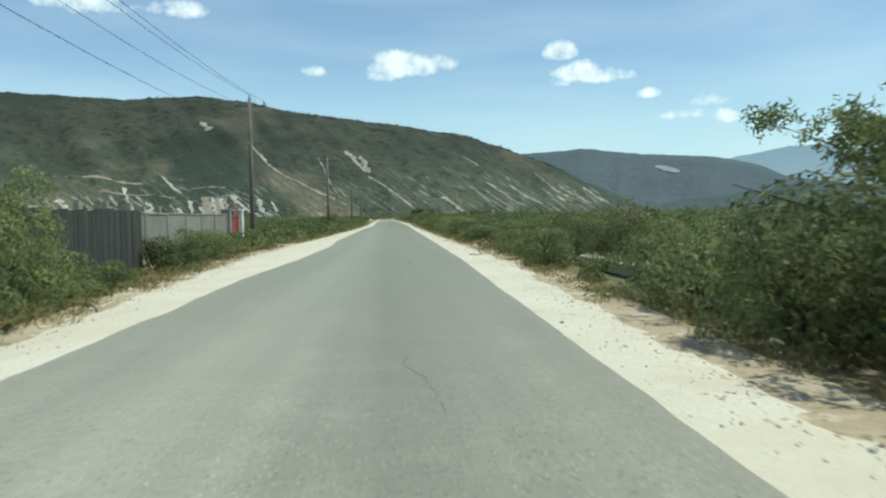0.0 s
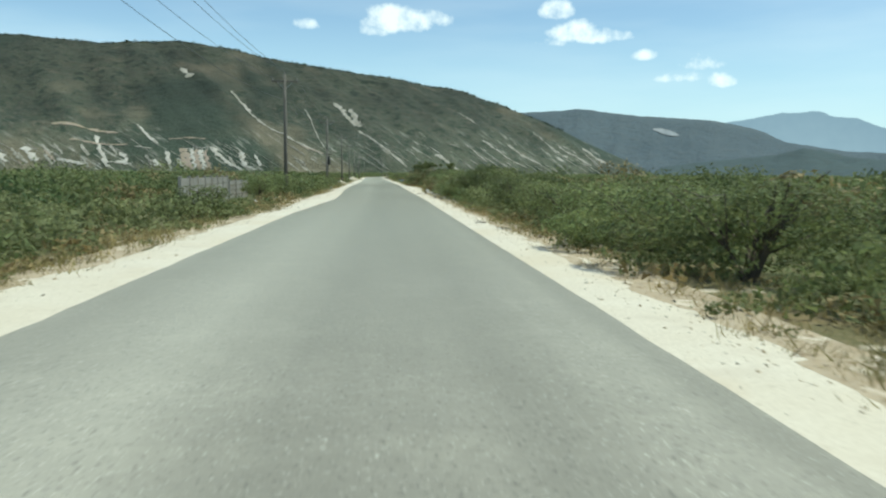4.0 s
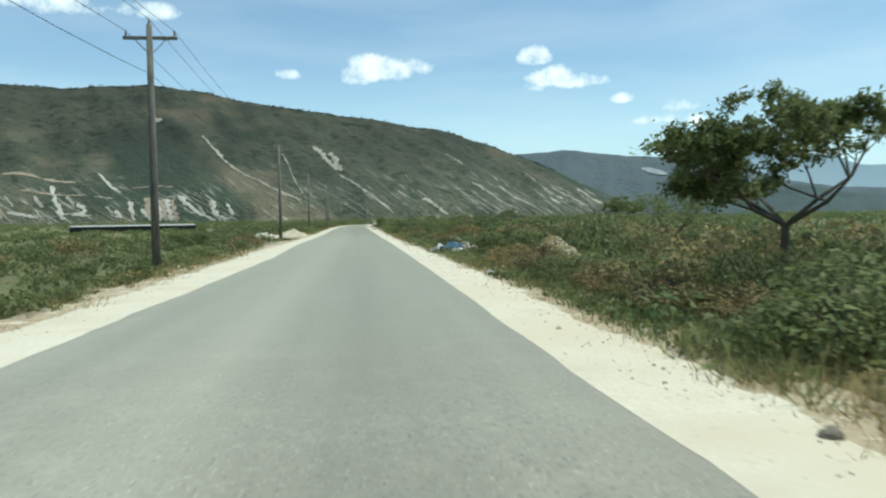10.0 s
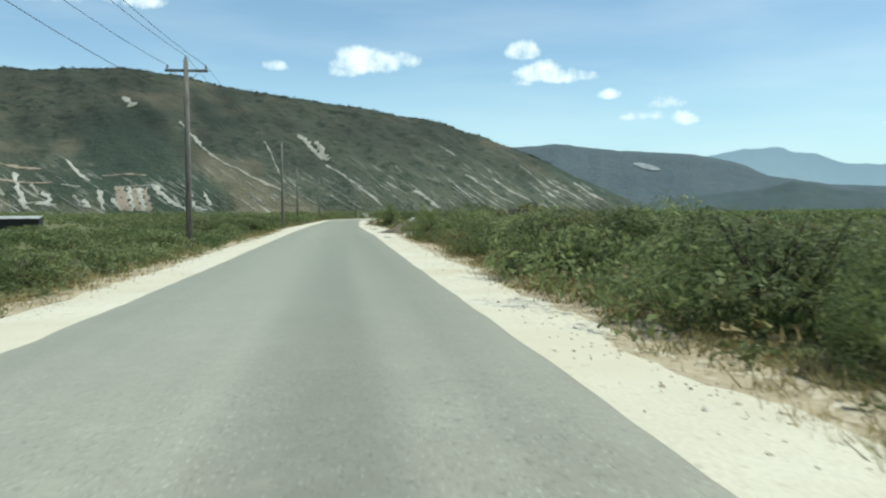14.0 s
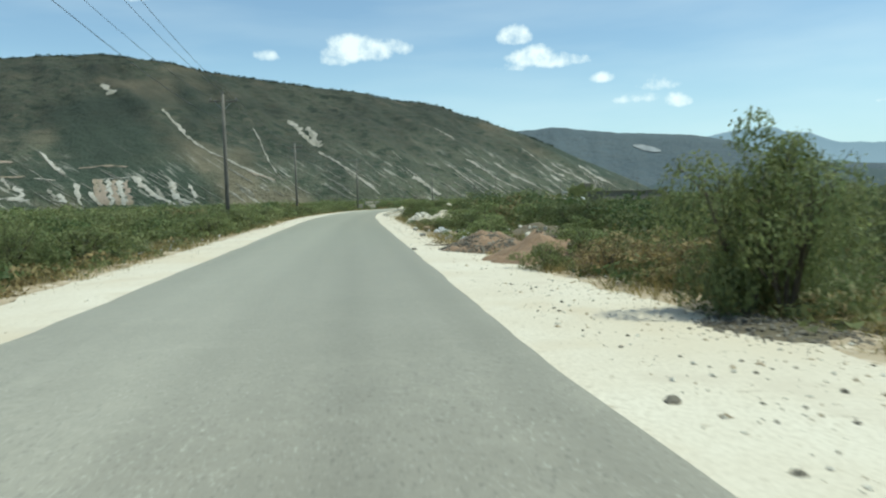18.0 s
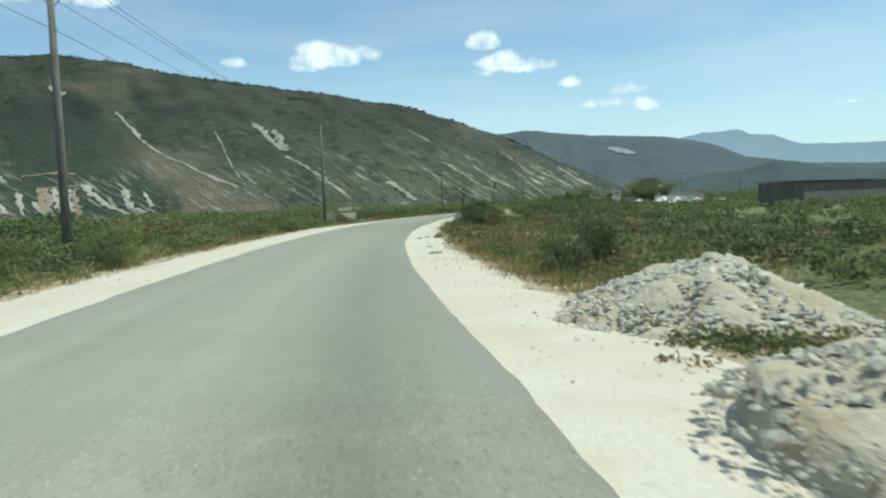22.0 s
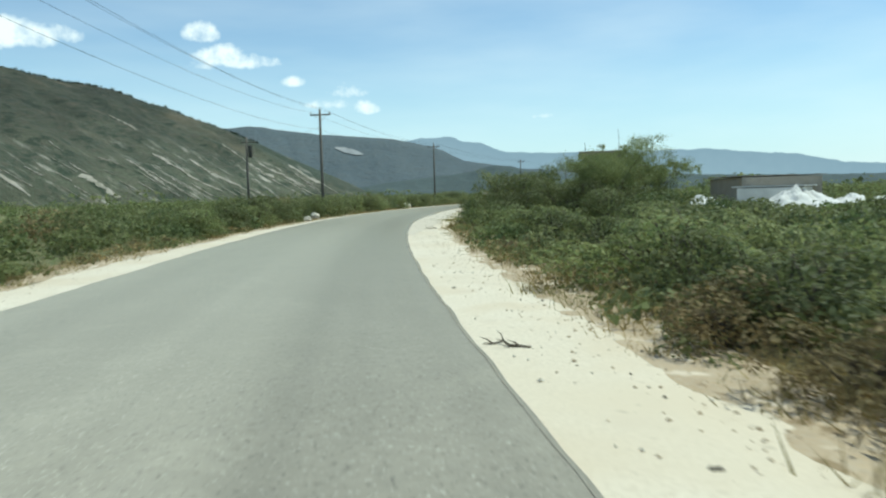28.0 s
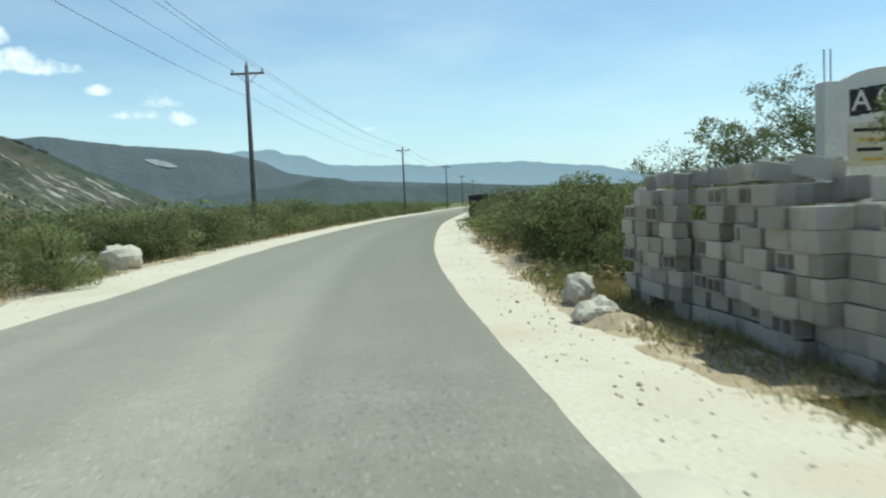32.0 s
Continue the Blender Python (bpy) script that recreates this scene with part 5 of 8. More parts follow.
for side, tall, edge, low in ((1, TALL_R, sand_r, LOW_R), (-1, TALL_L, sand_l, LOW_L)):
    for row, (off, gap) in enumerate(((1.9, 2.3), (4.2, 2.4), (6.8, 2.6), (9.6, 2.8), (13.0, 3.0))):
        s = -30.0
        while s < 760:
            h = tall(s) * rng.uniform(0.65, 1.3) * (1.15 if row else 1.0)
            if row > 1:
                h = max(h * 0.9, low(s) * (1.75 + 1.3 * noise.noise((s * 0.07, row * 3.0, side * 5.0))) * rng.uniform(0.65, 1.25))
            d = edge(s) + side * (off + rng.uniform(-0.8, 1.4))
            if h > 0.25 and not is_free(s, d, h):
                x, y = place_many(s, d)
                (near_spots if row > 1 else close_spots)[side].append((float(x), float(y), h, rng.uniform(1.15, 1.6)))
            s += gap * rng.uniform(0.7, 1.4)
dry_close = [p for p in close_spots[1] if (206 < p[1] < 268 and rng.random() < (0.75 if p[1] > 250 else 0.34)) or (335 < p[1] < 420 and rng.random() < 0.16)]
close_spots[1] = [p for p in close_spots[1] if p not in dry_close]
scatter("scrub", dry_close, fine_mids, M["leaf_dry"], "half-withered brown scrub beside the road")
for side in (1, -1):
    high = 0.85 if side > 0 else 1.5
    scatter("scrub", [p for p in close_spots[side] if p[2] <= high], fine_mids, M["leaf"], "dense green thorn scrub beside the road")
    scatter("scrub", [p for p in close_spots[side] if p[2] > high], dense_mids, M["leaf"], "tall dense green thorn scrub beside the road")
    some_dry = [p for p in near_spots[side] if rng.random() < (0.28 if side > 0 and 192 < p[1] < 270 else 0.1)]
    scatter("scrub", [p for p in near_spots[side] if p not in some_dry], mids, M["leaf"], "dense green thorn scrub behind the roadside bushes")
    scatter("scrub", some_dry, mids, M["leaf_dry"], "half-withered brown scrub behind the roadside bushes")
# low weeds and seedlings that cover the soil between the bushes
low_shapes = [scrub_template(90 + k, "spread", 60, 0.11) for k in range(4)]
low_spots = []
for k in range(3600):
    s = rng.uniform(-5, 680)
    side = 1 if rng.random() < 0.6 else -1
    edge, w = (sand_r, 11) if side > 0 else (sand_l, 9)
    d = edge(s) + side * (0.7 + w * rng.random() ** 1.5)
    if any(abs(s - a) < la * 0.9 and abs(d - b) < lb * 0.9 for a, b, la, lb in FREE if (a, b) not in ((34, 5.5), (448, 4.5))):
        continue
    x, y = place_many(s, d)
    low_spots.append((float(x), float(y), rng.uniform(0.25, 0.6), rng.uniform(1.2, 2.2)))
for k in range(3300):
    s = rng.uniform(-5, 680)
    side = 1 if rng.random() < 0.6 else -1
    d = (sand_r if side > 0 else sand_l)(s) + side * (0.25 + 1.9 * rng.random())
    if any(abs(s - a) < la * 0.9 and abs(d - b) < lb * 0.9 for a, b, la, lb in FREE if (a, b) not in ((34, 5.5), (448, 4.5), (483.5, 3.6), (315, 3.9))):
        continue
    x, y = place_many(s, d)
    low_spots.append((float(x), float(y), rng.uniform(0.15, 0.38), rng.uniform(1.2, 2.0)))
# the rank weeds of two open stretches and round their heaps
for a, b, n in ((194, 262, 900), (384, 416, 480), (340, 384, 300), (536, 571, 260), (466, 500, 160)):
    for k in range(n):
        s = rng.uniform(a, b)
        d = sand_r(s) + 0.3 + 11 * rng.random() ** 1.6
        if noise.noise((s * 0.3, d * 0.4, 8.0)) < -0.25 or any(abs(s - u) < 1.3 and abs(d - w) < 1.5 for u, w in ((228.7, 4.2), (395.6, 5.7), (399.4, 4.6), (405.0, 5.2), (352.5, 5.0), (365, 4.9), (369.4, 4.2), (376.5, 7.6))):
            continue
        x, y = place_many(s, d)
        low_spots.append((float(x), float(y), rng.uniform(0.16, 0.42), rng.uniform(1.3, 2.2)))
for k in range(46):
    x, y = place_many(rng.gauss(429.0, 0.55), rng.gauss(4.0, 0.5))
    low_spots.append((float(x), float(y), rng.uniform(0.12, 0.28), rng.uniform(1.2, 1.8)))
withered = [q for k, q in enumerate(low_spots) if k % 3 == 0 and not (194 < q[1] < 262 and k % 4)]
scatter("weeds", [q for q in low_spots if q not in withered], low_shapes, M["leaf"], "low green weeds covering the soil between bushes")
scatter("weeds", withered, low_shapes, M["leaf_dry"], "low withered weeds covering the soil between bushes")
far_spots = []
while len(far_spots) < 5200:
    s, u = rng.uniform(-20, 900), rng.random()
    side = 1 if rng.random() < 0.6 else -1
    d = side * (16 + 240 * u ** 2.2)
    x, y = place_many(s, d)
    x, y = float(x), float(y)
    if is_free(s, d, 1.0) or noise.noise((x * 0.022, y * 0.022, 2.0)) < -0.22:
        continue
    if np.min((_x[::20] - x) ** 2 + (_y[::20] - y) ** 2) < 15 ** 2:
        continue
    h = 1.5 + 1.1 * noise.noise((x * 0.03, y * 0.03, 6.0))
    if side > 0 and 425 < s < 475 and d < 45 or side < 0 and 190 < s < 365 and d > -70:
        h *= 0.36
    elif side > 0 and 415 < s < 640 and d < 90:
        h *= 0.55
    far_spots.append((x, y, max(0.5, h * rng.uniform(0.6, 1.35)), rng.uniform(1.3, 2.1)))
edge_spots = [p for p in far_spots if np.min((_x[::10] - p[0]) ** 2 + (_y[::10] - p[1]) ** 2) < 38 ** 2]
scatter("scrub", edge_spots, edge_mids, M["leaf"], "green thorn scrub at the edge of the plain")
scatter("scrub", [p for p in far_spots if p not in edge_spots], fars, M["leaf_far"], "green scrub across the plain")
cover = []
while len(cover) < 1500:
    s, side = rng.uniform(-20, 760), 1 if rng.random() < 0.65 else -1
    d = side * (13 + 40 * rng.random())
    if is_free(s, d, 1.0):
        continue
    x, y = place_many(s, d)
    if np.min((_x[::10] - x) ** 2 + (_y[::10] - y) ** 2) > 12 ** 2:
        cover.append((float(x), float(y), rng.uniform(0.35, 0.9), rng.uniform(2.0, 3.2)))
scatter("scrub", cover, fars, M["leaf_far"], "low green scrub covering the plain")
# thinner cover further towards the hill
plain = []
while len(plain) < 2300:
    b, r = rng.uniform(-40, 80), 280 + 950 * rng.random() ** 0.9
    x, y = 20 + r * math.sin(radians(b)), 250 + r * math.cos(radians(b))
    near_way = np.min((_x[::20] - x) ** 2 + (_y[::20] - y) ** 2)
    if near_way > 25 ** 2 and noise.noise((x * 0.012, y * 0.012, 5.0)) > -0.2:
        plain.append((x, y, rng.uniform(1.6, 4.2), rng.uniform(1.5, 3.0)))
scatter("scrub", plain, fars, M["leaf_far"], "green scrub and low trees on the far plain")
# trees along the crest of the hill
crest = []
for k in range(420):
    b = rng.uniform(-34, 15)
    x, y, z = hill_point(b, rng.uniform(0.985, 1.0))
    crest.append((x, y, z, rng.uniform(3, 6)))
v = np.concatenate([fars[k % 6] * [h * 0.9, h * 0.9, h] + [x, y, z - 1] for k, (x, y, z, h) in enumerate(crest)])
tagged(leaf_object("trees", v, M["crest"]), "small trees along the crest of the hill", "trees", "", "stuff")


def tufts(name, spots, mat, label, tall=0.2, base_z=-0.11):
    rs = np.random.default_rng(77)
    out = []
    for x, y, h in spots:
        n = 22
        base = np.stack([x + rs.normal(size=n) * 0.16, y + rs.normal(size=n) * 0.16, np.full(n, base_z)], 1)
        lean = rs.normal(size=(n, 3)) * 0.6
        lean[:, 2] = 1.0
        ways = lean / np.linalg.norm(lean, axis=1)[:, None]
        sides = np.cross(ways, unit_rows(rs, n))
        ln = rs.uniform(0.4, 1.0, n) * tall * h
        out.append(leaves_at(base + ways * ln[:, None], ways, sides, ln, np.full(n, 0.006 + 0.005 * h)))
    return tagged(leaf_object(name, np.concatenate(out), mat), label, "grass", "", "stuff")


grass_spots, rank_spots = [], []
for side, edge in ((1, sand_r), (-1, sand_l)):
    for k in range(6200):
        s = rng.uniform(-5, 690)
        thick = 0.5 + noise.noise((s * 0.06, side * 7.0, 0.0))
        if rng.random() > thick + (0.25 if side > 0 or s < 120 else -0.05):
            continue
        d = edge(s) + side * (abs(rng.gauss(0, 1.1)) + rng.uniform(-0.35, 0.3))
        if is_free(s, d, -0.8) and not (436 < s < 462):
            continue
        x, y = place_many(s, d)
        grass_spots.append((float(x), float(y), rng.uniform(0.4, 1.15)))
for k in range(1100):
    s, d = rng.uniform(436, 468), sand_r(450) + 0.2 + abs(rng.gauss(0, 3.0))
    x, y = place_many(s, d)
    grass_spots.append((float(x), float(y), rng.uniform(0.35, 0.85)))
for a, b, n in ((194, 274, 1500), (340, 416, 1000), (140, 194, 300)):
    for k in range(n):
        s = rng.uniform(a, b)
        d = sand_r(s) + 0.1 + 7 * rng.random() ** 1.7
        if noise.noise((s * 0.2, d * 0.3, 12.0)) > -0.2:
            x, y = place_many(s, d)
            (rank_spots if a == 194 and s < 254 and rng.random() < 0.75 else grass_spots).append((float(x), float(y), rng.uniform(0.5, 1.3)))
tufts("grass", rank_spots, M["leaf"], "rank green grass of a weedy stretch beside the road", 0.26)
tufts("grass", grass_spots, M["grass"], "dry yellow grass tufts along the shoulders")
# leaf litter and soil crumbs that blur the edge of the sand
rs = np.random.default_rng(5)
for mat, n, label in (("leaf_dry", 22000, "withered leaf litter along the edge of the sand"), ("grass", 18000, "dry straw litter along the edge of the sand")):
    ss, right = rs.uniform(-4, 680, n), rs.random(n) < 0.66
    off = rs.normal(0.25, 0.42, n)
    dd = np.array([sand_r(s) + o if r else sand_l(s) - o for s, o, r in zip(ss, off, right)])
    keep = np.array([not (r and s > 572) for s, r in zip(ss, right)])
    x, y = place_many(ss[keep], dd[keep])
    k = len(x)
    flat = unit_rows(rs, k) * [1, 1, 0.35]
    tagged(leaf_object("leaf_litter", leaves_at(np.stack([x, y, np.full(k, -0.062) + rs.uniform(-0.01, 0.02, k)], 1), flat, np.cross(flat, unit_rows(rs, k) * [0.3, 0.3, 1]), rs.uniform(0.015, 0.05, k), rs.uniform(0.008, 0.022, k)), M[mat]), label, "leaf litter", "", "stuff")
# rank grass round the stacked blocks
stack_grass = []
for k in range(900):
    s, u = rng.uniform(605.5, 624), rng.random()
    d = 2.95 + 1.6 * u + (0.6 * rng.random() if s < 611 else 0.0)
    if noise.noise((s * 0.9, d * 0.9, 3.0)) > -0.3 and not (s > 612 and d > 4.1):
        x, y = place_many(s, d)
        stack_grass.append((float(x), float(y), rng.uniform(0.3, 0.9)))
tufts("grass", stack_grass[::2], M["grass"], "dry brown grass round stacked blocks", 0.15, -0.09)
tufts("grass", stack_grass[1::2], M["weed"], "olive weeds round stacked blocks", 0.12, -0.09)
# the rough grass of the open field inside the bend
field_spots = []
for k in range(3400):
    s, d = rng.uniform(434, 472), 2.9 + 15 * rng.random() ** 1.4
    if k % 4 == 0:
        s, d = rng.uniform(474, 493), 2.8 + 5 * rng.random()
    if noise.noise((s * 0.35, d * 0.5, 4.0)) > -0.25:
        x, y = place_many(s, d)
        field_spots.append((float(x), float(y), rng.uniform(0.4, 1.0)))
tufts("grass", field_spots[::2], M["leaf"], "rough green grass of an open field", 0.16)
tufts("grass", field_spots[1::2], M["leaf_dry"], "dry brown grass of an open field", 0.16)
# withered weeds in soft flat mats on the sand before the house
def weed_mat(areas, label, seed, mat="weed"):
    """Creeping weeds: small leaves lying nearly flat, thick in the middle of each patch."""
    rs, rows = np.random.default_rng(seed), []
    for x0, y0, rx, ry, hollow, n in areas:
        a, q = rs.uniform(0, 6.2832, n), np.abs(rs.normal(0.0, 0.5, n))
        if hollow:
            q = np.abs(hollow + rs.normal(0.14, 0.26, n))
        px, py = x0 + np.cos(a) * q * rx, y0 + np.sin(a) * q * ry
        keep = np.array([noise.noise((u * 0.9, v * 0.9, 4.0)) + 0.5 * noise.noise((u * 3.1, v * 3.1, 8.0)) > -0.16 for u, v in zip(px, py)])
        rows.append(np.stack([px[keep], py[keep]], 1))
    c = np.concatenate(rows)
    n = len(c)
    c = np.column_stack([c, -0.05 + rs.uniform(0.0, 0.025, n)])
    w = unit_rows(rs, n) * [1, 1, 0.22]
    side = np.cross(w, unit_rows(rs, n) * [0.25, 0.25, 1.0])
    tagged(leaf_object("weeds", leaves_at(c, w, side, rs.uniform(0.02, 0.06, n), rs.uniform(0.01, 0.026, n)), M[mat]), label, "weeds", "", "stuff")


weed_mat([(57.6, 584.2, 2.0, 1.4, 0.58, 17000), (55.4, 582.8, 1.2, 0.9, 0, 4200), (60.4, 583.3, 1.5, 0.7, 0, 4200), (54.2, 582.9, 0.8, 0.5, 0, 900), (62.6, 591.4, 1.6, 1.2, 0, 2200), (59.6, 587.9, 0.9, 0.5, 0, 500), (66.0, 593.6, 1.2, 0.6, 0, 700)], "creeping olive weeds in a ring on pale sand", 21)
weed_mat([(47.8, 571.1, 1.49, 1.15, 0, 3600), (47.0, 569.1, 1.26, 0.92, 0, 2880), (46.0, 570.3, 1.38, 1.03, 0, 3120), (45.3, 568.4, 1.15, 0.80, 0, 2400), (48.9, 572.6, 1.38, 0.92, 0, 2400), (50.2, 573.6, 1.03, 0.69, 0, 1440), (49.6, 575.7, 1.03, 0.46, 0, 720), (51.5, 578.2, 1.03, 0.52, 0, 960), (52.8, 579.4, 1.15, 0.69, 0, 2160), (52.9, 576.6, 0.92, 0.46, 0, 480), (48.7, 574.0, 0.80, 0.57, 0, 720), (44.9, 567.5, 0.92, 0.69, 0, 1200)], "flat withered weeds in patches on pale sand", 22)
weed_mat([(57.6, 584.2, 1.9, 1.35, 0.66, 2600), (55.4, 582.8, 1.1, 0.8, 0, 700), (60.4, 583.3, 1.5, 0.7, 0, 700), (47.5, 570.4, 1.8, 1.3, 0, 1300)], "green shoots among creeping weeds", 23, "leaf")


def tree(s, d, height, label, seed, trunk_h=0.35, spread=0.5, leaves=2600, bare=False, lean=(0.0, 0.0), flat=0.5, mat="leaf", radius=0.07, group="roadside trees", name="acacia_tree", at=None, leaf=1.0, reach=0.3):
    """A small tree: forked tapered trunk, limbs and twigs, crown of leaf sprays on the twig ends."""
    rng_ = random.Random(seed)
    rs = np.random.default_rng(seed)
    root = thing(name, spot(s, d, -0.12) if at is None else Matrix.Translation((at[0], at[1], -0.12)), label, "tree", group)
    bm = bmesh.new()
    fork = Vector((lean[0] * trunk_h * height, lean[1] * trunk_h * height, trunk_h * height))
    tube(bm, [(0, 0, -0.05), fork * 0.5 + Vector((rng_.uniform(-0.05, 0.05), rng_.uniform(-0.05, 0.05), 0)), fork], [radius * 1.3, radius, radius * 0.8], 7)
    tips = []

    def limb(start, way, length, r, depth):
        mid = start + way * length * 0.5 + Vector((rng_.uniform(-1, 1), rng_.uniform(-1, 1), rng_.uniform(-0.3, 0.6))) * length * 0.12
        end = start + way * length + Vector((rng_.uniform(-1, 1), rng_.uniform(-1, 1), rng_.uniform(-0.2, 0.5))) * length * 0.15
        tube(bm, [start, mid, end], [r, r * 0.75, r * 0.45], 5 if depth < 2 else 3, False)
        if depth >= 3 or length < 0.12:
            tips.append(end)
            tips.append((mid + end) / 2)
            return
        for q in range(3 if depth < 2 else 2):
            a = rng_.uniform(0, 6.28)
            side = Vector((math.cos(a), math.sin(a), rng_.uniform(-0.15, 0.75) * flat * 1.6))
            limb(end if q else mid, (way * 0.55 + side * 0.8).normalized(), length * rng_.uniform(0.5, 0.8), r * 0.5, depth + 1)
        if depth >= 1:
            tips.append(end)

    n = 5
    for k in range(n):
        a = k * 6.28 / n + rng_.uniform(-0.4, 0.4)
        way = Vector((math.cos(a) * spread + lean[0] * 0.5, math.sin(a) * spread + lean[1] * 0.5, 1 - spread * 0.45 + rng_.uniform(-0.1, 0.2))).normalized()
        limb(fork, way, height * (1 - trunk_h) * rng_.uniform(0.4, 0.6), radius * 0.55, 0)
    part("trunk", bm, M["twig"], root)
    if not bare:
        t = np.array([tuple(p) for p in tips])
        per = max(8, leaves * 2 // len(t))
        leaf_object("crown", sprays(rs, t, per, reach, 0.05 * leaf, 0.019 * leaf), M[mat], root)
    return root


tree(206.5, 7.7, 4.2, "broad-crowned green roadside tree with forked trunk", 3, 0.34, 1.0, 9000, flat=0.5, radius=0.09, leaf=1.5)
tree(10.8, 8.0, 3.6, "feathery green acacia beside the road", 4, 0.3, 0.6, 4500, leaf=1.3)
tree(127.0, 8.2, 2.1, "dense green roadside tree above the scrub", 5, 0.25, 0.7, 4600)
tree(0, 0, 4.2, "broad feathery green tree on the plain", 6, 0.3, 0.8, 9000, leaf=1.7, radius=0.1, at=(31.6, 283.8), lean=(0.05, 0))
tree(464.6, 3.7, 1.3, "dead bare sapling at the edge of a field", 7, 0.4, 0.35, bare=True, radius=0.018)
tree(0, 0, 3.7, "nearly bare acacia rising from a green bush", 8, 0.4, 0.3, 260, leaf=0.6, radius=0.045, at=(9.31, 473.12))
tree(569.4, 11.0, 4.3, "rounded green acacia above the roadside scrub", 10, 0.22, 0.85, 15000, leaf=0.9, reach=0.5)
tree(572.5, 9.2, 2.5, "dense green acacia at the edge of a sandy yard", 11, 0.2, 0.8, 5000)
tree(534.5, 5.4, 3.6, "feathery green acacia with wispy branches", 12, 0.3, 0.55, 1900)
tree(0, 0, 3.6, "slender leaning young tree with sparse leaves", 13, 0.5, 0.2, 320, lean=(-0.3, 0.0), group="yard trees", radius=0.038, at=(65.0, 592.3))
tree(0, 0, 2.75, "small straight tree with a tight green crown", 14, 0.5, 0.33, 3800, group="yard trees", radius=0.05, at=(70.2, 597.2))
tree(0, 0, 3.7, "spreading acacia behind a block wall", 41, 0.2, 0.8, 4200, group="yard trees", at=(77.8, 601.6))
tree(0, 0, 3.4, "spreading acacia behind a block wall", 42, 0.2, 0.8, 3600, group="yard trees", at=(80.0, 600.2))
tree(0, 0, 3.1, "wispy acacia behind stacked blocks", 15, 0.3, 0.9, 1800, group="yard trees", at=(77.4, 603.6))
tree(0, 0, 2.4, "wispy acacia behind stacked blocks", 16, 0.25, 0.9, 1500, group="yard trees", at=(75.6, 606.5))
tree(0, 0, 2.8, "leaning feathery acacia with wispy tops", 33, 0.4, 0.6, 3400, group="yard trees", at=(52.0, 569.6))
tree(0, 0, 5.3, "spreading dark-green acacia beside a house", 34, 0.06, 0.62, 15000, leaf=1.5, group="yard trees", at=(72.8, 585.2), reach=0.5)
tree(0, 0, 5.2, "spreading dark-green acacia beside a house", 17, 0.06, 0.66, 12000, leaf=1.5, group="yard trees", at=(76.0, 583.3), reach=0.5)
tree(0, 0, 4.3, "spreading dark-green acacia beside a house", 27, 0.06, 0.7, 11000, leaf=1.4, group="yard trees", at=(71.0, 580.6), reach=0.5)
tree(274.0, 8.2, 3.3, "thin dead tree with bare upright branches", 18, 0.3, 0.24, bare=True, radius=0.03)
tree(40.0, 24.0, 3.4, "rounded green tree on the plain", 19, 0.25, 0.7, 2600)
tree(226.0, 14.0, 3.0, "rounded dark tree above the scrub", 20, 0.2, 0.8, 3000)
tree(0, 0, 3.2, "slim dark tree with a tight crown above the scrub", 21, 0.7, 0.18, 3000, radius=0.04, at=(10.26, 190.7))


# ---- poles and wires ----
def facing(x, y, z=0.0, bear=0.0):
    """A pose at a point of the plan; its y axis points along the bearing."""
    return Matrix.Translation((x, y, z)) @ pose(0, 0, 0, 0, 0, -bear)


def pole_parts(root, tall, seed):
    rng_ = random.Random(seed)
    bm = bmesh.new()
    tube(bm, [(0, 0, -0.3), (0, 0, tall * 0.5), (0, 0, tall)], [0.155, 0.13, 0.10], 10)
    part("post", bm, M["wood"], root, smooth=True)
    bm = bmesh.new()
    box(bm, 0, 0.12, tall - 0.45, 1.9, 0.09, 0.12, bevel=0.01)
    part("crossarm", bm, M["wood"], root)
    for side in (-1, 1):
        bm = bmesh.new()
        tube(bm, [(side * 0.55, 0.12, tall - 0.5), (side * 0.06, 0.1, tall - 1.0)], [0.018, 0.018], 5)
        part("brace", bm, M["steel"], root)
    for x, z in ((-0.85, tall - 0.39), (0.85, tall - 0.39), (0.0, tall)):
        bm = bmesh.new()
        tube(bm, [(x, 0.12 if x else 0, z), (x, 0.12 if x else 0, z + 0.08), (x, 0.12 if x else 0, z + 0.14), (x, 0.12 if x else 0, z + 0.2)], [0.02, 0.055, 0.03, 0.045], 8)
        part("insulator", bm, M["ceramic"], root)
    bm = bmesh.new()
    box(bm, 0.0, 0.17, tall - 1.75, 0.10, 0.10, 0.16, bevel=0.01)
    part("bracket", bm, M["steel"], root)


POLES = [(place(-1, -8.6), 8.9), (place(46.3, -8.4), 8.9), (place(88.5, -7.4), 8.7), (place(132.8, -7.1), 8.6), (place(178.2, -7.3), 8.7), (place(221.8, -7.4), 8.7), (place(267.4, -7.35), 8.8), (place(306, -6.8), 8.5), (place(350.1, -6.15), 8.8), (place(399.5, -8.7), 9.1),
         (Vector((-8.8, 448.0, 0)), 9.4), (Vector((0.0, 503.0, 0)), 10.4), (Vector((21.4, 554.5, 0)), 9.0), (Vector((47.6, 595.0, 0)), 9.5), (Vector((81.0, 633.0, 0)), 9.6), (Vector((130.0, 677.0, 0)), 9.6), (Vector((177.0, 717.0, 0)), 9.9), (Vector((222.0, 757.0, 0)), 9.6), (Vector((268.0, 797.0, 0)), 9.6), (Vector((316.0, 838.0, 0)), 9.6)]
arms = []
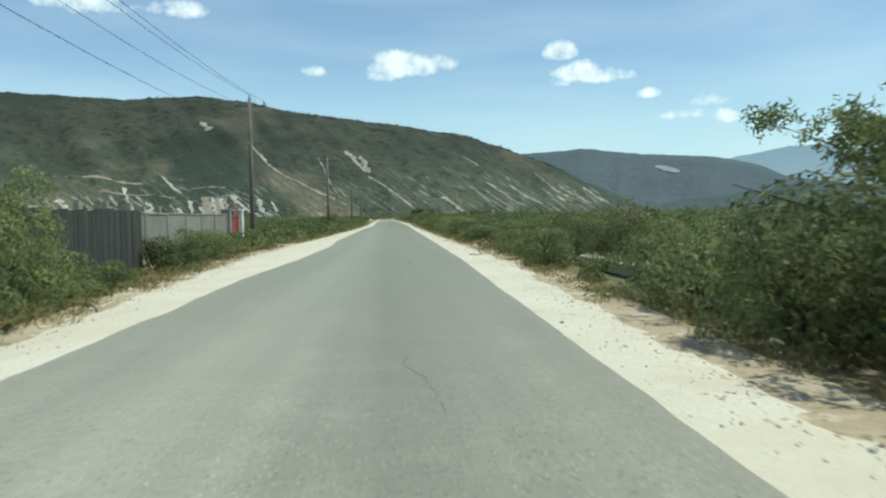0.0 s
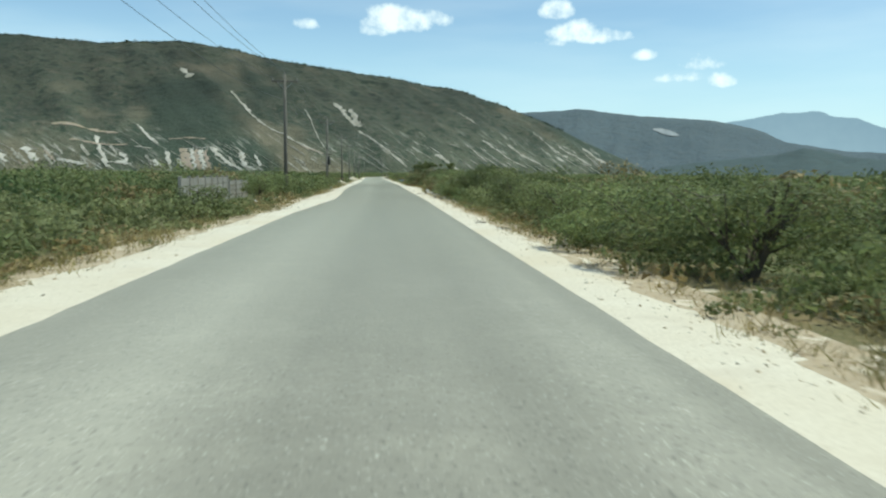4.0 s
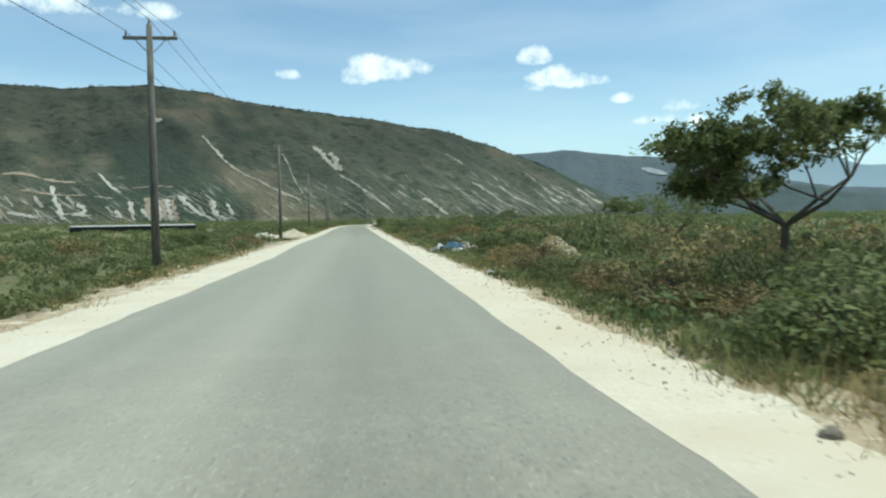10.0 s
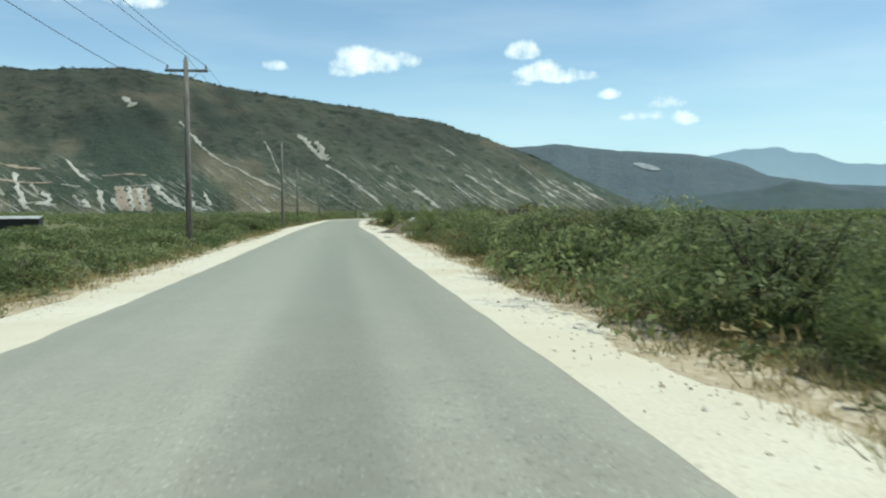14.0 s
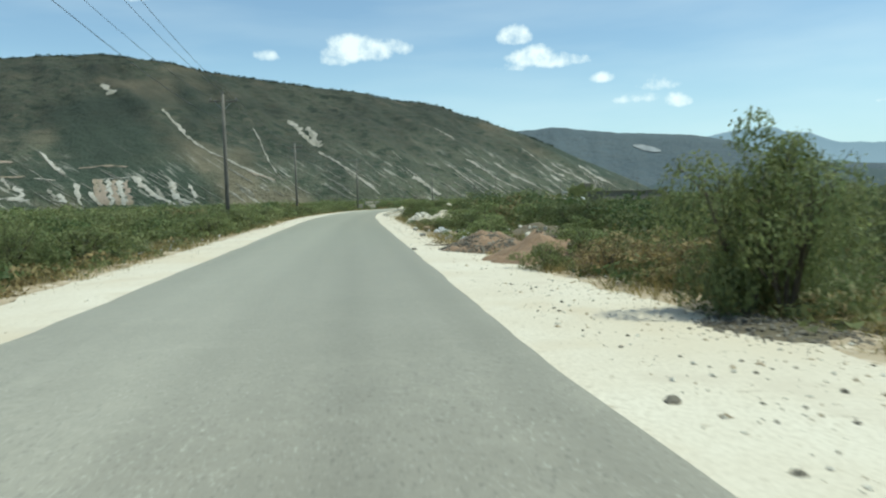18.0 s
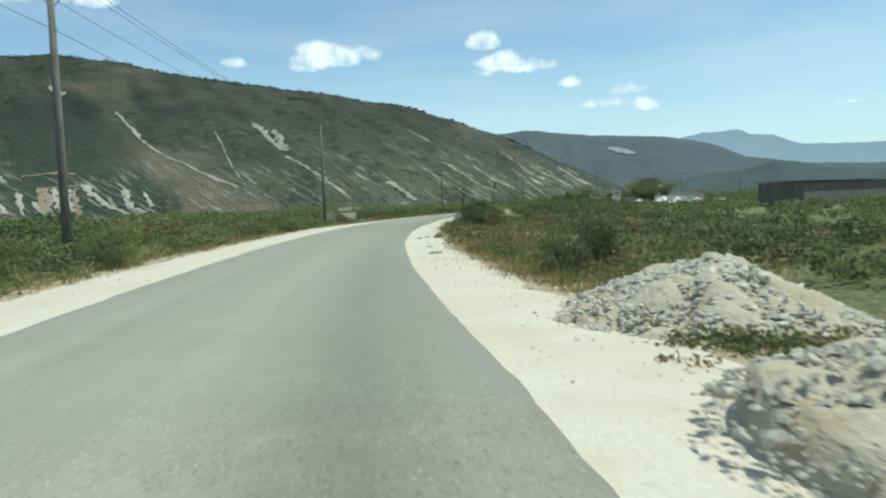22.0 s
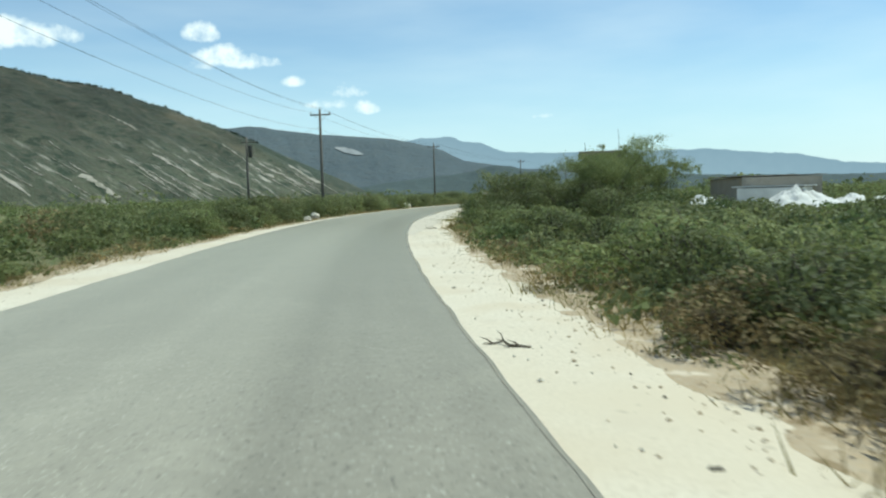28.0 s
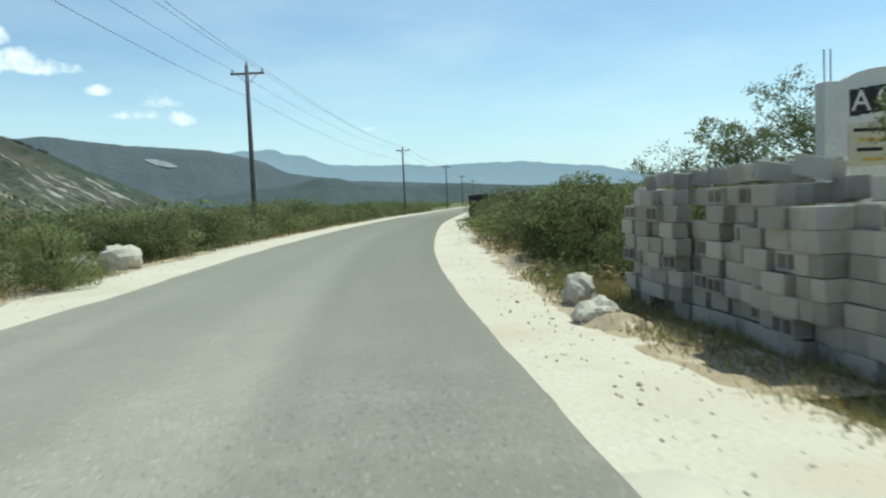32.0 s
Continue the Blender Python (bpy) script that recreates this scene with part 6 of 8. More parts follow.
for k, (p, tall) in enumerate(POLES):
    a, b = POLES[max(k - 1, 0)][0], POLES[min(k + 1, len(POLES) - 1)][0]
    bear = math.degrees(math.atan2(b.x - a.x, b.y - a.y))
    root = thing("utility_pole", facing(p.x, p.y, -0.12, bear), "weathered wooden utility pole with crossarm and insulators", "utility pole", "poles along the road")
    pole_parts(root, tall + 0.1, k)
    m = root.matrix_world
    arms.append([m @ Vector((x, y, z)) for x, y, z in ((-0.85, 0.12, tall - 0.1), (0.85, 0.12, tall - 0.1), (0, 0, tall + 0.3), (0.0, 0.22, tall - 1.65))])
for k in range(len(POLES) - 1):
    root = thing("overhead_line", Matrix.Translation((POLES[k][0] + POLES[k + 1][0]) / 2), "thin dark overhead wires sagging between utility poles", "power line", "spans of wire")
    mid = root.matrix_world.translation
    for a, b in zip(arms[k], arms[k + 1]):
        bm = bmesh.new()
        pts = [a.lerp(b, q / 10) - mid - Vector((0, 0, 0.75 * (1 - (2 * q / 10 - 1) ** 2))) for q in range(11)]
        tube(bm, pts, [0.0095] * 11, 4, False)
        part("wire", bm, M["wire"], root)


def transformer_pole(p, bear, tall):
    root = thing("transformer_pole", facing(p.x, p.y, -0.12, bear), "thin wooden pole carrying a dark transformer drum", "utility pole", "poles off the road")
    bm = bmesh.new()
    tube(bm, [(0, 0, -0.3), (0, 0, tall)], [0.12, 0.08], 8)
    part("post", bm, M["wood"], root, smooth=True)
    bm = bmesh.new()
    tube(bm, [(0.28, 0, tall - 1.6), (0.28, 0, tall - 1.5), (0.28, 0, tall - 0.75), (0.28, 0, tall - 0.65)], [0.1, 0.15, 0.15, 0.09], 12)
    part("transformer", bm, M["old_board"], root, "dark metal transformer drum", smooth=True)
    bm = bmesh.new()
    box(bm, 0.1, 0, tall - 0.4, 1.0, 0.08, 0.1, bevel=0.01)
    part("crossarm", bm, M["wood"], root)


line = thing("overhead_line", Matrix.Translation((43.3, 591.8, 7.0)), "thin dark service wire between two poles", "power line", "spans of wire")
bm = bmesh.new()
tube(bm, [Vector((-4.3 + 8.6 * q / 8, -3.2 + 6.4 * q / 8, -0.8 + 1.7 * q / 8 - 0.25 * (1 - (q / 4 - 1) ** 2))) for q in range(9)], [0.0095] * 9, 4, False)
part("wire", bm, M["wire"], line)
transformer_pole(place(165.4, -6.5), 0, 4.3)
transformer_pole(Vector((39.0, 588.6, 0)), 30, 6.5)


# ---- heaps, stones and rubbish ----
def scatter_stones(name, spots, mat, label):
    """Loose gravel, many small uneven stones in one mesh."""
    base = np.array([(1, 0, 0), (-1, 0, 0), (0, 1, 0), (0, -1, 0), (0, 0, 1), (0, 0, -0.6)], dtype=float)
    tri = np.array([(0, 2, 4), (2, 1, 4), (1, 3, 4), (3, 0, 4), (2, 0, 5), (1, 2, 5), (3, 1, 5), (0, 3, 5)])
    rs = np.random.default_rng(9)
    v = np.concatenate([base * rs.uniform(0.6, 1.2, (6, 3)) * size * [1, 0.8, 0.6] @ np.array([[math.cos(a), math.sin(a), 0], [-math.sin(a), math.cos(a), 0], [0, 0, 1]]) + [x, y, z] for x, y, z, size in spots for a in (rs.uniform(0, 6.28),)])
    f = np.concatenate([tri + 6 * k for k in range(len(spots))])
    me = bpy.data.meshes.new(name)
    me.from_pydata(v.tolist(), [], f.tolist())
    me.materials.append(mat)
    return tagged(new(name, me), label, "", "", "stuff")


stone_meshes = {}


def stone_mesh(k, mat):
    if (k, mat) not in stone_meshes:
        bm = bmesh.new()
        lump(bm, random.Random(k), 0, 0, 0, 1, 1, 0.75, 0.28, 1 if k < 6 else 2)
        me = bpy.data.meshes.new("stone")
        bm.to_mesh(me)
        bm.free()
        me.materials.append(M[mat])
        stone_meshes[(k, mat)] = me
    return stone_meshes[(k, mat)]


def heap(s, d, rx, ry, h, mat, label, seed, stones=0, stone_mat="stone", big=0.16, name="heap", category="heap", xy=None, peaks=1):
    """A tipped heap: a rounded cone with slumped skirts and, if wanted, stones lying on it."""
    rng_ = random.Random(seed)
    root = thing(name, spot(s, d, -0.12) if xy is None else facing(xy[0], xy[1], -0.12, 40), label, category, "roadside heaps")
    tops = [(0.0, 0.0, 1.0)] + [(rng_.uniform(-0.5, 0.5), rng_.uniform(-0.5, 0.5), rng_.uniform(0.6, 0.95)) for _ in range(peaks - 1)]

    def height(u, v):
        z = 0.0
        for a, b, k in tops:
            r = math.hypot(u - a, v - b)
            z = max(z, k * (1 - r) if r > 0.12 else k * 0.88 - r * 0.6 * k)
        z = max(z, 0.0) * (1 + 0.2 * noise.noise((u * 2.2, v * 2.2, seed)))
        return z

    n, rings = 60, 20
    verts, faces = [(0, 0, h * height(0, 0))], []
    for q in range(1, rings + 1):
        for k in range(n):
            a = k * 2 * math.pi / n
            out = q / rings * (1.0 + 0.16 * noise.noise((math.cos(a) * 1.3, math.sin(a) * 1.3, seed + 4)))
            u, v = math.cos(a) * out, math.sin(a) * out
            bumpy = h * (0.16 * noise.noise((u * rx * 1.9, v * ry * 1.9, seed)) + 0.10 * noise.noise((u * rx * 4.7, v * ry * 4.7, seed + 2)) + 0.05 * noise.noise((u * rx * 11, v * ry * 11, seed + 3)))
            z = h * height(u, v) + bumpy * (1 if q < rings else 0)
            verts.append((u * rx, v * ry, -0.03 if q == rings else max(z, 0.0)))
    for k in range(n):
        faces.append((0, 1 + k, 1 + (k + 1) % n))
    for q in range(rings - 1):
        for k in range(n):
            a, b = 1 + q * n + k, 1 + q * n + (k + 1) % n
            faces.append((a, a + n, b + n, b))
    mesh_object("mound", verts, faces, M[mat], root, True)
    if stones > 20:
        bits, hues = [], random.Random(seed + 7)
        for k in range(2600 if stones >= 110 else 600):
            a, r = hues.uniform(0, 6.28), hues.uniform(0.0, 1.08) ** 0.6
            u, v = math.cos(a) * r, math.sin(a) * r
            bits.append((u * rx, v * ry, h * height(u, v) + 0.01, hues.uniform(0.02, 0.055)))
        loose = scatter_stones("gravel", bits, M[stone_mat], "loose broken stones on the heap")
        loose.parent = root
    for k in range(stones):
        a, r = rng_.uniform(0, 6.28), rng_.uniform(0.1, 1.02)
        u, v = math.cos(a) * r, math.sin(a) * r
        size = big * rng_.uniform(0.4, 1.0)
        st = new("stone", stone_mesh(rng_.randrange(6), stone_mat))
        st.parent = root
        st.matrix_basis = Matrix.Translation((u * rx, v * ry, h * height(u, v) + size * 0.2)) @ pose(0, 0, 0, rng_.uniform(-40, 40), rng_.uniform(-40, 40), rng_.uniform(0, 360)) @ Matrix.Diagonal((size, size * rng_.uniform(0.6, 1), size * rng_.uniform(0.5, 0.9), 1))
    return root


def stone(s, d, size, label, mat="stone", seed=0, flat=0.7, name="rock", xy=None):
    """One rock half sunk in the ground."""
    bm = bmesh.new()
    rng_ = random.Random(seed + int(s * 10))
    made = lump(bm, rng_, 0, 0, size * flat * 0.55, size, size * rng_.uniform(0.7, 0.95), size * flat, 0.10, 3)
    for v in made:
        v.co += v.co.normalized() * size * 0.22 * noise.noise(v.co * (2.0 / size) + Vector((seed, s, 0)))
    ob = part(name, bm, M[mat], smooth=False)
    ob.matrix_world = (spot(s, d, -0.07) if xy is None else facing(xy[0], xy[1], -0.07)) @ pose(0, 0, 0, 0, 0, rng_.uniform(0, 360))
    return tagged(ob, label, "rock", "loose rocks")


heap(142.8, 6.7, 2.9, 3.0, 1.4, "heap", "white crushed-limestone heap beside the road", 1, 60, big=0.10)
heap(196.5, -6.4, 1.1, 1.9, 0.58, "heap", "low pale sand heap at the verge", 2, 8, big=0.08)
heap(272.8, -6.7, 2.1, 2.0, 0.85, "heap", "smooth pale sand heap on the verge", 3, 8, big=0.07)
heap(270.0, -9.3, 1.5, 1.6, 0.5, "heap", "low heap of white limestone rubble", 4, 46, big=0.26, name="rubble_heap")
heap(329.5, 4.9, 1.9, 1.9, 0.8, "dark_soil", "weedy mound of dark soil beside the road", 5, 12, "dark_stone", 0.08)
heap(322.9, 5.5, 1.2, 1.4, 0.65, "heap", "pale earth heap beside the road", 6, 34, big=0.12)
heap(336.2, 6.5, 1.9, 2.4, 1.25, "heap", "pale heap of earth and broken stone", 7, 120, big=0.13, peaks=2)
heap(333.0, 5.4, 1.2, 1.4, 0.5, "soil", "low heap of brown earth and stones", 8, 30, big=0.13)
heap(365.0, 4.9, 1.7, 1.5, 0.8, "soil", "low mound of reddish-brown earth", 9, 14, "dark_stone", 0.1)
heap(369.4, 4.25, 1.7, 1.9, 0.65, "soil", "heap of crumbled reddish-brown earth", 10, 150, "dark_stone", 0.08)
heap(376.5, 7.6, 2.0, 1.8, 0.6, "dark_soil", "low mound of dark soil", 11, 10, "stone", 0.16)
heap(399.4, 4.6, 1.1, 1.5, 0.75, "heap", "heap of broken white concrete rubble", 12, 110, big=0.17, name="rubble_heap", peaks=2)
heap(395.6, 5.75, 1.5, 1.55, 0.98, "heap", "smooth grey-white gravel heap", 13, 10, big=0.06)
heap(405.0, 5.2, 1.1, 1.5, 0.65, "heap", "heap of broken white concrete rubble", 14, 100, big=0.17, name="rubble_heap", peaks=2)
heap(421.8, 3.5, 1.5, 1.7, 0.42, "heap", "pale heap of limestone and stones", 16, 40, big=0.14, peaks=2)
heap(430.9, 4.2, 1.85, 1.7, 0.85, "heap", "grey-white heap of gravel and stones by the asphalt", 17, 300, big=0.085, peaks=3)
heap(425.7, 4.2, 2.2, 2.1, 1.05, "heap", "grey-white heap of gravel and stones by the asphalt", 18, 300, big=0.09, peaks=2)
heap(496.0, 5.5, 1.4, 1.4, 0.65, "heap", "low white sand heap behind a bush", 19, 6, big=0.1)
heap(498.4, 7.1, 1.6, 1.5, 0.9, "heap", "pale earth heap among the bushes", 20, 14, big=0.14)
heap(221.0, 7.2, 1.2, 1.3, 1.05, "verge", "mound of pale-brown earth overgrown with dry grass", 47, 26, "stone", 0.08)
heap(580, 9.6, 1.2, 1.4, 0.55, "yard", "low heap of pale sand beside the yard", 21, 4, big=0.1)
for k, (x, y, r, h) in enumerate([(66.5, 561.0, 2.4, 1.5), (70.5, 562.5, 2.6, 1.3), (74.0, 561.5, 2.2, 1.0), (79.0, 562.0, 3.0, 0.8), (64.0, 566.0, 2.0, 1.2)]):
    heap(0, 0, r, r, h, "white", "white limestone heap in a stone yard on the plain", 30 + k, 0, xy=(x, y))
for k, (s, d, size, label) in enumerate([(590.3, -7.6, 0.42, "pale boulder on the verge"), (585.2, -7.0, 0.3, "pale boulder on the verge"), (629.8, -7.7, 0.65, "reddish-white boulder at the edge of the scrub"), (628.9, -8.4, 0.42, "reddish-white boulder at the edge of the scrub"),
                                         (189.7, 5.2, 0.3, "white boulder under a bush"), (63.6, -8.6, 0.42, "white boulder under a bush"), (59.0, -7.2, 0.3, "white boulder under a bush"), (313.7, 2.87, 0.07, "small pale stone on the sandy shoulder"), (375.3, 6.9, 0.2, "large white boulder on dark soil"), (373.6, 6.4, 0.16, "white boulder among weeds")]):
    stone(s, d, size, label, "stone", k)
for k, (s, d, size) in enumerate([(351.8, 2.35, 0.085), (350.3, 2.38, 0.06), (342.2, 2.77, 0.09), (341.3, 3.12, 0.11), (369.9, 1.98, 0.1), (483.0, 1.7, 0.075), (537.2, 1.82, 0.05), (259.8, 3.16, 0.09), (164.0, 4.46, 0.12), (140.8, 3.56, 0.13), (198.5, 3.26, 0.09), (576.1, 2.39, 0.05), (585.2, 2.44, 0.07),
                                 (129.4, 3.55, 0.12), (126.7, 3.75, 0.13), (239.5, 3.5, 0.12), (445.8, 3.0, 0.1)]):
    stone(s, d, size, "small dark stone on the sandy shoulder", "dark_stone", 40 + k, 0.6, "stone")


def bag(s, d, size, mat, label, seed, tall=0.75, z=-0.08, tied=True):
    """A stuffed, creased bag."""
    bm = bmesh.new()
    size *= 0.8
    made = bmesh.ops.create_icosphere(bm, subdivisions=4, radius=1.0)["verts"]
    for v in made:
        k = 1 + 0.34 * noise.noise(v.co * 1.5 + Vector((seed, 0, 0))) - 0.16 * abs(noise.noise(v.co * 3.4 + Vector((0, seed, 0)))) - 0.09 * abs(noise.noise(v.co * 8))
        if tied and v.co.z > 0.8:
            k *= 1.0 + (v.co.z - 0.8) * 1.2
        v.co = Vector((v.co.x * size * k, v.co.y * size * 0.85 * k, max(v.co.z * k, -0.72) * size * tall + size * tall * 0.7))
    ob = part("rubbish_bag", bm, M[mat], smooth=True)
    ob.matrix_world = spot(s, d, z, seed * 47)
    return tagged(ob, label, "bag", "dumped rubbish")


def crumpled(s, d, z, w, l, lift, mat, label, seed, name="plastic_sheet"):
    """A crumpled sheet lying over what is below."""
    bm = bmesh.new()
    n = 16
    grid = [[bm.verts.new(((i / n - 0.5) * w * (1 + 0.2 * noise.noise((j * 0.4, seed, 0))), (j / n - 0.5) * l * (1 + 0.2 * noise.noise((i * 0.4, seed, 3))),
                           lift * max(0.0, 0.15 + 0.85 * math.cos((i / n - 0.5) * 2.8) * math.cos((j / n - 0.5) * 2.8) + 0.55 * noise.noise((i * 0.33, j * 0.33, seed)) + 0.25 * noise.noise((i * 0.9, j * 0.9, seed))))) for j in range(n + 1)] for i in range(n + 1)]
    for i in range(n):
        for j in range(n):
            bm.faces.new((grid[i][j], grid[i + 1][j], grid[i + 1][j + 1], grid[i][j + 1]))
    bmesh.ops.solidify(bm, geom=bm.faces[:], thickness=0.006)
    ob = part(name, bm, M[mat], smooth=False)
    ob.matrix_world = spot(s, d, z, seed * 31)
    return tagged(ob, label, "sheet", "dumped rubbish")


def board(s, d, z, w, l, t, mat, label, turn, tilt=(0, 0), name="board"):
    bm = bmesh.new()
    box(bm, 0, 0, t / 2, w, l, t, bevel=min(w, l, t) * 0.2)
    ob = part(name, bm, M[mat])
    ob.matrix_world = spot(s, d, z, turn) @ pose(0, 0, 0, tilt[0], tilt[1], 0)
    return tagged(ob, label, "board", "dumped rubbish")


# the dump with the blue plastic
bag(229.5, 3.85, 0.42, "plastic_white", "grey-white woven sack lying in rubbish", 1, 0.6)
crumpled(228.9, 4.55, 0.08, 0.8, 0.75, 0.32, "plastic_blue", "crumpled bright blue plastic sheet on rubbish", 2)
crumpled(229.4, 4.25, 0.05, 0.6, 0.5, 0.3, "plastic_blue", "crumpled bright blue plastic sheet on rubbish", 7)
bag(228.4, 3.85, 0.24, "plastic_black", "black rubbish bag tied at the top", 3, 0.95)
bag(228.6, 4.05, 0.2, "plastic_black", "black rubbish bag tied at the top", 4, 0.8)
bag(227.6, 4.55, 0.22, "plastic_white", "white plastic bag among rubbish", 5, 0.9)
crumpled(227.9, 4.4, -0.06, 0.7, 0.6, 0.22, "plastic_white", "torn white plastic film on rubbish", 6)
crumpled(238.2, 4.15, -0.08, 0.5, 0.4, 0.12, "plastic_black", "flattened black plastic sheet among branches", 21)
crumpled(240.0, 3.8, -0.075, 0.5, 0.3, 0.13, "plastic_black", "crumpled black rag on the sand", 22, "rag")
crumpled(241.4, 5.9, -0.08, 0.5, 0.4, 0.42, "plastic_white", "torn white plastic film among weeds", 23)
crumpled(240.9, 6.3, -0.08, 0.4, 0.3, 0.38, "plastic_white", "torn white plastic film among weeds", 24)
crumpled(242.6, 4.9, -0.08, 0.5, 0.3, 0.2, "plastic_white", "torn white plastic film among weeds", 25)
crumpled(229.3, 3.55, -0.07, 0.8, 0.45, 0.18, "plastic_white", "torn white plastic film on rubbish", 8)
crumpled(229.0, 3.65, -0.07, 0.5, 0.4, 0.16, "rag_red", "dirty reddish rag on the sand", 9, "rag")
board(229.9, 3.45, -0.05, 0.35, 0.5, 0.12, "card", "flattened brown cardboard box", 30, (6, 4), "cardboard_box")
board(227.9, 4.25, -0.05, 0.25, 0.6, 0.1, "card", "flattened brown cardboard box", 70, (4, 8), "cardboard_box")
board(228.2, 4.0, -0.06, 0.12, 0.7, 0.05, "old_board", "weathered dark plank in rubbish", 80, (3, 0), "plank")
heap(259.8, 6.2, 2.6, 3.6, 0.06, "dirt", "bare patch of tan soil among dry weeds", 48, 30, "stone", 0.04, name="soil_patch", category="soil")
heap(266.0, 7.6, 2.4, 1.6, 0.07, "sand", "bare patch of pale sand among weeds", 45, 0, name="sand_patch", category="sand")
heap(260.5, 8.6, 2.6, 1.4, 0.07, "sand", "bare patch of pale sand among weeds", 46, 0, name="sand_patch", category="sand")
heap(229.2, 5.1, 1.0, 1.5, 0.55, "dark_soil", "overgrown mound of soil and rubbish", 41, 24, "stone", 0.09)
# sacks and rubbish further along
bag(370.9, 3.75, 0.25, "plastic_white", "stuffed white plastic sack on brown soil", 11, 0.9)
bag(373.3, 3.95, 0.15, "plastic_white", "small white bag on the verge", 12, 0.7)
bag(374.6, 4.9, 0.16, "plastic_white", "small white bag among weeds", 13, 0.6)
crumpled(373.0, 4.0, -0.08, 0.5, 0.3, 0.12, "rag_red", "dirty reddish rag on the sand", 14, "rag")
for k, (s, d, size, mat) in enumerate([(380.2, 4.3, 0.26, "plastic_white"), (380.9, 3.9, 0.22, "plastic_white"), (379.5, 4.7, 0.24, "plastic_black"), (381.5, 4.2, 0.3, "plastic_white"), (378.6, 4.9, 0.24, "plastic_white"), (382.3, 4.6, 0.22, "plastic_black"), (377.8, 5.3, 0.2, "plastic_white"), (383.2, 4.4, 0.2, "plastic_white"),
                                       (240.4, 4.4, 0.14, "plastic_white"), (239.2, 4.5, 0.12, "plastic_white"), (147.3, 4.1, 0.2, "plastic_white"), (146.2, 4.6, 0.2, "plastic_white"), (149.0, 4.0, 0.12, "plastic_white"), (135.2, 4.1, 0.16, "plastic_white"), (133.0, 4.3, 0.14, "plastic_white"), (136.4, 4.5, 0.15, "plastic_black"), (131.0, 4.1, 0.16, "plastic_white"), (189.9, 4.0, 0.22, "plastic_white"), (189.2, 4.2, 0.2, "plastic_white"), (409.2, 4.5, 0.24, "plastic_white"), (408.9, 4.2, 0.16, "plastic_white"),
                                       (493.0, 4.2, 0.3, "plastic_white"), (492.2, 5.4, 0.34, "plastic_white"), (491.4, 5.0, 0.26, "plastic_white"), (118.5, -6.9, 0.18, "plastic_white"), (124.5, -6.6, 0.2, "plastic_white"), (159.0, -5.6, 0.22, "plastic_white"), (449.2, 2.3, 0.12, "plastic_white"), (214.4, 3.6, 0.16, "plastic_white"), (229.5, 4.9, 0.2, "plastic_white")]):
    bag(s, d, size, mat, "black plastic rubbish bag in weeds" if "black" in mat else "pale plastic rubbish bag at the verge", 20 + k, 0.65)
board(379.1, 3.1, -0.06, 0.16, 0.28, 0.14, "block", "grey concrete block on the shoulder", 80, name="concrete_block")
board(378.0, 4.3, -0.05, 0.5, 0.7, 0.15, "card", "crushed brown cardboard box in weeds", 20, (9, 5), "cardboard_box")
board(384.6, 3.9, -0.05, 0.4, 0.5, 0.2, "card", "crushed brown cardboard box in weeds", 50, (9, 5), "cardboard_box")
board(385.6, 3.3, -0.06, 0.2, 0.25, 0.16, "stone", "pale broken block on the shoulder", 15, (4, 0), "concrete_block")
for s, d, w, h in [(445.4, 1.6, 0.62, 0.14), (449.0, 1.5, 0.4, 0.12), (457.2, 1.5, 0.4, 0.12), (456.0, 1.2, 0.3, 0.12)]:
    heap(s, d, w * 0.8, w * 1.3, h, "ash", "patch of grey ash and charcoal on the shoulder", int(s), 16, "dark_stone", 0.05, "ash_patch", "ash")
heap(354.6, 4.7, 1.2, 1.6, 0.12, "dark_soil", "dark sooty patch of soil under a bush", 58, 22, "dark_stone", 0.05, "soot_patch", "soil")
heap(457.0, 2.1, 0.35, 0.45, 0.3, "dark_soil", "small dark heap of charred rubbish", 52, 12, "dark_stone", 0.08)


def branch(s, d, length, label, seed, turn):
    rng_ = random.Random(seed)
    bm = bmesh.new()
    pts = [Vector((rng_.uniform(-0.06, 0.06), q * length / 5, 0.02 + rng_.uniform(0, 0.05))) for q in range(6)]
    tube(bm, pts, [0.022, 0.02, 0.017, 0.013, 0.009, 0.004], 5)
    for q in (1, 2, 3, 4):
        side = rng_.choice((-1, 1))
        tube(bm, [pts[q], pts[q] + Vector((side * length * 0.12, length * 0.08, 0.05)), pts[q] + Vector((side * length * 0.2, length * 0.2, 0.08))], [0.01, 0.007, 0.002], 4)
    ob = part("fallen_branch", bm, M["twig"])
    ob.matrix_world = spot(s, d, -0.06, turn)
    return tagged(ob, label, "branch", "fallen branches")


for k, (s, d, l, turn) in enumerate([(371.6, 3.3, 0.9, 80), (180.5, 3.9, 0.8, 100), (372.9, 3.2, 0.6, 40), (138.2, 3.5, 1.4, 130), (540.5, 1.6, 0.5, 60), (242.0, 3.4, 0.7, 70), (256.0, 3.3, 0.8, 20), (327.8, 3.8, 1.0, 60), (464.2, 2.5, 0.6, 10), (567.3, 2.2, 0.5, 95), (317.5, 3.2, 0.5, 80), (238.6, 3.6, 0.9, 95), (238.1, 3.7, 1.1, 75), (237.7, 4.1, 0.8, 110), (30.2, 3.7, 0.6, 110), (46.9, 3.6, 0.5, 60), (102.2, 3.4, 0.4, 80), (484.2, 2.3, 0.5, 95)]):
    branch(s, d, l, "dry fallen branch on the sandy shoulder", k, turn)


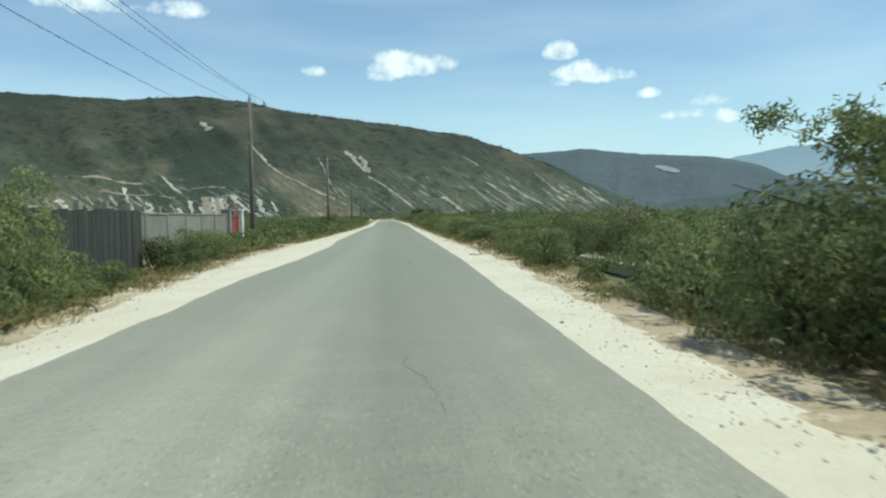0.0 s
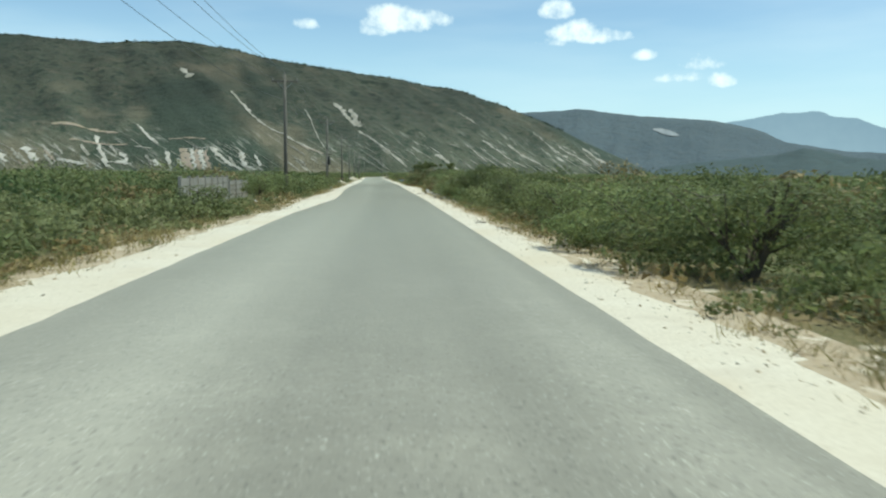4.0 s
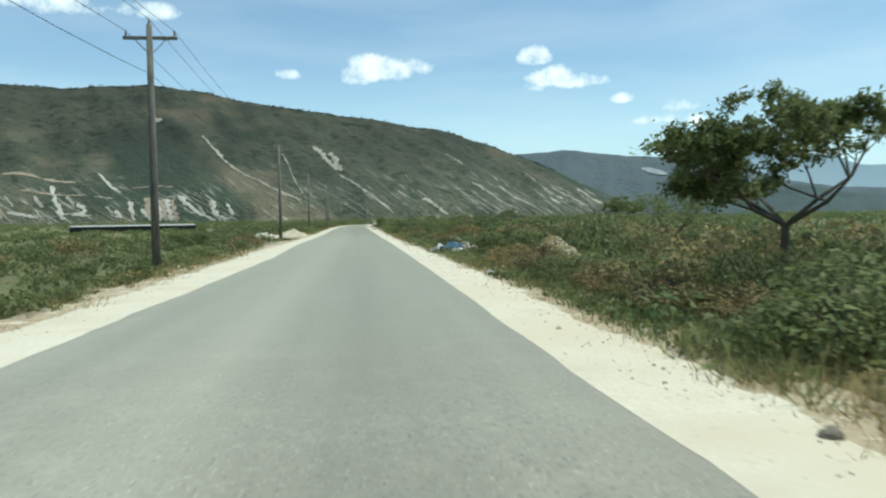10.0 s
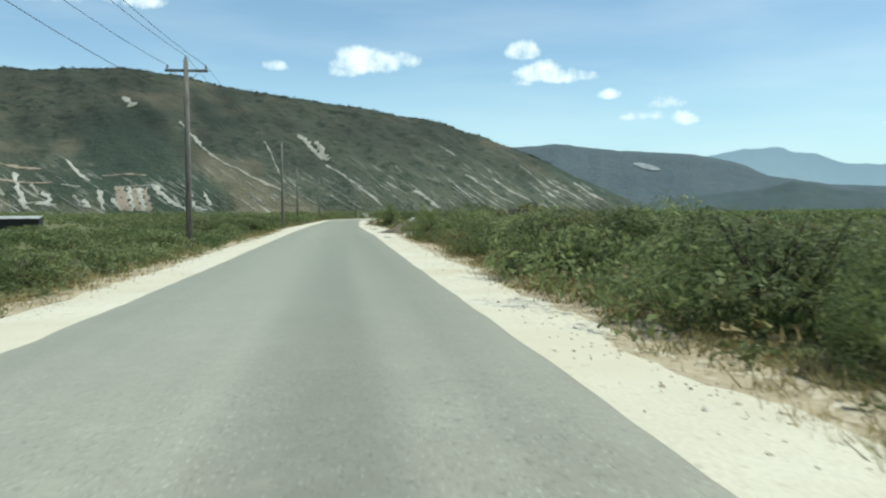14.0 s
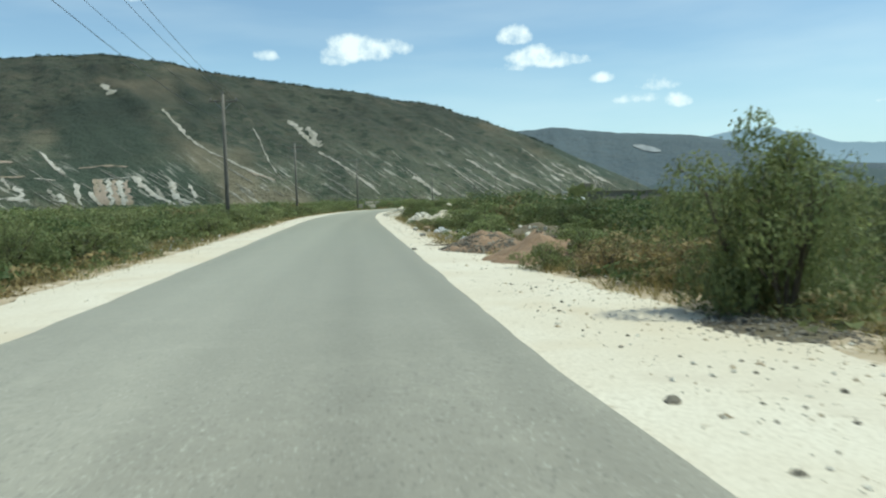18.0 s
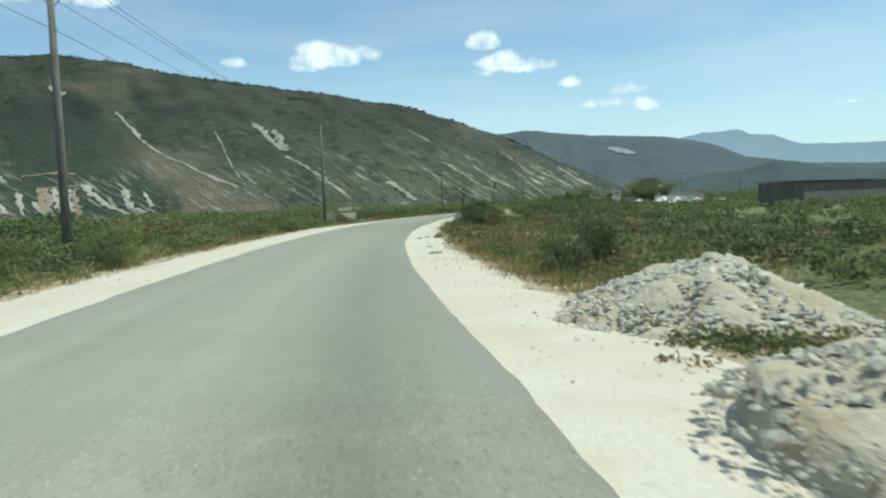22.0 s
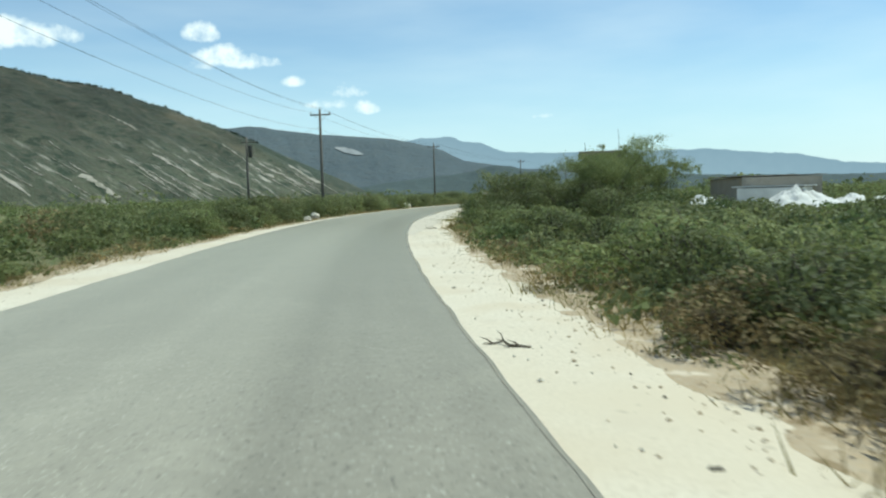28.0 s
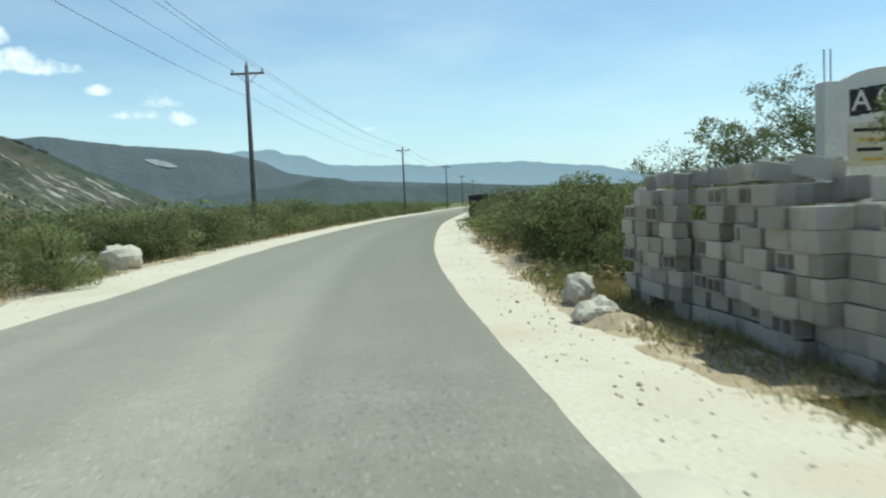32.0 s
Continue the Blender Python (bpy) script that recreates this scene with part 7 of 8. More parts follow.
for mat, n, big, label in (("dark_stone", 5200, 0.015, "small dark stones scattered on the sand"), ("dirt", 5200, 0.019, "brown clods and pebbles scattered on the sand"), ("stone", 2600, 0.02, "small pale stones scattered on the sand")):
    spots = []
    for k in range(n):
        s = rng.uniform(-2, 660)
        side = 1 if rng.random() < 0.68 else -1
        e, o = (edge_r(s), sand_r(s)) if side > 0 else (edge_l(s), sand_l(s))
        u = rng.random() ** 0.7
        d = e + (o - e) * (0.12 + 0.95 * u)
        x, y = place_many(s, d)
        spots.append((float(x), float(y), sand_height(s, d, side) + 0.006, big * rng.uniform(0.35, 1.3) * (2.4 if rng.random() < 0.05 else 1.0)))
    for s0, s1, d0, d1, m, size in ((344, 360, 2.4, 6.0, 1000, 0.026), (325, 343, 2.8, 6.0, 560, 0.025), (545, 572, 1.4, 2.9, 160, 0.016), (574, 592, 1.3, 7.5, 1500, 0.02), (592, 612, 1.5, 12.0, 1100, 0.02), (441, 462, 1.0, 2.9, 260, 0.018), (612, 626, 1.6, 3.4, 160, 0.016), (398, 410, 2.3, 3.6, 120, 0.02), (376, 392, 2.2, 3.6, 160, 0.02)):
        for k in range(m // 2):
            s, d = rng.uniform(s0, s1), d0 + (d1 - d0) * rng.random()
            x, y = place_many(s, d)
            spots.append((float(x), float(y), max(sand_height(s, d, 1), -0.068) + 0.004, size * (0.3 + 1.7 * rng.random() ** 4)))
    if mat == "dirt":
        for k in range(11000):
            s, side = rng.uniform(-2, 640), 1 if rng.random() < 0.7 else -1
            if side > 0 and s > 566:
                continue
            d = (sand_r(s) - 0.3 if side > 0 else sand_l(s) + 0.12) + rng.gauss(0, 0.34) + 0.3 * noise.noise((s * 0.3, side * 61.0, 0.0))
            x, y = place_many(s, d)
            spots.append((float(x), float(y), sand_height(s, d, side) + 0.004, 0.008 + 0.03 * rng.random() ** 3))
    scatter_stones("gravel", spots, M[mat], label)["category"] = "gravel"


def litter(n):
    rs = np.random.default_rng(31)
    spots = []
    for k in range(n):
        s = rng.choice([rng.uniform(0, 660), rng.gauss(380, 7), rng.gauss(135, 6), rng.gauss(229, 3), rng.gauss(240, 4), rng.gauss(374, 5), rng.gauss(147, 4)])
        d = sand_r(s) + abs(rng.gauss(0.3, 0.9)) if rng.random() < 0.75 else sand_l(s) - abs(rng.gauss(0.5, 1.2))
        x, y = place_many(s, d)
        spots.append((float(x), float(y), -0.05 + rng.uniform(0, 0.12)))
    c = np.array(spots)
    w = unit_rows(rs, n) * [1, 1, 0.5]
    return tagged(leaf_object("litter", leaves_at(c, w, np.cross(w, unit_rows(rs, n)), rs.uniform(0.02, 0.09, n), rs.uniform(0.02, 0.07, n)), M["plastic_white"]), "scraps of pale plastic and paper among the weeds", "litter", "", "stuff")


litter(1300)


# ---- culverts ----
def culvert(s, d, length, height, label, turn=0.0):
    root = thing("culvert_parapet", spot(s, d, -0.12, turn), label, "parapet", "culvert parapets")
    bm = bmesh.new()
    box(bm, 0, 0, height / 2, 0.34, length, height, bevel=0.03)
    part("body", bm, M["render"], root)
    bm = bmesh.new()
    box(bm, 0, 0, height + 0.04, 0.42, length + 0.06, 0.08, bevel=0.02)
    part("coping", bm, M["whitewash"], root, "worn whitewashed coping")
    return root


culvert(21.5, 6.4, 6.0, 0.26, "low whitewashed concrete culvert parapet in the verge")
culvert(167.0, 5.95, 2.2, 0.36, "chipped whitewashed concrete culvert parapet by a bush", 3)
culvert(163.3, 5.65, 3.6, 0.18, "low broken concrete culvert kerb by a bush", -4)


# ---- walls, gate and fences on the open side ----
def wall_run(p0, p1, height, mat, label, name="boundary_wall", bays=3.0, thick=0.16, coping=True, category="wall"):
    """A masonry wall between two points of the plan, in bays with pilasters."""
    a, b = Vector((*p0, 0)), Vector((*p1, 0))
    length = (b - a).length
    bear = math.degrees(math.atan2(b.x - a.x, b.y - a.y))
    root = thing(name, facing(a.x, a.y, -0.12, bear), label, category, "masonry walls")
    n = max(1, round(length / bays))
    step = length / n
    rng_ = random.Random(int(length * 100))
    for k in range(n):
        top = height + rng_.uniform(-0.03, 0.03)
        bm = bmesh.new()
        box(bm, 0, (k + 0.5) * step, top / 2, thick, step - 0.2, top, bevel=0.008)
        part("panel", bm, mat, root)
        if coping:
            bm = bmesh.new()
            box(bm, 0, (k + 0.5) * step, top + 0.03, thick + 0.06, step - 0.2, 0.06, bevel=0.01)
            part("coping", bm, mat, root)
    for k in range(n + 1):
        bm = bmesh.new()
        box(bm, 0, k * step, (height + 0.06) / 2, thick + 0.08, 0.2, height + 0.06, bevel=0.012)
        part("pilaster", bm, mat, root)
    return root


def xy(s, d):
    p = place(s, d)
    return p.x, p.y


wall_run(xy(25.8, -9.2), xy(43.2, -9.4), 1.95, M["pale_wall"], "grey cement-rendered boundary wall behind weeds")
wall_run(xy(48.2, -9.4), xy(53.5, -10.6), 2.0, M["pale_wall"], "pale rendered boundary wall next to a red gate")
wall_run(xy(53.8, -10.8), xy(70.0, -11.5), 0.9, M["pale_wall"], "low unfinished grey wall among bushes", coping=False)


def board_fence(s0, s1, d, height):
    root = thing("board_fence", spot(s0, d, -0.12), "dark weathered board fence behind bushes", "fence")
    n = int((s1 - s0) / 0.24)
    rng_ = random.Random(8)
    for k in range(n):
        h = height + rng_.uniform(-0.04, 0.04)
        bm = bmesh.new()
        box(bm, rng_.uniform(-0.01, 0.01), k * 0.24, h / 2, 0.03, 0.225, h, bevel=0.004)
        part("board", bm, M["old_board"], root)
    for z in (0.5, height - 0.4):
        bm = bmesh.new()
        box(bm, -0.05, n * 0.12, z, 0.06, n * 0.24, 0.09)
        part("rail", bm, M["old_board"], root)
    for k in range(0, n, 10):
        bm = bmesh.new()
        box(bm, -0.12, k * 0.24, height / 2, 0.1, 0.1, height)
        part("post", bm, M["wood"], root)


board_fence(9.0, 25.4, -8.15, 2.05)


def gate(s, d):
    root = thing("yard_gate", spot(s, d, -0.12), "faded red sheet-metal double gate, closed, between rendered pillars", "gate")
    for y in (-1.75, 1.75):
        bm = bmesh.new()
        box(bm, 0, y, 1.1, 0.5, 0.5, 2.2, bevel=0.02)
        box(bm, 0, y, 2.25, 0.6, 0.6, 0.1, bevel=0.02)
        part("pillar", bm, M["white"] if y > 0 else M["pale_wall"], root, "whitewashed pillar" if y > 0 else "")
    for y in (-0.75, 0.75):
        bm = bmesh.new()
        for k in range(7):
            box(bm, 0, y - 0.66 + k * 0.22, 1.0, 0.035 if k % 2 else 0.05, 0.2, 1.9)
        leaf = part("gate_leaf", bm, M["red"], root)
        bm = bmesh.new()
        box(bm, 0.04, y, 0.18, 0.05, 1.45, 0.07)
        box(bm, 0.04, y, 1.85, 0.05, 1.45, 0.07)
        box(bm, 0.04, y, 1.0, 0.05, 1.45, 0.06)
        part("gate_frame", bm, M["red"], leaf)
    bm = bmesh.new()
    for k in range(9):
        a = math.pi * k / 8
        box(bm, 0, -math.cos(a) * 1.45, 2.0 + math.sin(a) * 0.4, 0.05, 0.4, 0.06, Matrix.Rotation(a - math.pi / 2, 4, "X"))
    part("arch", bm, M["red"], root)


gate(45.4, -9.4)


def shell_building(x, y, bear, w, l, h):
    """An unfinished concrete frame with a few infill walls."""
    root = thing("unfinished_building", facing(x, y, -0.12, bear), "unfinished concrete-frame building without roof behind a wall", "building")
    for k in range(5):
        for side in (0, 1):
            bm = bmesh.new()
            box(bm, side * w, k * l / 4, h / 2, 0.3, 0.3, h, bevel=0.01)
            part("column", bm, M["render"], root)
            bm = bmesh.new()
            for q in range(4):
                tube(bm, [(side * w + (q % 2 - 0.5) * 0.18, k * l / 4 + (q // 2 - 0.5) * 0.18, h - 0.1), (side * w + (q % 2 - 0.5) * 0.2, k * l / 4 + (q // 2 - 0.5) * 0.2, h + 0.7)], [0.008, 0.008], 4)
            part("rebar", bm, M["wire"], root)
    for side in (0, 1):
        for k in range(4):
            if side or k in (0, 2):
                bm = bmesh.new()
                hh = (h - 0.6) * (0.7 if (k + side) % 2 else 0.45)
                box(bm, side * w, (k + 0.5) * l / 4, hh / 2, 0.15, l / 4 - 0.3, hh)
                part("infill_wall", bm, M["block"], root)


shell_building(*xy(34, -24), 0, 7, 16, 2.9)
shell_building(*xy(62, -30), 10, 6, 12, 3.0)


def precast_fence(p0, p1, height, label):
    a, b = Vector((*p0, 0)), Vector((*p1, 0))
    length = (b - a).length
    bear = math.degrees(math.atan2(b.x - a.x, b.y - a.y))
    root = thing("precast_fence", facing(a.x, a.y, -0.12, bear), label, "fence")
    n = round(length / 2.0)
    step = length / n
    for k in range(n + 1):
        bm = bmesh.new()
        box(bm, 0, k * step, height / 2 + 0.04, 0.14, 0.14, height + 0.08, bevel=0.01)
        part("post", bm, M["pale_wall"], root)
    for k in range(n):
        for q in range(4):
            bm = bmesh.new()
            box(bm, 0, (k + 0.5) * step, (q + 0.5) * height / 4, 0.06, step - 0.15, height / 4 - 0.025, bevel=0.008)
            part("slab", bm, M["pale_wall"], root)


precast_fence(xy(108.5, -8.2), xy(122.5, -9.2), 1.45, "grey precast concrete slab fence behind weeds")
precast_fence(xy(124.0, -9.4), xy(131.0, -9.6), 1.2, "low grey precast concrete slab fence behind bushes")
wall_run((-0.3, 518.4), (1.2, 518.9), 1.12, M["render"], "short stub of grey block wall in scrub", coping=False)
wall_run((2.05, 520.8), (4.3, 525.0), 1.02, M["render"], "short stub of grey block wall in scrub", coping=False, bays=6.0)
wall_run((4.7, 538.3), (5.9, 538.6), 1.65, M["render"], "short stub of grey block wall in scrub", coping=False)
wall_run((2.5, 545.0), (6.0, 551.0), 1.7, M["render"], "short stub of grey block wall in scrub", coping=False)


def low_shed(x, y, bear, w, l, h, label, roof_mat, wall_mat, flat=0.0):
    """A long low building seen across the plain."""
    root = thing("long_shed", facing(x, y, -0.12, bear), label, "building", "buildings on the plain")
    bm = bmesh.new()
    box(bm, 0, 0, h / 2, w, l, h)
    part("wall", bm, M[wall_mat], root)
    n = int(l / 0.8)
    for k in range(n):
        bm = bmesh.new()
        box(bm, 0, -l / 2 + (k + 0.5) * l / n, h + 0.10 + 0.02 * (k % 2), w + 0.7, l / n - 0.01, 0.05, Matrix.Rotation(flat, 4, "Y"))
        part("roof_sheet", bm, M[roof_mat], root)
    for k in range(0 if "windowless" in label else int(l / 3.0)):
        bm = bmesh.new()
        # each opening is a panel on the wall with its shade as colour
        box(bm, w / 2 + 0.005, -l / 2 + 1.5 + k * 3.0, h * 0.5, 0.05, 1.0, h * 0.5)
        part("opening", bm, M["shade_black"], root)


low_shed(-50.0, 361.5, 73, 5, 25, 1.2, "long low shed with pale sheet roof on the plain", "roof", "shade_black", 0.05)
low_shed(56.5, 499, 62, 5, 20, 2.45, "long dark windowless shed on the plain", "wood", "wood")
low_shed(77, 571, 35, 6, 9, 2.35, "flat-roofed grey concrete building on the plain", "render", "render")
low_shed(72.0, 566.0, 62, 4.0, 9.0, 1.5, "long low windowless shed with bright white sheet roof on the plain", "white", "white")
low_shed(110, 640, 50, 5, 18, 2.0, "long low shed with pale sheet roof on the plain", "roof", "shade_black")


# ---- the yard with the house ----
def yard():
    verts, faces = [], []
    ss = np.arange(568, 622, 1.0)
    for s in ss:
        far = 17.5 + 1.2 * noise.noise((s * 0.3, 2.0, 0)) if s < 612 else 17.5 - (s - 612) * 1.2
        if s < 588:
            far = sand_r(s) + float(np.interp(s, [568, 574, 578, 582, 588], [-0.3, 0.4, 2.0, 6.5, 14.0])) + 0.5 * noise.noise((s * 0.8, 6.0, 0))
        near = sand_r(s) - 0.7
        near = near + max(0, s - 608) * 0.32
        for k in range(8):
            x, y = place_many(s, near + (max(far, near + 0.5) - near) * k / 7)
            verts.append((float(x), float(y), -0.062 + 0.02 * noise.noise((float(x) * 0.5, float(y) * 0.5, 1))))
    for i in range(len(ss) - 1):
        for k in range(7):
            faces.append((i * 8 + k, i * 8 + k + 1, (i + 1) * 8 + k + 1, (i + 1) * 8 + k))
    tagged(mesh_object("yard_floor", verts, faces, M["yard"]), "bare pale-sand yard with dry weed patches", "ground", "", "structure")


yard()


for k, (x, y, l, turn) in enumerate([(53.6, 580.9, 0.45, 20), (53.8, 580.8, 0.4, 95), (53.9, 581.1, 0.45, 150), (53.5, 580.7, 0.35, 60), (53.8, 580.9, 0.5, 250), (53.7, 581.1, 0.4, 310), (54.0, 580.8, 0.45, 190)]):
    b_ = branch(0, 0, l, "dry branch on a pile on the yard sand", 60 + k, turn)
    b_.matrix_world = facing(x, y, -0.02 + 0.03 * k, turn)


def wall_pieces(bm, length, height, thick, openings, base=0.0):
    """A wall along x from 0 to length with rectangular openings (x0, x1, z0, z1), made of butted pieces."""
    xs = sorted({0.0, length, *[o[0] for o in openings], *[o[1] for o in openings]})
    for a, b in zip(xs, xs[1:]):
        mid = (a + b) / 2
        cuts = sorted([(o[2], o[3]) for o in openings if o[0] < mid < o[1]])
        z = 0.0
        for lo, hi in cuts + [(height, height)]:
            if lo - z > 0.01:
                box(bm, mid, thick / 2, base + (z + lo) / 2, b - a, thick, lo - z)
            z = hi


def house(x, y, bear):
    """Two storeys; x runs along the front, y to the back; the upper floor juts out."""
    root = thing("house", facing(x, y, -0.12, bear), "two-storey unpainted cement-rendered house with flat roof", "house")
    w, dp, h1, h2, t = 4.0, 4.7, 2.65, 2.85, 0.18
    low = [("front", 0.35, 0.35, 0, w - 0.35), ("side", 0.35, 0.35, 90, dp - 0.35)]

    def wall(name, px, py, turn, length, height, base, openings, label=""):
        pieces = bmesh.new()
        wall_pieces(pieces, length, height, t, openings, base)
        pieces.verts.ensure_lookup_table()
        for k in range(0, len(pieces.verts), 8):
            co = [v.co for v in pieces.verts[k:k + 8]]
            lo, hi = [min(c[q] for c in co) for q in range(3)], [max(c[q] for c in co) for q in range(3)]
            bm = bmesh.new()
            box(bm, *[(a + b) / 2 for a, b in zip(lo, hi)], *[b - a for a, b in zip(lo, hi)])
            bmesh.ops.transform(bm, matrix=Matrix.Translation((px, py, 0)) @ Matrix.Rotation(radians(turn), 4, "Z"), verts=bm.verts[:])
            part(name, bm, M["render"], root, label)
        pieces.free()

    wall("wall", 0.35, 0.35, 0, w - 0.35, h1, 0.0, [(1.5, 2.3, 0.0, 2.05), (2.75, 3.35, 0.0, 2.05)])
    wall("wall", 0.35 + t, 0.35 + t, 90, dp - 0.35 - t, h1, 0.0, [(2.1, 2.8, 0.0, 1.6)])
    wall("wall", 0, 0, 0, w, h2, h1 + 0.15, [(1.3, 2.05, 1.35, 2.2)])
    wall("wall", t, t, 90, dp - t, h2, h1 + 0.15, [(3.6, 4.25, 0.25, 2.4)])
    wall("wall", 0.35, dp - t, 0, w - 0.35, h1 + 0.15 + h2, 0.0, [])
    wall("wall", w + t, t, 90, dp - 2 * t, h1 + 0.15 + h2, 0.0, [])
    for z, over, name in ((h1, 0.0, "floor_slab"), (h1 + 0.15 + h2, 0.35, "roof_slab")):
        bm = bmesh.new()
        box(bm, w / 2, dp / 2, z + 0.075, w + 0.02 + 2 * over, dp + 0.02 + 2 * over, 0.149, bevel=0.01)
        part(name, bm, M["render"], root)
    # near-black sheet added inside to give the doorways their shade
    bm = bmesh.new()
    box(bm, w / 2 + 0.2, dp / 2, h1 / 2, w - 0.9, 0.1, h1 - 0.05)
    part("inner_wall", bm, M["shade_black"], root)
    bm = bmesh.new()
    box(bm, 2.25, 0.5, 1.02, 0.79, 0.05, 2.0)
    door = part("door", bm, M["old_board"], root, "dark plank door")
    bm = bmesh.new()
    box(bm, 1.98, 0.465, 1.0, 0.03, 0.02, 0.14)
    part("door_handle", bm, M["steel"], door)
    bm = bmesh.new()
    box(bm, 3.4, 0.5, 1.02, 0.59, 0.05, 2.0)
    part("door", bm, M["old_board"], root, "dark plank door")
    for a, b, z0, z1 in ((1.3, 2.05, 1.35, 2.2),):
        bm = bmesh.new()
        box(bm, (a + b) / 2, 0.15, h1 + 0.15 + (z0 + z1) / 2, b - a, 0.04, z1 - z0)
        win = part("window", bm, M["old_board"], root, "dark louvred window")
        for q in range(7):
            bm = bmesh.new()
            box(bm, (a + b) / 2, 0.09, h1 + 0.15 + z0 + (q + 0.5) * (z1 - z0) / 7, b - a, 0.04, (z1 - z0) / 7 - 0.02, Matrix.Rotation(0.5, 4, "X"))
            part("slat", bm, M["old_board"], win)
        bm = bmesh.new()
        box(bm, (a + b) / 2, -0.01, h1 + 0.15 + z0 - 0.03, b - a + 0.1, 0.1, 0.06)
        part("sill", bm, M["render"], win)
    bm = bmesh.new()
    box(bm, 0.08, 3.95, h1 + 0.15 + 1.32, 0.05, 0.65, 2.15)
    part("shutter", bm, M["red"], root, "faded red shutter")
    bm = bmesh.new()
    box(bm, 2.3, 0.2, 0.06, 2.2, 0.9, 0.12, bevel=0.01)
    part("doorstep", bm, M["render"], root)
    bm = bmesh.new()
    box(bm, 0.12, 2.9, 0.6, 0.5, 0.9, 1.2, bevel=0.02)
    part("water_tank", bm, M["render"], root)
    top = h1 + 0.3 + h2
    for px, py, hh in ((0.3, 0.3, 1.0), (2.2, 0.3, 0.6), (3.8, 0.5, 2.2), (0.4, 4.2, 0.7)):
        bm = bmesh.new()
        tube(bm, [(px, py, top - 0.05), (px + 0.02, py, top + hh * 0.7), (px - 0.08, py, top + hh)], [0.03, 0.025, 0.02], 5)
        part("rebar", bm, M["wire"], root)


house(75.6, 591.8, 41.0)


def block_mesh():
    """A hollow concrete block, 40 x 20 x 20 cm, its two cells open through the height."""
    bm = bmesh.new()
    for py in (-0.081, 0.081):
        box(bm, 0, py, 0, 0.394, 0.032, 0.192, bevel=0.004)
    for px in (-0.181, 0.0, 0.181):
        box(bm, px, 0, 0, 0.032, 0.131, 0.188)
    me = bpy.data.meshes.new("block")
    bm.to_mesh(me)
    bm.free()
    me.materials.append(M["block"])
    return me


BLOCK = block_mesh()


def block_wall(p0, p1, courses, label):
    """A wall of laid blocks in running bond with a ragged top."""
    a, b = Vector((*p0, 0)), Vector((*p1, 0))
    length = (b - a).length
    root = thing("boundary_wall", facing(a.x, a.y, -0.12, math.degrees(math.atan2(b.x - a.x, b.y - a.y))), label, "wall", "masonry walls")
    rng_ = random.Random(4)
    for z in range(courses):
        for k in range(int(length / 0.4)):
            if z == courses - 1 and rng_.random() < 0.22:
                continue
            ob = new("block", BLOCK)
            ob.parent = root
            ob.matrix_basis = pose(rng_.uniform(-0.006, 0.006), 0.2 + k * 0.4 + 0.2 * (z % 2), 0.098 + z * 0.198, 0, 0, 90 + rng_.uniform(-0.6, 0.6))
    bm = bmesh.new()
    box(bm, 0, length / 2 + 0.1, courses * 0.099 - 0.1, 0.12, length, courses * 0.198 - 0.22)
    part("mortar", bm, M["render"], root)


block_wall((74.9, 600.8), (79.6, 595.75), 9, "unrendered grey concrete-block compound wall with ragged top")
wall_run((81.8, 600.4), (85.8, 596.4), 3.15, M["render"], "plain cement-rendered outbuilding wall", coping=False, bays=3.2)


def gate_pillar(x, y):
    bm = bmesh.new()
    box(bm, 0, 0, 0.95, 0.4, 0.4, 1.9, bevel=0.02)
    box(bm, 0, 0, 1.95, 0.48, 0.48, 0.1, bevel=0.02)
    ob = part("gate_pillar", bm, M["pale_wall"])
    ob.matrix_world = facing(x, y, -0.12, 40)
    tagged(ob, "free-standing rendered gate pillar beside a house", "pillar")


gate_pillar(73.2, 587.9)


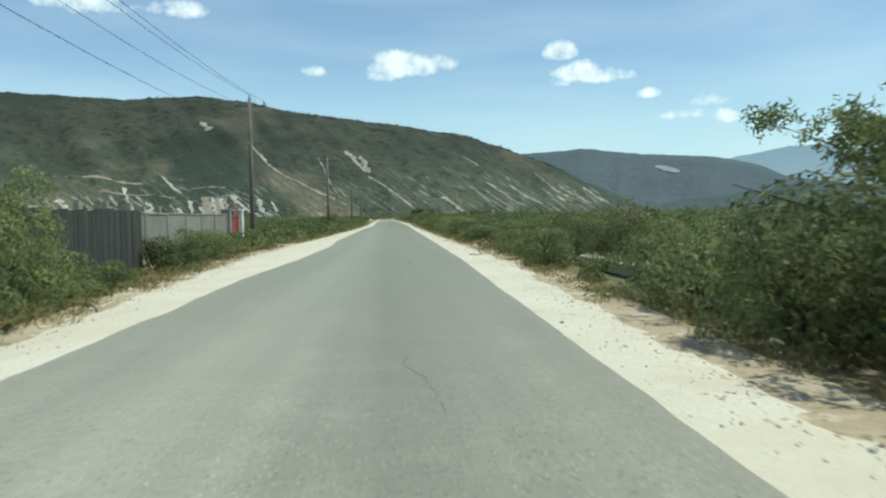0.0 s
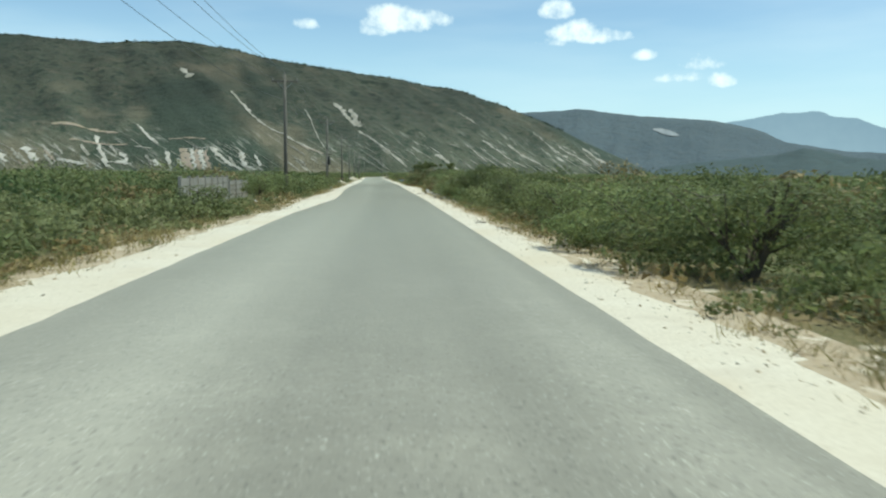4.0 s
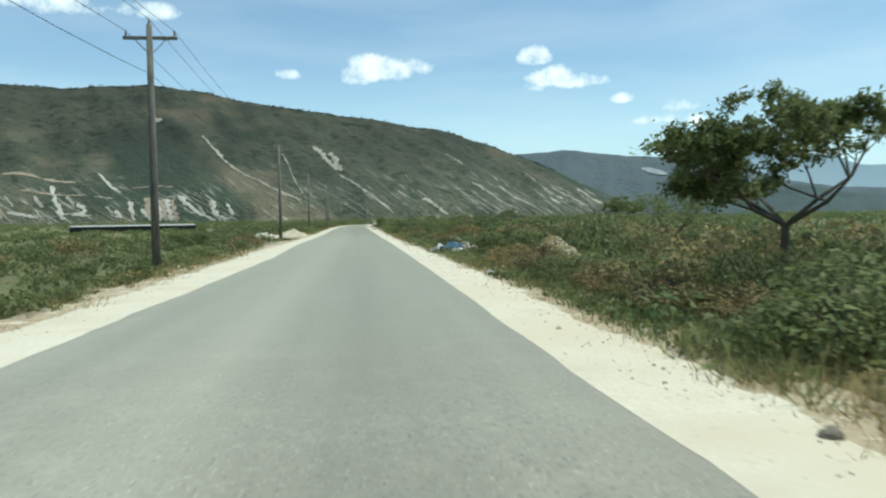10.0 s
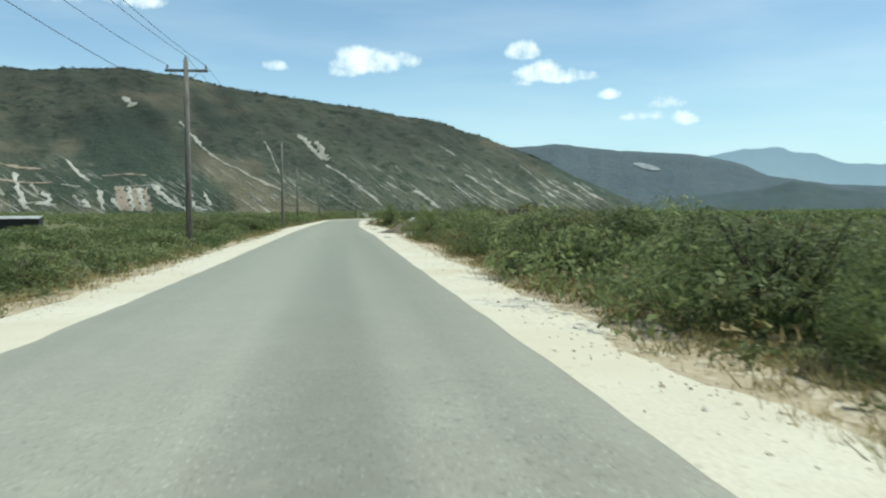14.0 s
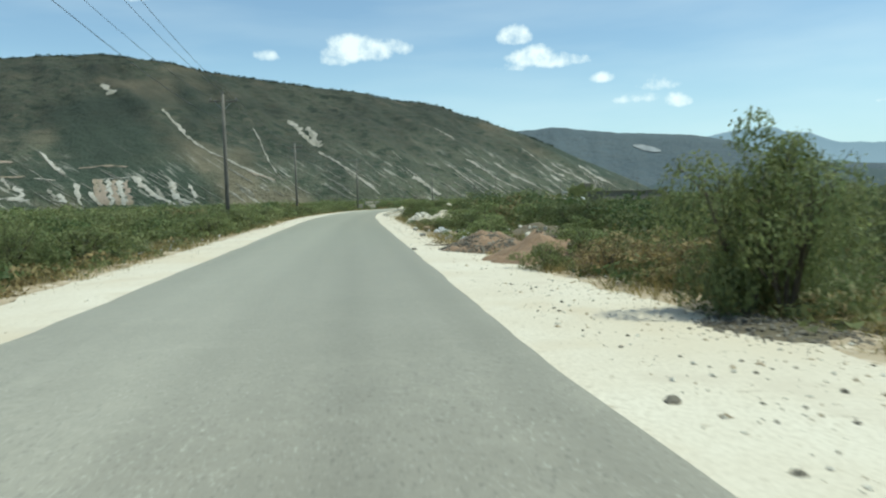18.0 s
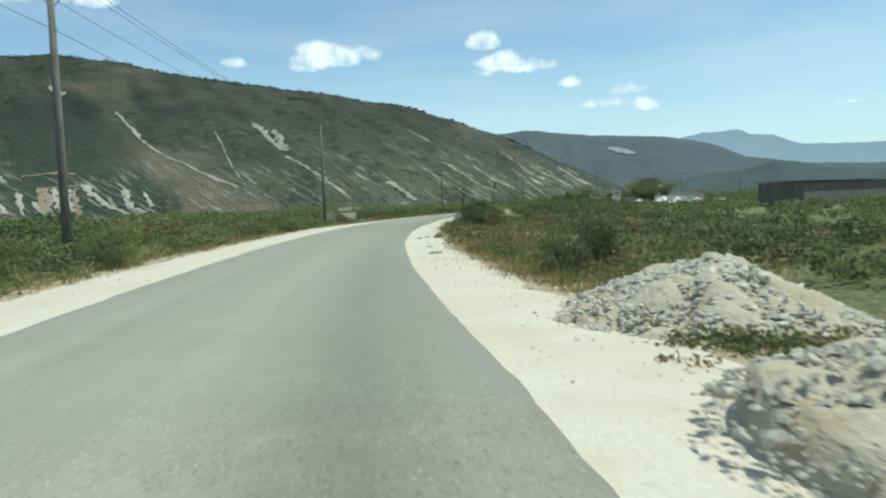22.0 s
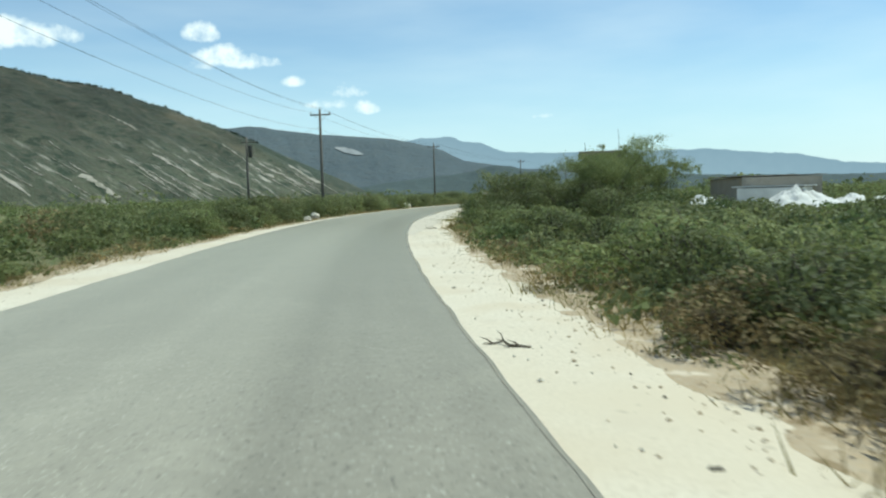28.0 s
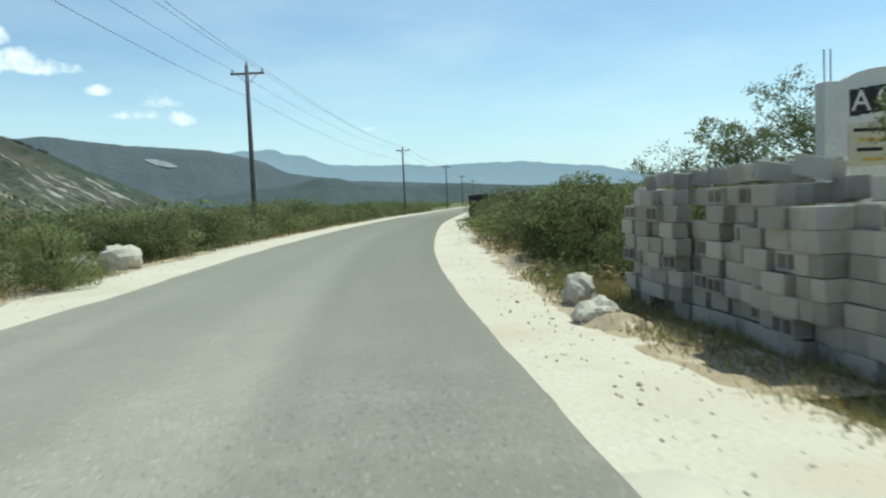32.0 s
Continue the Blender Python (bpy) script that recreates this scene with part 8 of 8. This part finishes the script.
def sign_wall(x, y, bear):
    """A painted masonry board with an arched top; the front looks along -y."""
    root = thing("painted_sign_wall", facing(x, y, -0.12, bear), "cream-painted masonry sign with arched top and dark lettered band", "sign")
    w, h, t = 1.75, 3.15, 0.22
    outline = [(-w / 2, 0), (w / 2, 0), (w / 2, h)] + [(w / 2 * math.cos(math.pi * k / 14) * 0.86, h + 0.2 * math.sin(math.pi * k / 14)) for k in range(15)] + [(-w / 2, h)]
    bm = bmesh.new()
    front = [bm.verts.new((px, 0, pz)) for px, pz in outline]
    back = [bm.verts.new((px, t, pz)) for px, pz in outline]
    bm.faces.new(front)
    bm.faces.new(back[::-1])
    for k in range(len(outline)):
        q = (k + 1) % len(outline)
        bm.faces.new((front[q], front[k], back[k], back[q]))
    part("board", bm, M["white"], root)
    bm = bmesh.new()
    box(bm, -w / 2 - 0.13, t / 2, h / 2, 0.25, t + 0.06, h, bevel=0.01)
    part("pillar", bm, M["white"], root)
    bm = bmesh.new()
    for k in range(9):
        px = -0.72 + k * 0.15 + 0.075
        box(bm, px, -0.006, 2.74 + 0.14 * math.cos(px * 1.6), 0.151, 0.012, 0.40)
    band = part("band", bm, M["black"], root, "black painted band")
    for letter, px in (("A", -0.55), ("C", -0.15), ("C", 0.25)):
        text = bpy.data.curves.new("letter", "FONT")
        text.body, text.size, text.extrude, text.align_x, text.align_y = letter, 0.46, 0.004, "CENTER", "CENTER"
        shape = bpy.data.objects.new("letter", text)
        bpy.context.scene.collection.objects.link(shape)
        me = bpy.data.meshes.new_from_object(shape.evaluated_get(bpy.context.evaluated_depsgraph_get()))
        bpy.data.objects.remove(shape)
        me.materials.clear()
        me.materials.append(M["white"])
        glyph = new("letter", me)
        glyph.parent = band
        glyph.matrix_basis = pose(px, -0.017, 2.74 + 0.14 * math.cos(px * 1.6), 90, 0, 0)
    bm = bmesh.new()
    box(bm, 0.0, -0.005, 2.18, 1.5, 0.01, 0.66)
    panel = part("panel", bm, M["cream"], root, "cream painted panel")
    for k in range(4):
        bm = bmesh.new()
        box(bm, -0.42 + 0.05 * (k % 2), -0.013, 2.40 - k * 0.15, 0.5 - 0.05 * k, 0.006, 0.055)
        part("letter_bar", bm, M["yellow"] if k % 2 else M["rubber"], panel)
    bm = bmesh.new()
    bmesh.ops.create_cone(bm, cap_ends=True, segments=20, radius1=0.13, radius2=0.13, depth=0.012, matrix=Matrix.Translation((0.02, -0.012, 2.3)) @ Matrix.Rotation(math.pi / 2, 4, "X"))
    part("painted_disc", bm, M["green"], panel, "dark green painted disc")
    bm = bmesh.new()
    box(bm, 0.42, -0.013, 2.3, 0.55, 0.008, 0.3)
    part("small_panel", bm, M["black"], panel, "small black painted panel")
    bm = bmesh.new()
    box(bm, 0.72, -0.015, 1.15, 0.2, 0.01, 1.3)
    part("stripe", bm, M["yellow"], root, "yellow painted stripe")
    for px, pz in ((-0.45, 0.95), (0.25, 1.0)):
        bm = bmesh.new()
        bmesh.ops.create_cone(bm, cap_ends=True, segments=20, radius1=0.2, radius2=0.2, depth=0.012, matrix=Matrix.Translation((px, -0.006, pz)) @ Matrix.Rotation(math.pi / 2, 4, "X"))
        disc = part("painted_disc", bm, M["steel"], root, "grey painted disc")
        bm = bmesh.new()
        bmesh.ops.create_cone(bm, cap_ends=True, segments=16, radius1=0.09, radius2=0.09, depth=0.01, matrix=Matrix.Translation((px, -0.018, pz)) @ Matrix.Rotation(math.pi / 2, 4, "X"))
        part("hub", bm, M["black"], disc)
    for px in (-w / 2 - 0.18, -w / 2 - 0.08):
        bm = bmesh.new()
        tube(bm, [(px, 0.1, h - 0.05), (px, 0.1, h + 0.5)], [0.01, 0.01], 4)
        part("rebar", bm, M["wire"], root)


sign_wall(72.49, 598.44, 42.0)


def block_stack(p0, p1):
    """Columns of dry-stacked blocks, bulging and leaning, some showing their open cells, loose ones on top."""
    a, b = Vector((*p0, 0)), Vector((*p1, 0))
    length = (b - a).length
    root = thing("block_stack", facing(a.x, a.y, -0.10, math.degrees(math.atan2(b.x - a.x, b.y - a.y))), "long uneven stack of grey hollow concrete blocks by the road", "block stack")
    rng_, n = random.Random(12), int(length / 0.41)
    high_at = along([(0, 7), (2.2, 7), (2.6, 8), (5.0, 8), (7.6, 7)])

    def put(m):
        ob = new("block", BLOCK)
        ob.parent = root
        ob.matrix_basis = m

    for k in range(n):
        y = 0.2 + k * 0.41
        high = round(high_at(y))
        bow = 0.13 * math.sin(k * 0.8) + 0.06 * math.sin(k * 1.7 + 1)
        lean, belly = rng_.uniform(-0.10, 0.10), rng_.uniform(0.0, 0.10)
        ends = rng_.random() < 0.4
        for z in range(high):
            share = z / high
            x = 0.1 + bow * (0.4 + share) + lean * share - belly * math.sin(share * 3.14)
            x += 0.10 if rng_.random() < 0.13 else rng_.uniform(-0.018, 0.018)
            yy, zz, tilt = y + 0.10 * (z % 2) * (not ends) + rng_.uniform(-0.012, 0.012), 0.1 + z * 0.198, rng_.uniform(-2.5, 2.5)
            kind = rng_.random()
            if ends:
                for off in (-0.1, 0.1):
                    put(pose(x + 0.1 + rng_.uniform(-0.02, 0.02), yy + off, zz, 0, rng_.uniform(-1, 1), rng_.uniform(-3, 3)))
            elif kind < 0.22:
                put(pose(x, yy, zz, 90, 0, 90 + tilt))
            else:
                put(pose(x, yy, zz, rng_.uniform(-1, 1), 0, 90 + tilt))
            if z == high - 1 or k in (0, n - 1):
                put(pose(0.52 + bow * 0.4, yy, zz, 0, 0, 90 + tilt))
        # the loose blocks that lie on the stack
        for _ in range(rng_.choice([0, 1, 1, 2])):
            put(pose(rng_.uniform(0.1, 0.6), y + rng_.uniform(-0.15, 0.15), 0.13 + high * 0.198, rng_.uniform(-9, 9), rng_.uniform(-14, 6), rng_.uniform(0, 180)))
    bm = bmesh.new()
    box(bm, 0.42, length / 2, 0.6, 0.14, length - 0.6, 1.15)
    part("core", bm, M["block"], root)


block_stack((64.75, 595.45), (69.0, 601.0))
stone(0, 0, 0.30, "white boulder on the verge by stacked blocks", "stone", 71, 0.95, xy=(68.15, 601.25))
stone(0, 0, 0.34, "white boulder on the verge by stacked blocks", "stone", 72, 0.55, xy=(67.0, 600.15))
heap(0, 0, 0.6, 0.5, 0.22, "dirt", "low mound of tan dirt at the foot of a boulder", 61, 6, xy=(66.9, 599.85), big=0.05)
for k, (x, y, size) in enumerate([(61.7, 591.0, 0.26), (61.2, 590.6, 0.22), (62.2, 591.2, 0.2), (62.9, 593.2, 0.12), (63.0, 592.7, 0.12), (63.2, 593.9, 0.13)]):
    stone(0, 0, size, "whitewashed stone edging a planted bed", "white", 80 + k, 0.6, xy=(x, y))


def planted_shrub(x, y, h, label, seed, wide=1.0, thick=1):
    rs = np.random.default_rng(seed)
    root = thing("broadleaf_shrub", facing(x, y, -0.1), label, "shrub", "planted shrubs")
    bm = bmesh.new()
    rng_ = random.Random(seed)
    for k in range(5):
        a = rng_.uniform(0, 6.28)
        tube(bm, [(0, 0, 0), (math.cos(a) * 0.1, math.sin(a) * 0.1, h * 0.4), (math.cos(a) * 0.22, math.sin(a) * 0.22, h * 0.8)], [0.025, 0.018, 0.006], 5)
    part("stem", bm, M["twig"], root)
    n = 700 * thick
    u = unit_rows(rs, n)
    c = np.array([0, 0, h * 0.55]) + u * (rs.uniform(0.5, 1.0, n) ** 0.5)[:, None] * [0.42 * wide, 0.42 * wide, h * 0.5]
    taper = np.clip(1.25 - 0.85 * c[:, 2] / h, 0.2, 1.1) + rs.normal(0, 0.1, n)
    c[:, :2] *= taper[:, None]
    c = c[c[:, 2] > 0.05]
    w = unit_rows(rs, len(c))
    leaf_object("foliage", leaves_at(c, w, np.cross(w, unit_rows(rs, len(c))), rs.uniform(0.06, 0.12, len(c)), rs.uniform(0.025, 0.045, len(c))), M["leaf"], root)


wall_shrub = copy_thing(masters[8], facing(75.45, 591.0, -0.12, 70) @ Matrix.Diagonal((1.3, 1.3, 4.2, 1)))
wall_shrub.matrix_basis = facing(75.45, 591.0, -0.12, 70) @ Matrix.Diagonal((1.3, 1.3, 4.2, 1))
tagged(wall_shrub, "tall dark-leaved shrub against a house wall", "shrub")
for x, y, wide, tall, turn in ((73.6, 586.3, 1.9, 3.6, 10), (75.2, 584.6, 2.1, 3.9, 80), (72.2, 583.4, 2.0, 3.4, 150), (71.4, 580.8, 2.0, 3.2, 220), (77.4, 583.0, 2.2, 4.0, 300)):
    m = facing(x, y, -0.12, turn) @ Matrix.Diagonal((wide, wide, tall, 1))
    under = copy_thing(masters[6], m)
    under.matrix_basis = m
    tagged(under, "dense dark-green thicket under acacias beside a house", "shrub")
planted_shrub(63.5, 593.4, 0.98, "dark-green broadleaf shrub beside the yard entrance", 1, 0.75)
planted_shrub(62.15, 592.15, 0.68, "dark-green broadleaf shrub beside the yard entrance", 2, 0.8)


def marker_cone(x, y):
    root = thing("marker_cone", facing(x, y, -0.07, 20), "battered dark-brown cone weighted with concrete blocks", "cone")
    bm = bmesh.new()
    bmesh.ops.create_cone(bm, cap_ends=True, segments=20, radius1=0.15, radius2=0.035, depth=0.66, matrix=Matrix.Translation((0, 0, 0.35)))
    part("cone", bm, M["dark_cone"], root, smooth=True)
    bm = bmesh.new()
    tube(bm, [(0, 0, 0.55), (-0.06, 0, 0.85), (-0.16, 0.02, 1.12)], [0.02, 0.016, 0.012], 5)
    part("stick", bm, M["twig"], root)
    for px in (-0.26, 0.24):
        bm = bmesh.new()
        box(bm, px, 0.02, 0.08, 0.3, 0.2, 0.17, Matrix.Rotation(px, 4, "Z"), bevel=0.015)
        part("block", bm, M["dirt"], root, "weathered concrete block")


marker_cone(57.4, 585.8)


def post(x, y, h, label):
    bm = bmesh.new()
    tube(bm, [(0, 0, -0.1), (0.02, 0.01, h * 0.5), (0.0, 0.03, h)], [0.035, 0.03, 0.028], 6)
    ob = part("stake", bm, M["wood"])
    ob.matrix_world = facing(x, y, -0.07)
    tagged(ob, label, "stake", "stakes")


p = place(593.9, 3.7)
post(p.x, p.y, 1.0, "rough wooden stake in the sand")
post(69.2, 595.5, 0.75, "rough wooden stake in the sand")
post(-6.9, 247.8, 1.2, "weathered wooden stake in withered grass")


def cable(points, label):
    bm = bmesh.new()
    tube(bm, [Vector((x, y, -0.03 + (0.03 if k % 2 else 0))) for k, (x, y) in enumerate(points)], [0.008] * len(points), 5)
    tagged(part("cable", bm, M["rubber"]), label, "cable")


cable([(61.6, 591.4), (60.0, 589.95), (58.6, 588.3), (57.43, 586.7), (56.6, 585.6), (56.1, 584.81), (55.85, 584.3), (55.95, 583.95), (56.43, 583.62), (57.2, 583.7), (58.03, 583.93), (59.81, 584.27), (63.1, 584.8), (68.0, 585.6)], "dark cable lying slack across the sand")


def basin(x, y):
    bm = bmesh.new()
    bmesh.ops.create_cone(bm, cap_ends=False, segments=24, radius1=0.22, radius2=0.32, depth=0.28, matrix=Matrix.Translation((0, 0, 0.14)))
    bmesh.ops.create_circle(bm, cap_ends=True, segments=24, radius=0.22)
    bmesh.ops.solidify(bm, geom=bm.faces[:], thickness=0.012)
    ob = part("basin", bm, M["steel"], smooth=True)
    ob.matrix_world = facing(x, y, -0.05)
    tagged(ob, "round grey metal basin on the yard sand", "basin")


basin(67.2, 581.9)


# ---- the parked motorbike ----
def motorbike(m):
    root = thing("motorbike", m, "dark motorbike parked on the sandy shoulder by a pole", "motorbike")
    for y in (-0.63, 0.63):
        bm = bmesh.new()
        n = 28
        ring = []
        for k in range(n):
            a = k * 2 * math.pi / n
            ring.append([bm.verts.new(((0.045 * math.cos(q * math.pi / 3)), y + (0.265 + 0.045 * math.sin(q * math.pi / 3)) * math.cos(a), 0.31 + (0.265 + 0.045 * math.sin(q * math.pi / 3)) * math.sin(a))) for q in range(6)])
        for k in range(n):
            for q in range(6):
                bm.faces.new((ring[k][q], ring[(k + 1) % n][q], ring[(k + 1) % n][(q + 1) % 6], ring[k][(q + 1) % 6]))
        wheel = part("wheel", bm, M["rubber"], root, smooth=True)
        bm = bmesh.new()
        for k in range(8):
            a = k * math.pi / 8
            tube(bm, [(0, y + 0.24 * math.cos(a), 0.31 + 0.24 * math.sin(a)), (0, y - 0.24 * math.cos(a), 0.31 - 0.24 * math.sin(a))], [0.005, 0.005], 4)
        tube(bm, [(-0.07, y, 0.31), (0.07, y, 0.31)], [0.04, 0.04], 8)
        part("spoke_set", bm, M["chrome"], wheel)
    bm = bmesh.new()
    for px in (-0.08, 0.08):
        tube(bm, [(px, 0.63, 0.31), (px, 0.46, 0.78), (px * 0.9, 0.40, 0.98)], [0.022, 0.024, 0.024], 6)
    part("fork", bm, M["chrome"], root)
    bm = bmesh.new()
    tube(bm, [(0, 0.44, 0.86), (0, 0.2, 0.7), (0, -0.25, 0.68), (0, -0.7, 0.72)], [0.03, 0.03, 0.03, 0.025], 6)
    tube(bm, [(0, 0.42, 0.8), (0, 0.22, 0.35), (0, -0.15, 0.3), (0, -0.63, 0.31)], [0.028, 0.028, 0.028, 0.024], 6)
    part("frame", bm, M["rubber"], root)
    bm = bmesh.new()
    made = bmesh.ops.create_icosphere(bm, subdivisions=3, radius=1.0)["verts"]
    for v in made:
        v.co = Vector((v.co.x * 0.13, 0.16 + v.co.y * 0.27, 0.82 + v.co.z * 0.12 * (1.2 if v.co.y > 0 else 0.9)))
    part("fuel_tank", bm, M["red"], root, "dull red fuel tank", smooth=True)
    bm = bmesh.new()
    box(bm, 0, -0.38, 0.82, 0.24, 0.66, 0.1, bevel=0.035)
    part("seat", bm, M["plastic_black"], root)
    bm = bmesh.new()
    box(bm, 0, 0.05, 0.45, 0.24, 0.34, 0.28, bevel=0.04)
    for q in range(5):
        box(bm, 0, 0.16, 0.5 + q * 0.035, 0.2, 0.2, 0.012)
    part("engine", bm, M["steel"], root)
    bm = bmesh.new()
    tube(bm, [(0.12, 0.2, 0.42), (0.14, 0.1, 0.24), (0.15, -0.3, 0.28), (0.15, -0.8, 0.36)], [0.022, 0.025, 0.04, 0.045], 8)
    part("exhaust", bm, M["chrome"], root)
    bm = bmesh.new()
    tube(bm, [(-0.36, 0.28, 1.06), (-0.2, 0.38, 1.02), (0, 0.41, 0.99), (0.2, 0.38, 1.02), (0.36, 0.28, 1.06)], [0.014] * 5, 6)
    part("handlebar", bm, M["chrome"], root)
    bm = bmesh.new()
    tube(bm, [(0, 0.44, 0.9), (0, 0.5, 0.9), (0, 0.56, 0.9)], [0.04, 0.085, 0.09], 14)
    part("headlight", bm, M["chrome"], root)
    bm = bmesh.new()
    for k in range(7):
        a = 0.5 + k * 0.32
        box(bm, 0, -0.63 + 0.36 * math.cos(a + 0.9), 0.31 + 0.36 * math.sin(a + 0.1), 0.11, 0.13, 0.012, Matrix.Rotation(a - 0.6, 4, "X"))
    part("mudguard", bm, M["rubber"], root)
    bm = bmesh.new()
    tube(bm, [(-0.08, -0.05, 0.3), (-0.25, -0.1, 0.0)], [0.014, 0.014], 5)
    part("kickstand", bm, M["steel"], root)
    for px in (-0.3, 0.3):
        bm = bmesh.new()
        tube(bm, [(px, 0.32, 1.05), (px * 1.15, 0.3, 1.2)], [0.006, 0.006], 4)
        lump(bm, random.Random(1), px * 1.15, 0.3, 1.23, 0.05, 0.015, 0.035, 0.0, 2)
        part("mirror", bm, M["chrome"], root)


motorbike(spot(543.6, -7.7, -0.06, 62) @ pose(0, 0, 0, 0, -6, 0))
